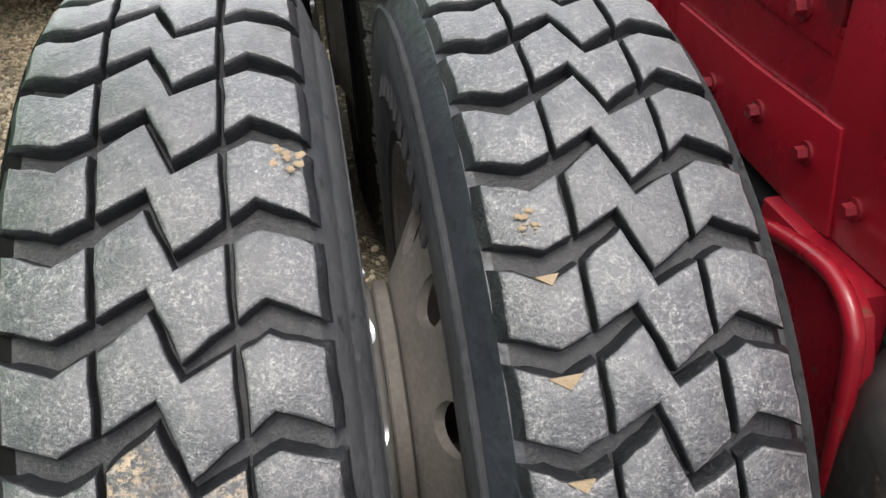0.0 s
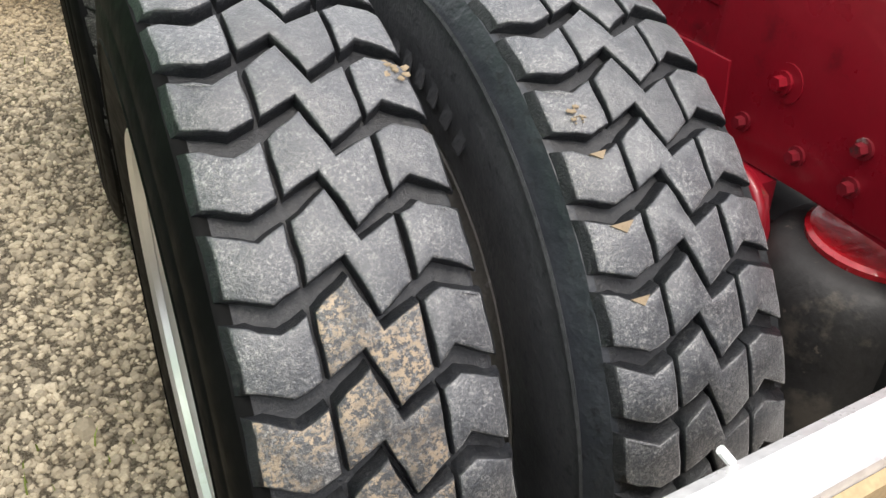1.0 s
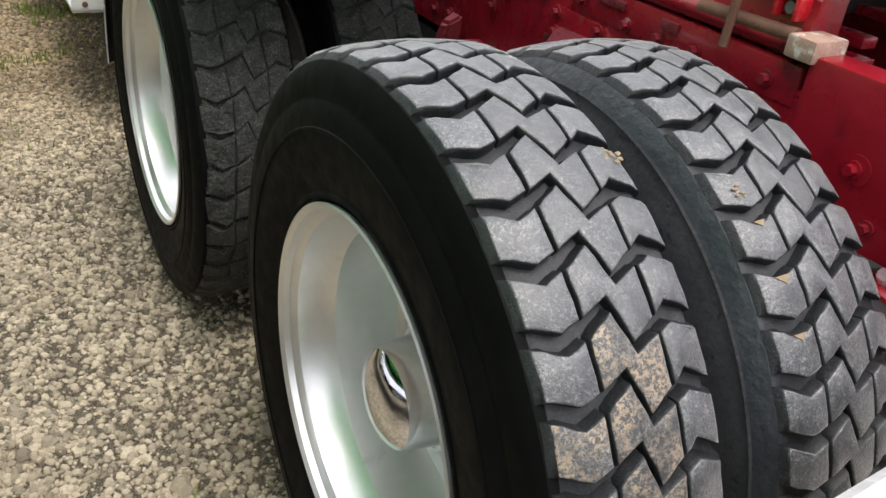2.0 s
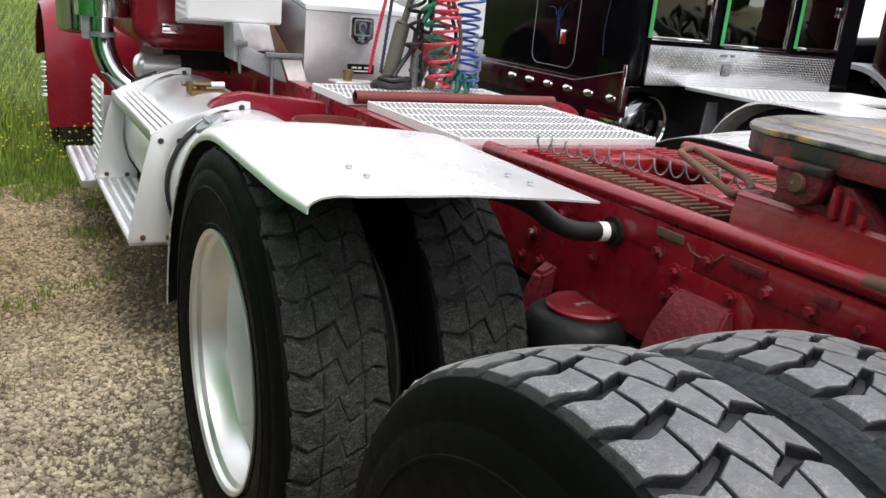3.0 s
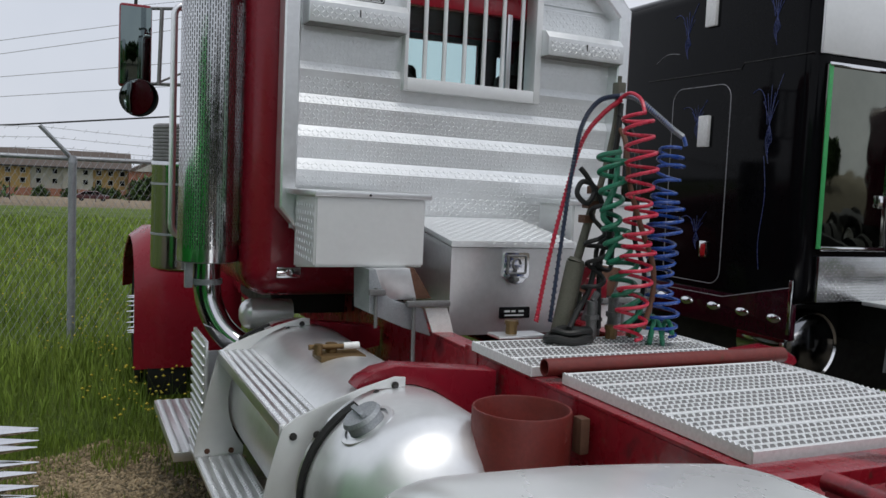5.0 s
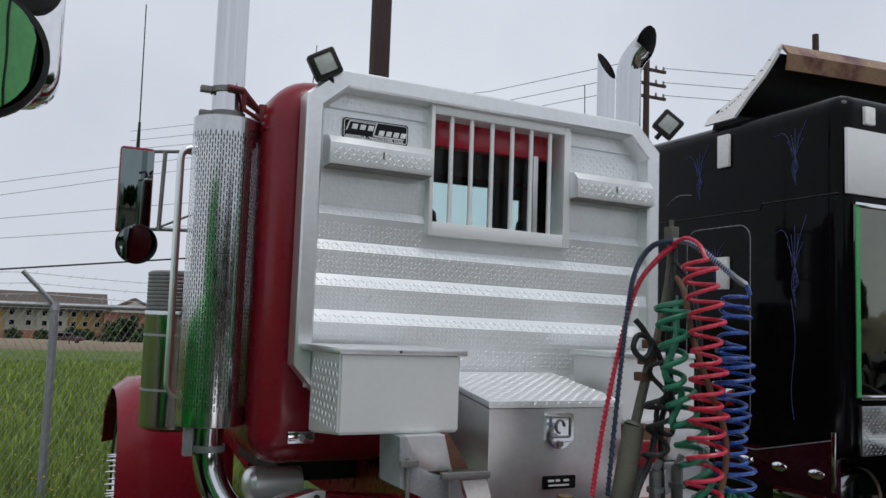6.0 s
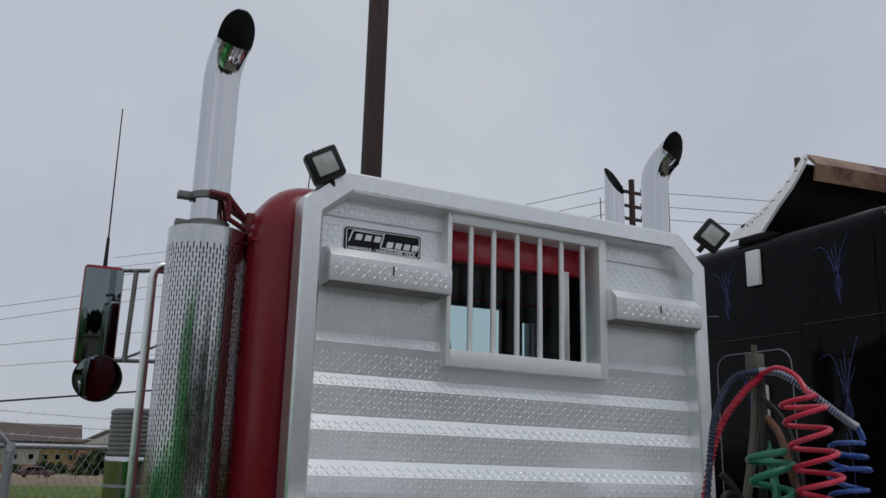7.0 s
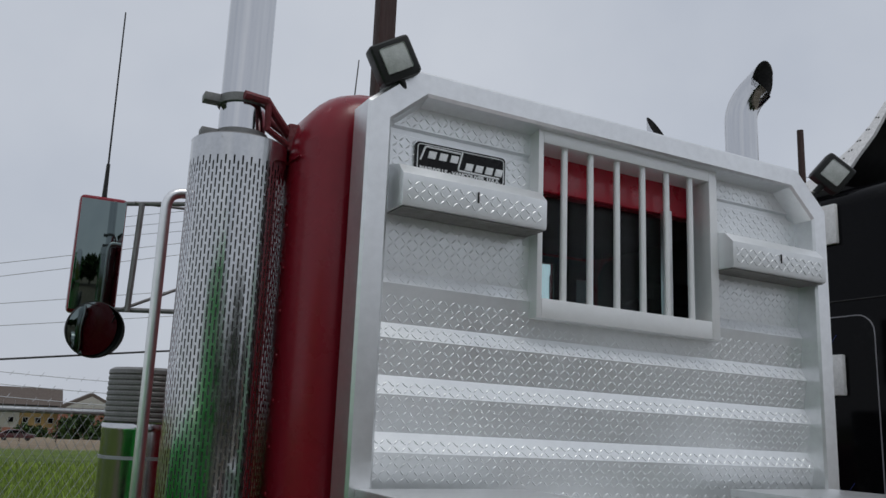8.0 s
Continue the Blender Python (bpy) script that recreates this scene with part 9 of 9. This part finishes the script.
m_hotel_y = mat("ochre_stucco", (0.27, 0.175, 0.065), (0.32, 0.215, 0.085), rough=0.9, scale=0.5)
m_hotel_w = mat("cream_stucco", (0.29, 0.275, 0.245), (0.34, 0.325, 0.29), rough=0.9, scale=0.5)
m_hotel_trim = mat("pale_window_trim", (0.34, 0.33, 0.31), rough=0.8, scale=1)
m_brick_far = mat("red_brick", (0.24, 0.10, 0.07), (0.30, 0.13, 0.09), rough=0.9, scale=1)
m_roof_far = mat("brown_shingles", (0.085, 0.066, 0.057), (0.11, 0.09, 0.078), rough=0.9, scale=1.5)
hotel()
m_leaf = mat("dark_green_leaves", (0.035, 0.075, 0.018), (0.07, 0.12, 0.03), rough=0.8, scale=1.5)
island_tones(m_leaf, 0.5, 1.5)


def bush(x, y, rx, rz, seed, n=900):
    rng = random.Random(seed)
    co, faces = [], []
    z0 = ground_z(x, y)
    for _ in range(n):
        a, b, q = rng.uniform(0, 6.283), rng.uniform(0, 1.57), rng.uniform(0.55, 1.0)
        lump = 1 + 0.35 * noise.noise((math.cos(a) * 1.8, math.sin(a) * 1.8 + x, math.sin(b) * 2.2))
        px, py, pz = x + rx * q * lump * math.cos(a) * math.cos(b), y + rx * 0.6 * q * lump * math.sin(a) * math.cos(b), z0 + rz * q * lump * math.sin(b)
        s = rng.uniform(0.10, 0.24) * rz
        u = Vector((rng.uniform(-1, 1), rng.uniform(-1, 1), rng.uniform(-1, 1))).normalized()
        v = ring_frame(u)[0]
        k = len(co)
        c = Vector((px, py, pz))
        co.extend([tuple(c - u * s), tuple(c + v * s * 0.5), tuple(c + u * s), tuple(c - v * s * 0.5)])
        faces.append((k, k + 1, k + 2, k + 3))
    t = thing("bush", (x, y, z0), "dense dark green bush at the edge of the meadow", "bush", "bushes before the hotel")
    bm = bmesh.new()
    for k in range(4):
        a = k * 1.6 + seed
        cyl(bm, (x, y, z0 - 0.1), (x + rx * 0.4 * math.cos(a), y, z0 + rz * 0.7), 0.06 * rz, 0.015 * rz, n=6)
    part("stems", bm, m_wood, t)
    me = bpy.data.meshes.new("foliage")
    me.from_pydata(co, [], faces)
    tagged(part("foliage", me, m_leaf, t), kind="stuff")


for i, (x, y, rx, rz) in enumerate(((12.6, 180, 4.5, 4.6), (18, 176, 4.0, 4.0), (4.5, 215, 3.0, 2.8), (-16, 150, 7.0, 3.0), (-26, 160, 6, 3.2), (24, 190, 5, 4.2), (8, 220, 2.4, 2.4), (-1.5, 225, 2.2, 2.2), (-8, 230, 2.2, 2.4))):
    bush(x, y, rx, rz, i + 11)


def car(x, y, colour, label, face):
    z = ground_z(x, y)
    c = thing("parked_car", (x, y, z), label, "car", "cars before the hotel")
    bm = bmesh.new()
    prism(bm, [(x - 2.2, z + 0.35), (x + 2.2, z + 0.35), (x + 2.25, z + 0.8), (x + 1.3, z + 0.92), (x + 0.7, z + 1.4), (x - 1.0, z + 1.42), (x - 1.8, z + 0.95), (x - 2.2, z + 0.9)], "y", y - 0.85, y + 0.85, 0.06)
    part("car_body", bm, colour, c)
    bm = bmesh.new()
    prism(bm, [(x - 1.6, z + 0.95), (x + 1.15, z + 0.95), (x + 0.65, z + 1.33), (x - 0.95, z + 1.34)], "y", y - 0.88, y - 0.84)
    part("side_window", bm, m_paint_k, c)
    for dx in (-1.4, 1.4):
        for dy in (-0.7, 0.7):
            bm = bmesh.new()
            cyl(bm, (x + dx, y + dy - 0.12, z + 0.33), (x + dx, y + dy + 0.12, z + 0.33), 0.33, n=18)
            part("tyre", bm, m_black, c)


m_maroon = mat("maroon_car_paint", (0.05, 0.012, 0.016), (0.07, 0.018, 0.022), rough=0.3, coat=0.4, scale=1)
car(1.32, 130, m_maroon, "maroon car parked far across the meadow", 0)
for x in (-8.5, 1.5, 5.6):
    t = thing("sign_post", (x, 120, ground_z(x, 120)), "thin dark post beside the bare track", "post", "posts beside the track")
    bm = bmesh.new()
    cyl(bm, (x, 120, ground_z(x, 120) - 0.1), (x, 120, ground_z(x, 120) + 2.4), 0.06, n=8)
    part("post_shaft", bm, m_wood, t)


# ---- unseen low trees, added at the back to darken the reflections ----
def unseen_tree(x, y, h, seed):
    rng = random.Random(seed)
    z0 = ground_z(x, y)
    t = thing("tree", (x, y, z0), "unseen leafy dark green tree, added to darken reflections", "tree", "trees behind the yard")
    bm = bmesh.new()
    cyl(bm, (x, y, z0 - 0.2), (x, y, z0 + h * 0.55), 0.22, 0.10, n=10)
    for k in range(5):
        a = k * 1.26 + seed
        zb = z0 + h * (0.28 + 0.06 * k)
        cyl(bm, (x, y, zb), (x + 1.6 * math.cos(a), y + 1.6 * math.sin(a), zb + h * 0.25), 0.07, 0.02, n=6)
    part("trunk", bm, m_wood, t)
    co, faces = [], []
    for _ in range(2200):
        u = Vector((rng.gauss(0, 1), rng.gauss(0, 1), rng.gauss(0, 1))).normalized()
        q = rng.uniform(0.4, 1.0) ** 0.5 * (1 + 0.3 * noise.noise(u * 2.1 + Vector((seed, 0, 0))))
        c = Vector((x, y, z0 + h * 0.58)) + Vector((u.x * 2.9 * q, u.y * 2.6 * q, u.z * h * 0.42 * q))
        s = rng.uniform(0.35, 0.75)
        w = Vector((rng.uniform(-1, 1), rng.uniform(-1, 1), rng.uniform(-1, 1))).normalized()
        v = ring_frame(w)[0]
        k = len(co)
        co.extend([tuple(c - w * s), tuple(c + v * s * 0.5), tuple(c + w * s), tuple(c - v * s * 0.5)])
        faces.append((k, k + 1, k + 2, k + 3))
    me = bpy.data.meshes.new("crown")
    me.from_pydata(co, [], faces)
    tagged(part("crown", me, m_leaf, t), kind="stuff")


for i in range(11):
    unseen_tree(-24 + i * 4.6, -19 - 2.0 * (i % 3), 4.6 + 0.6 * (i % 4), 40 + i)
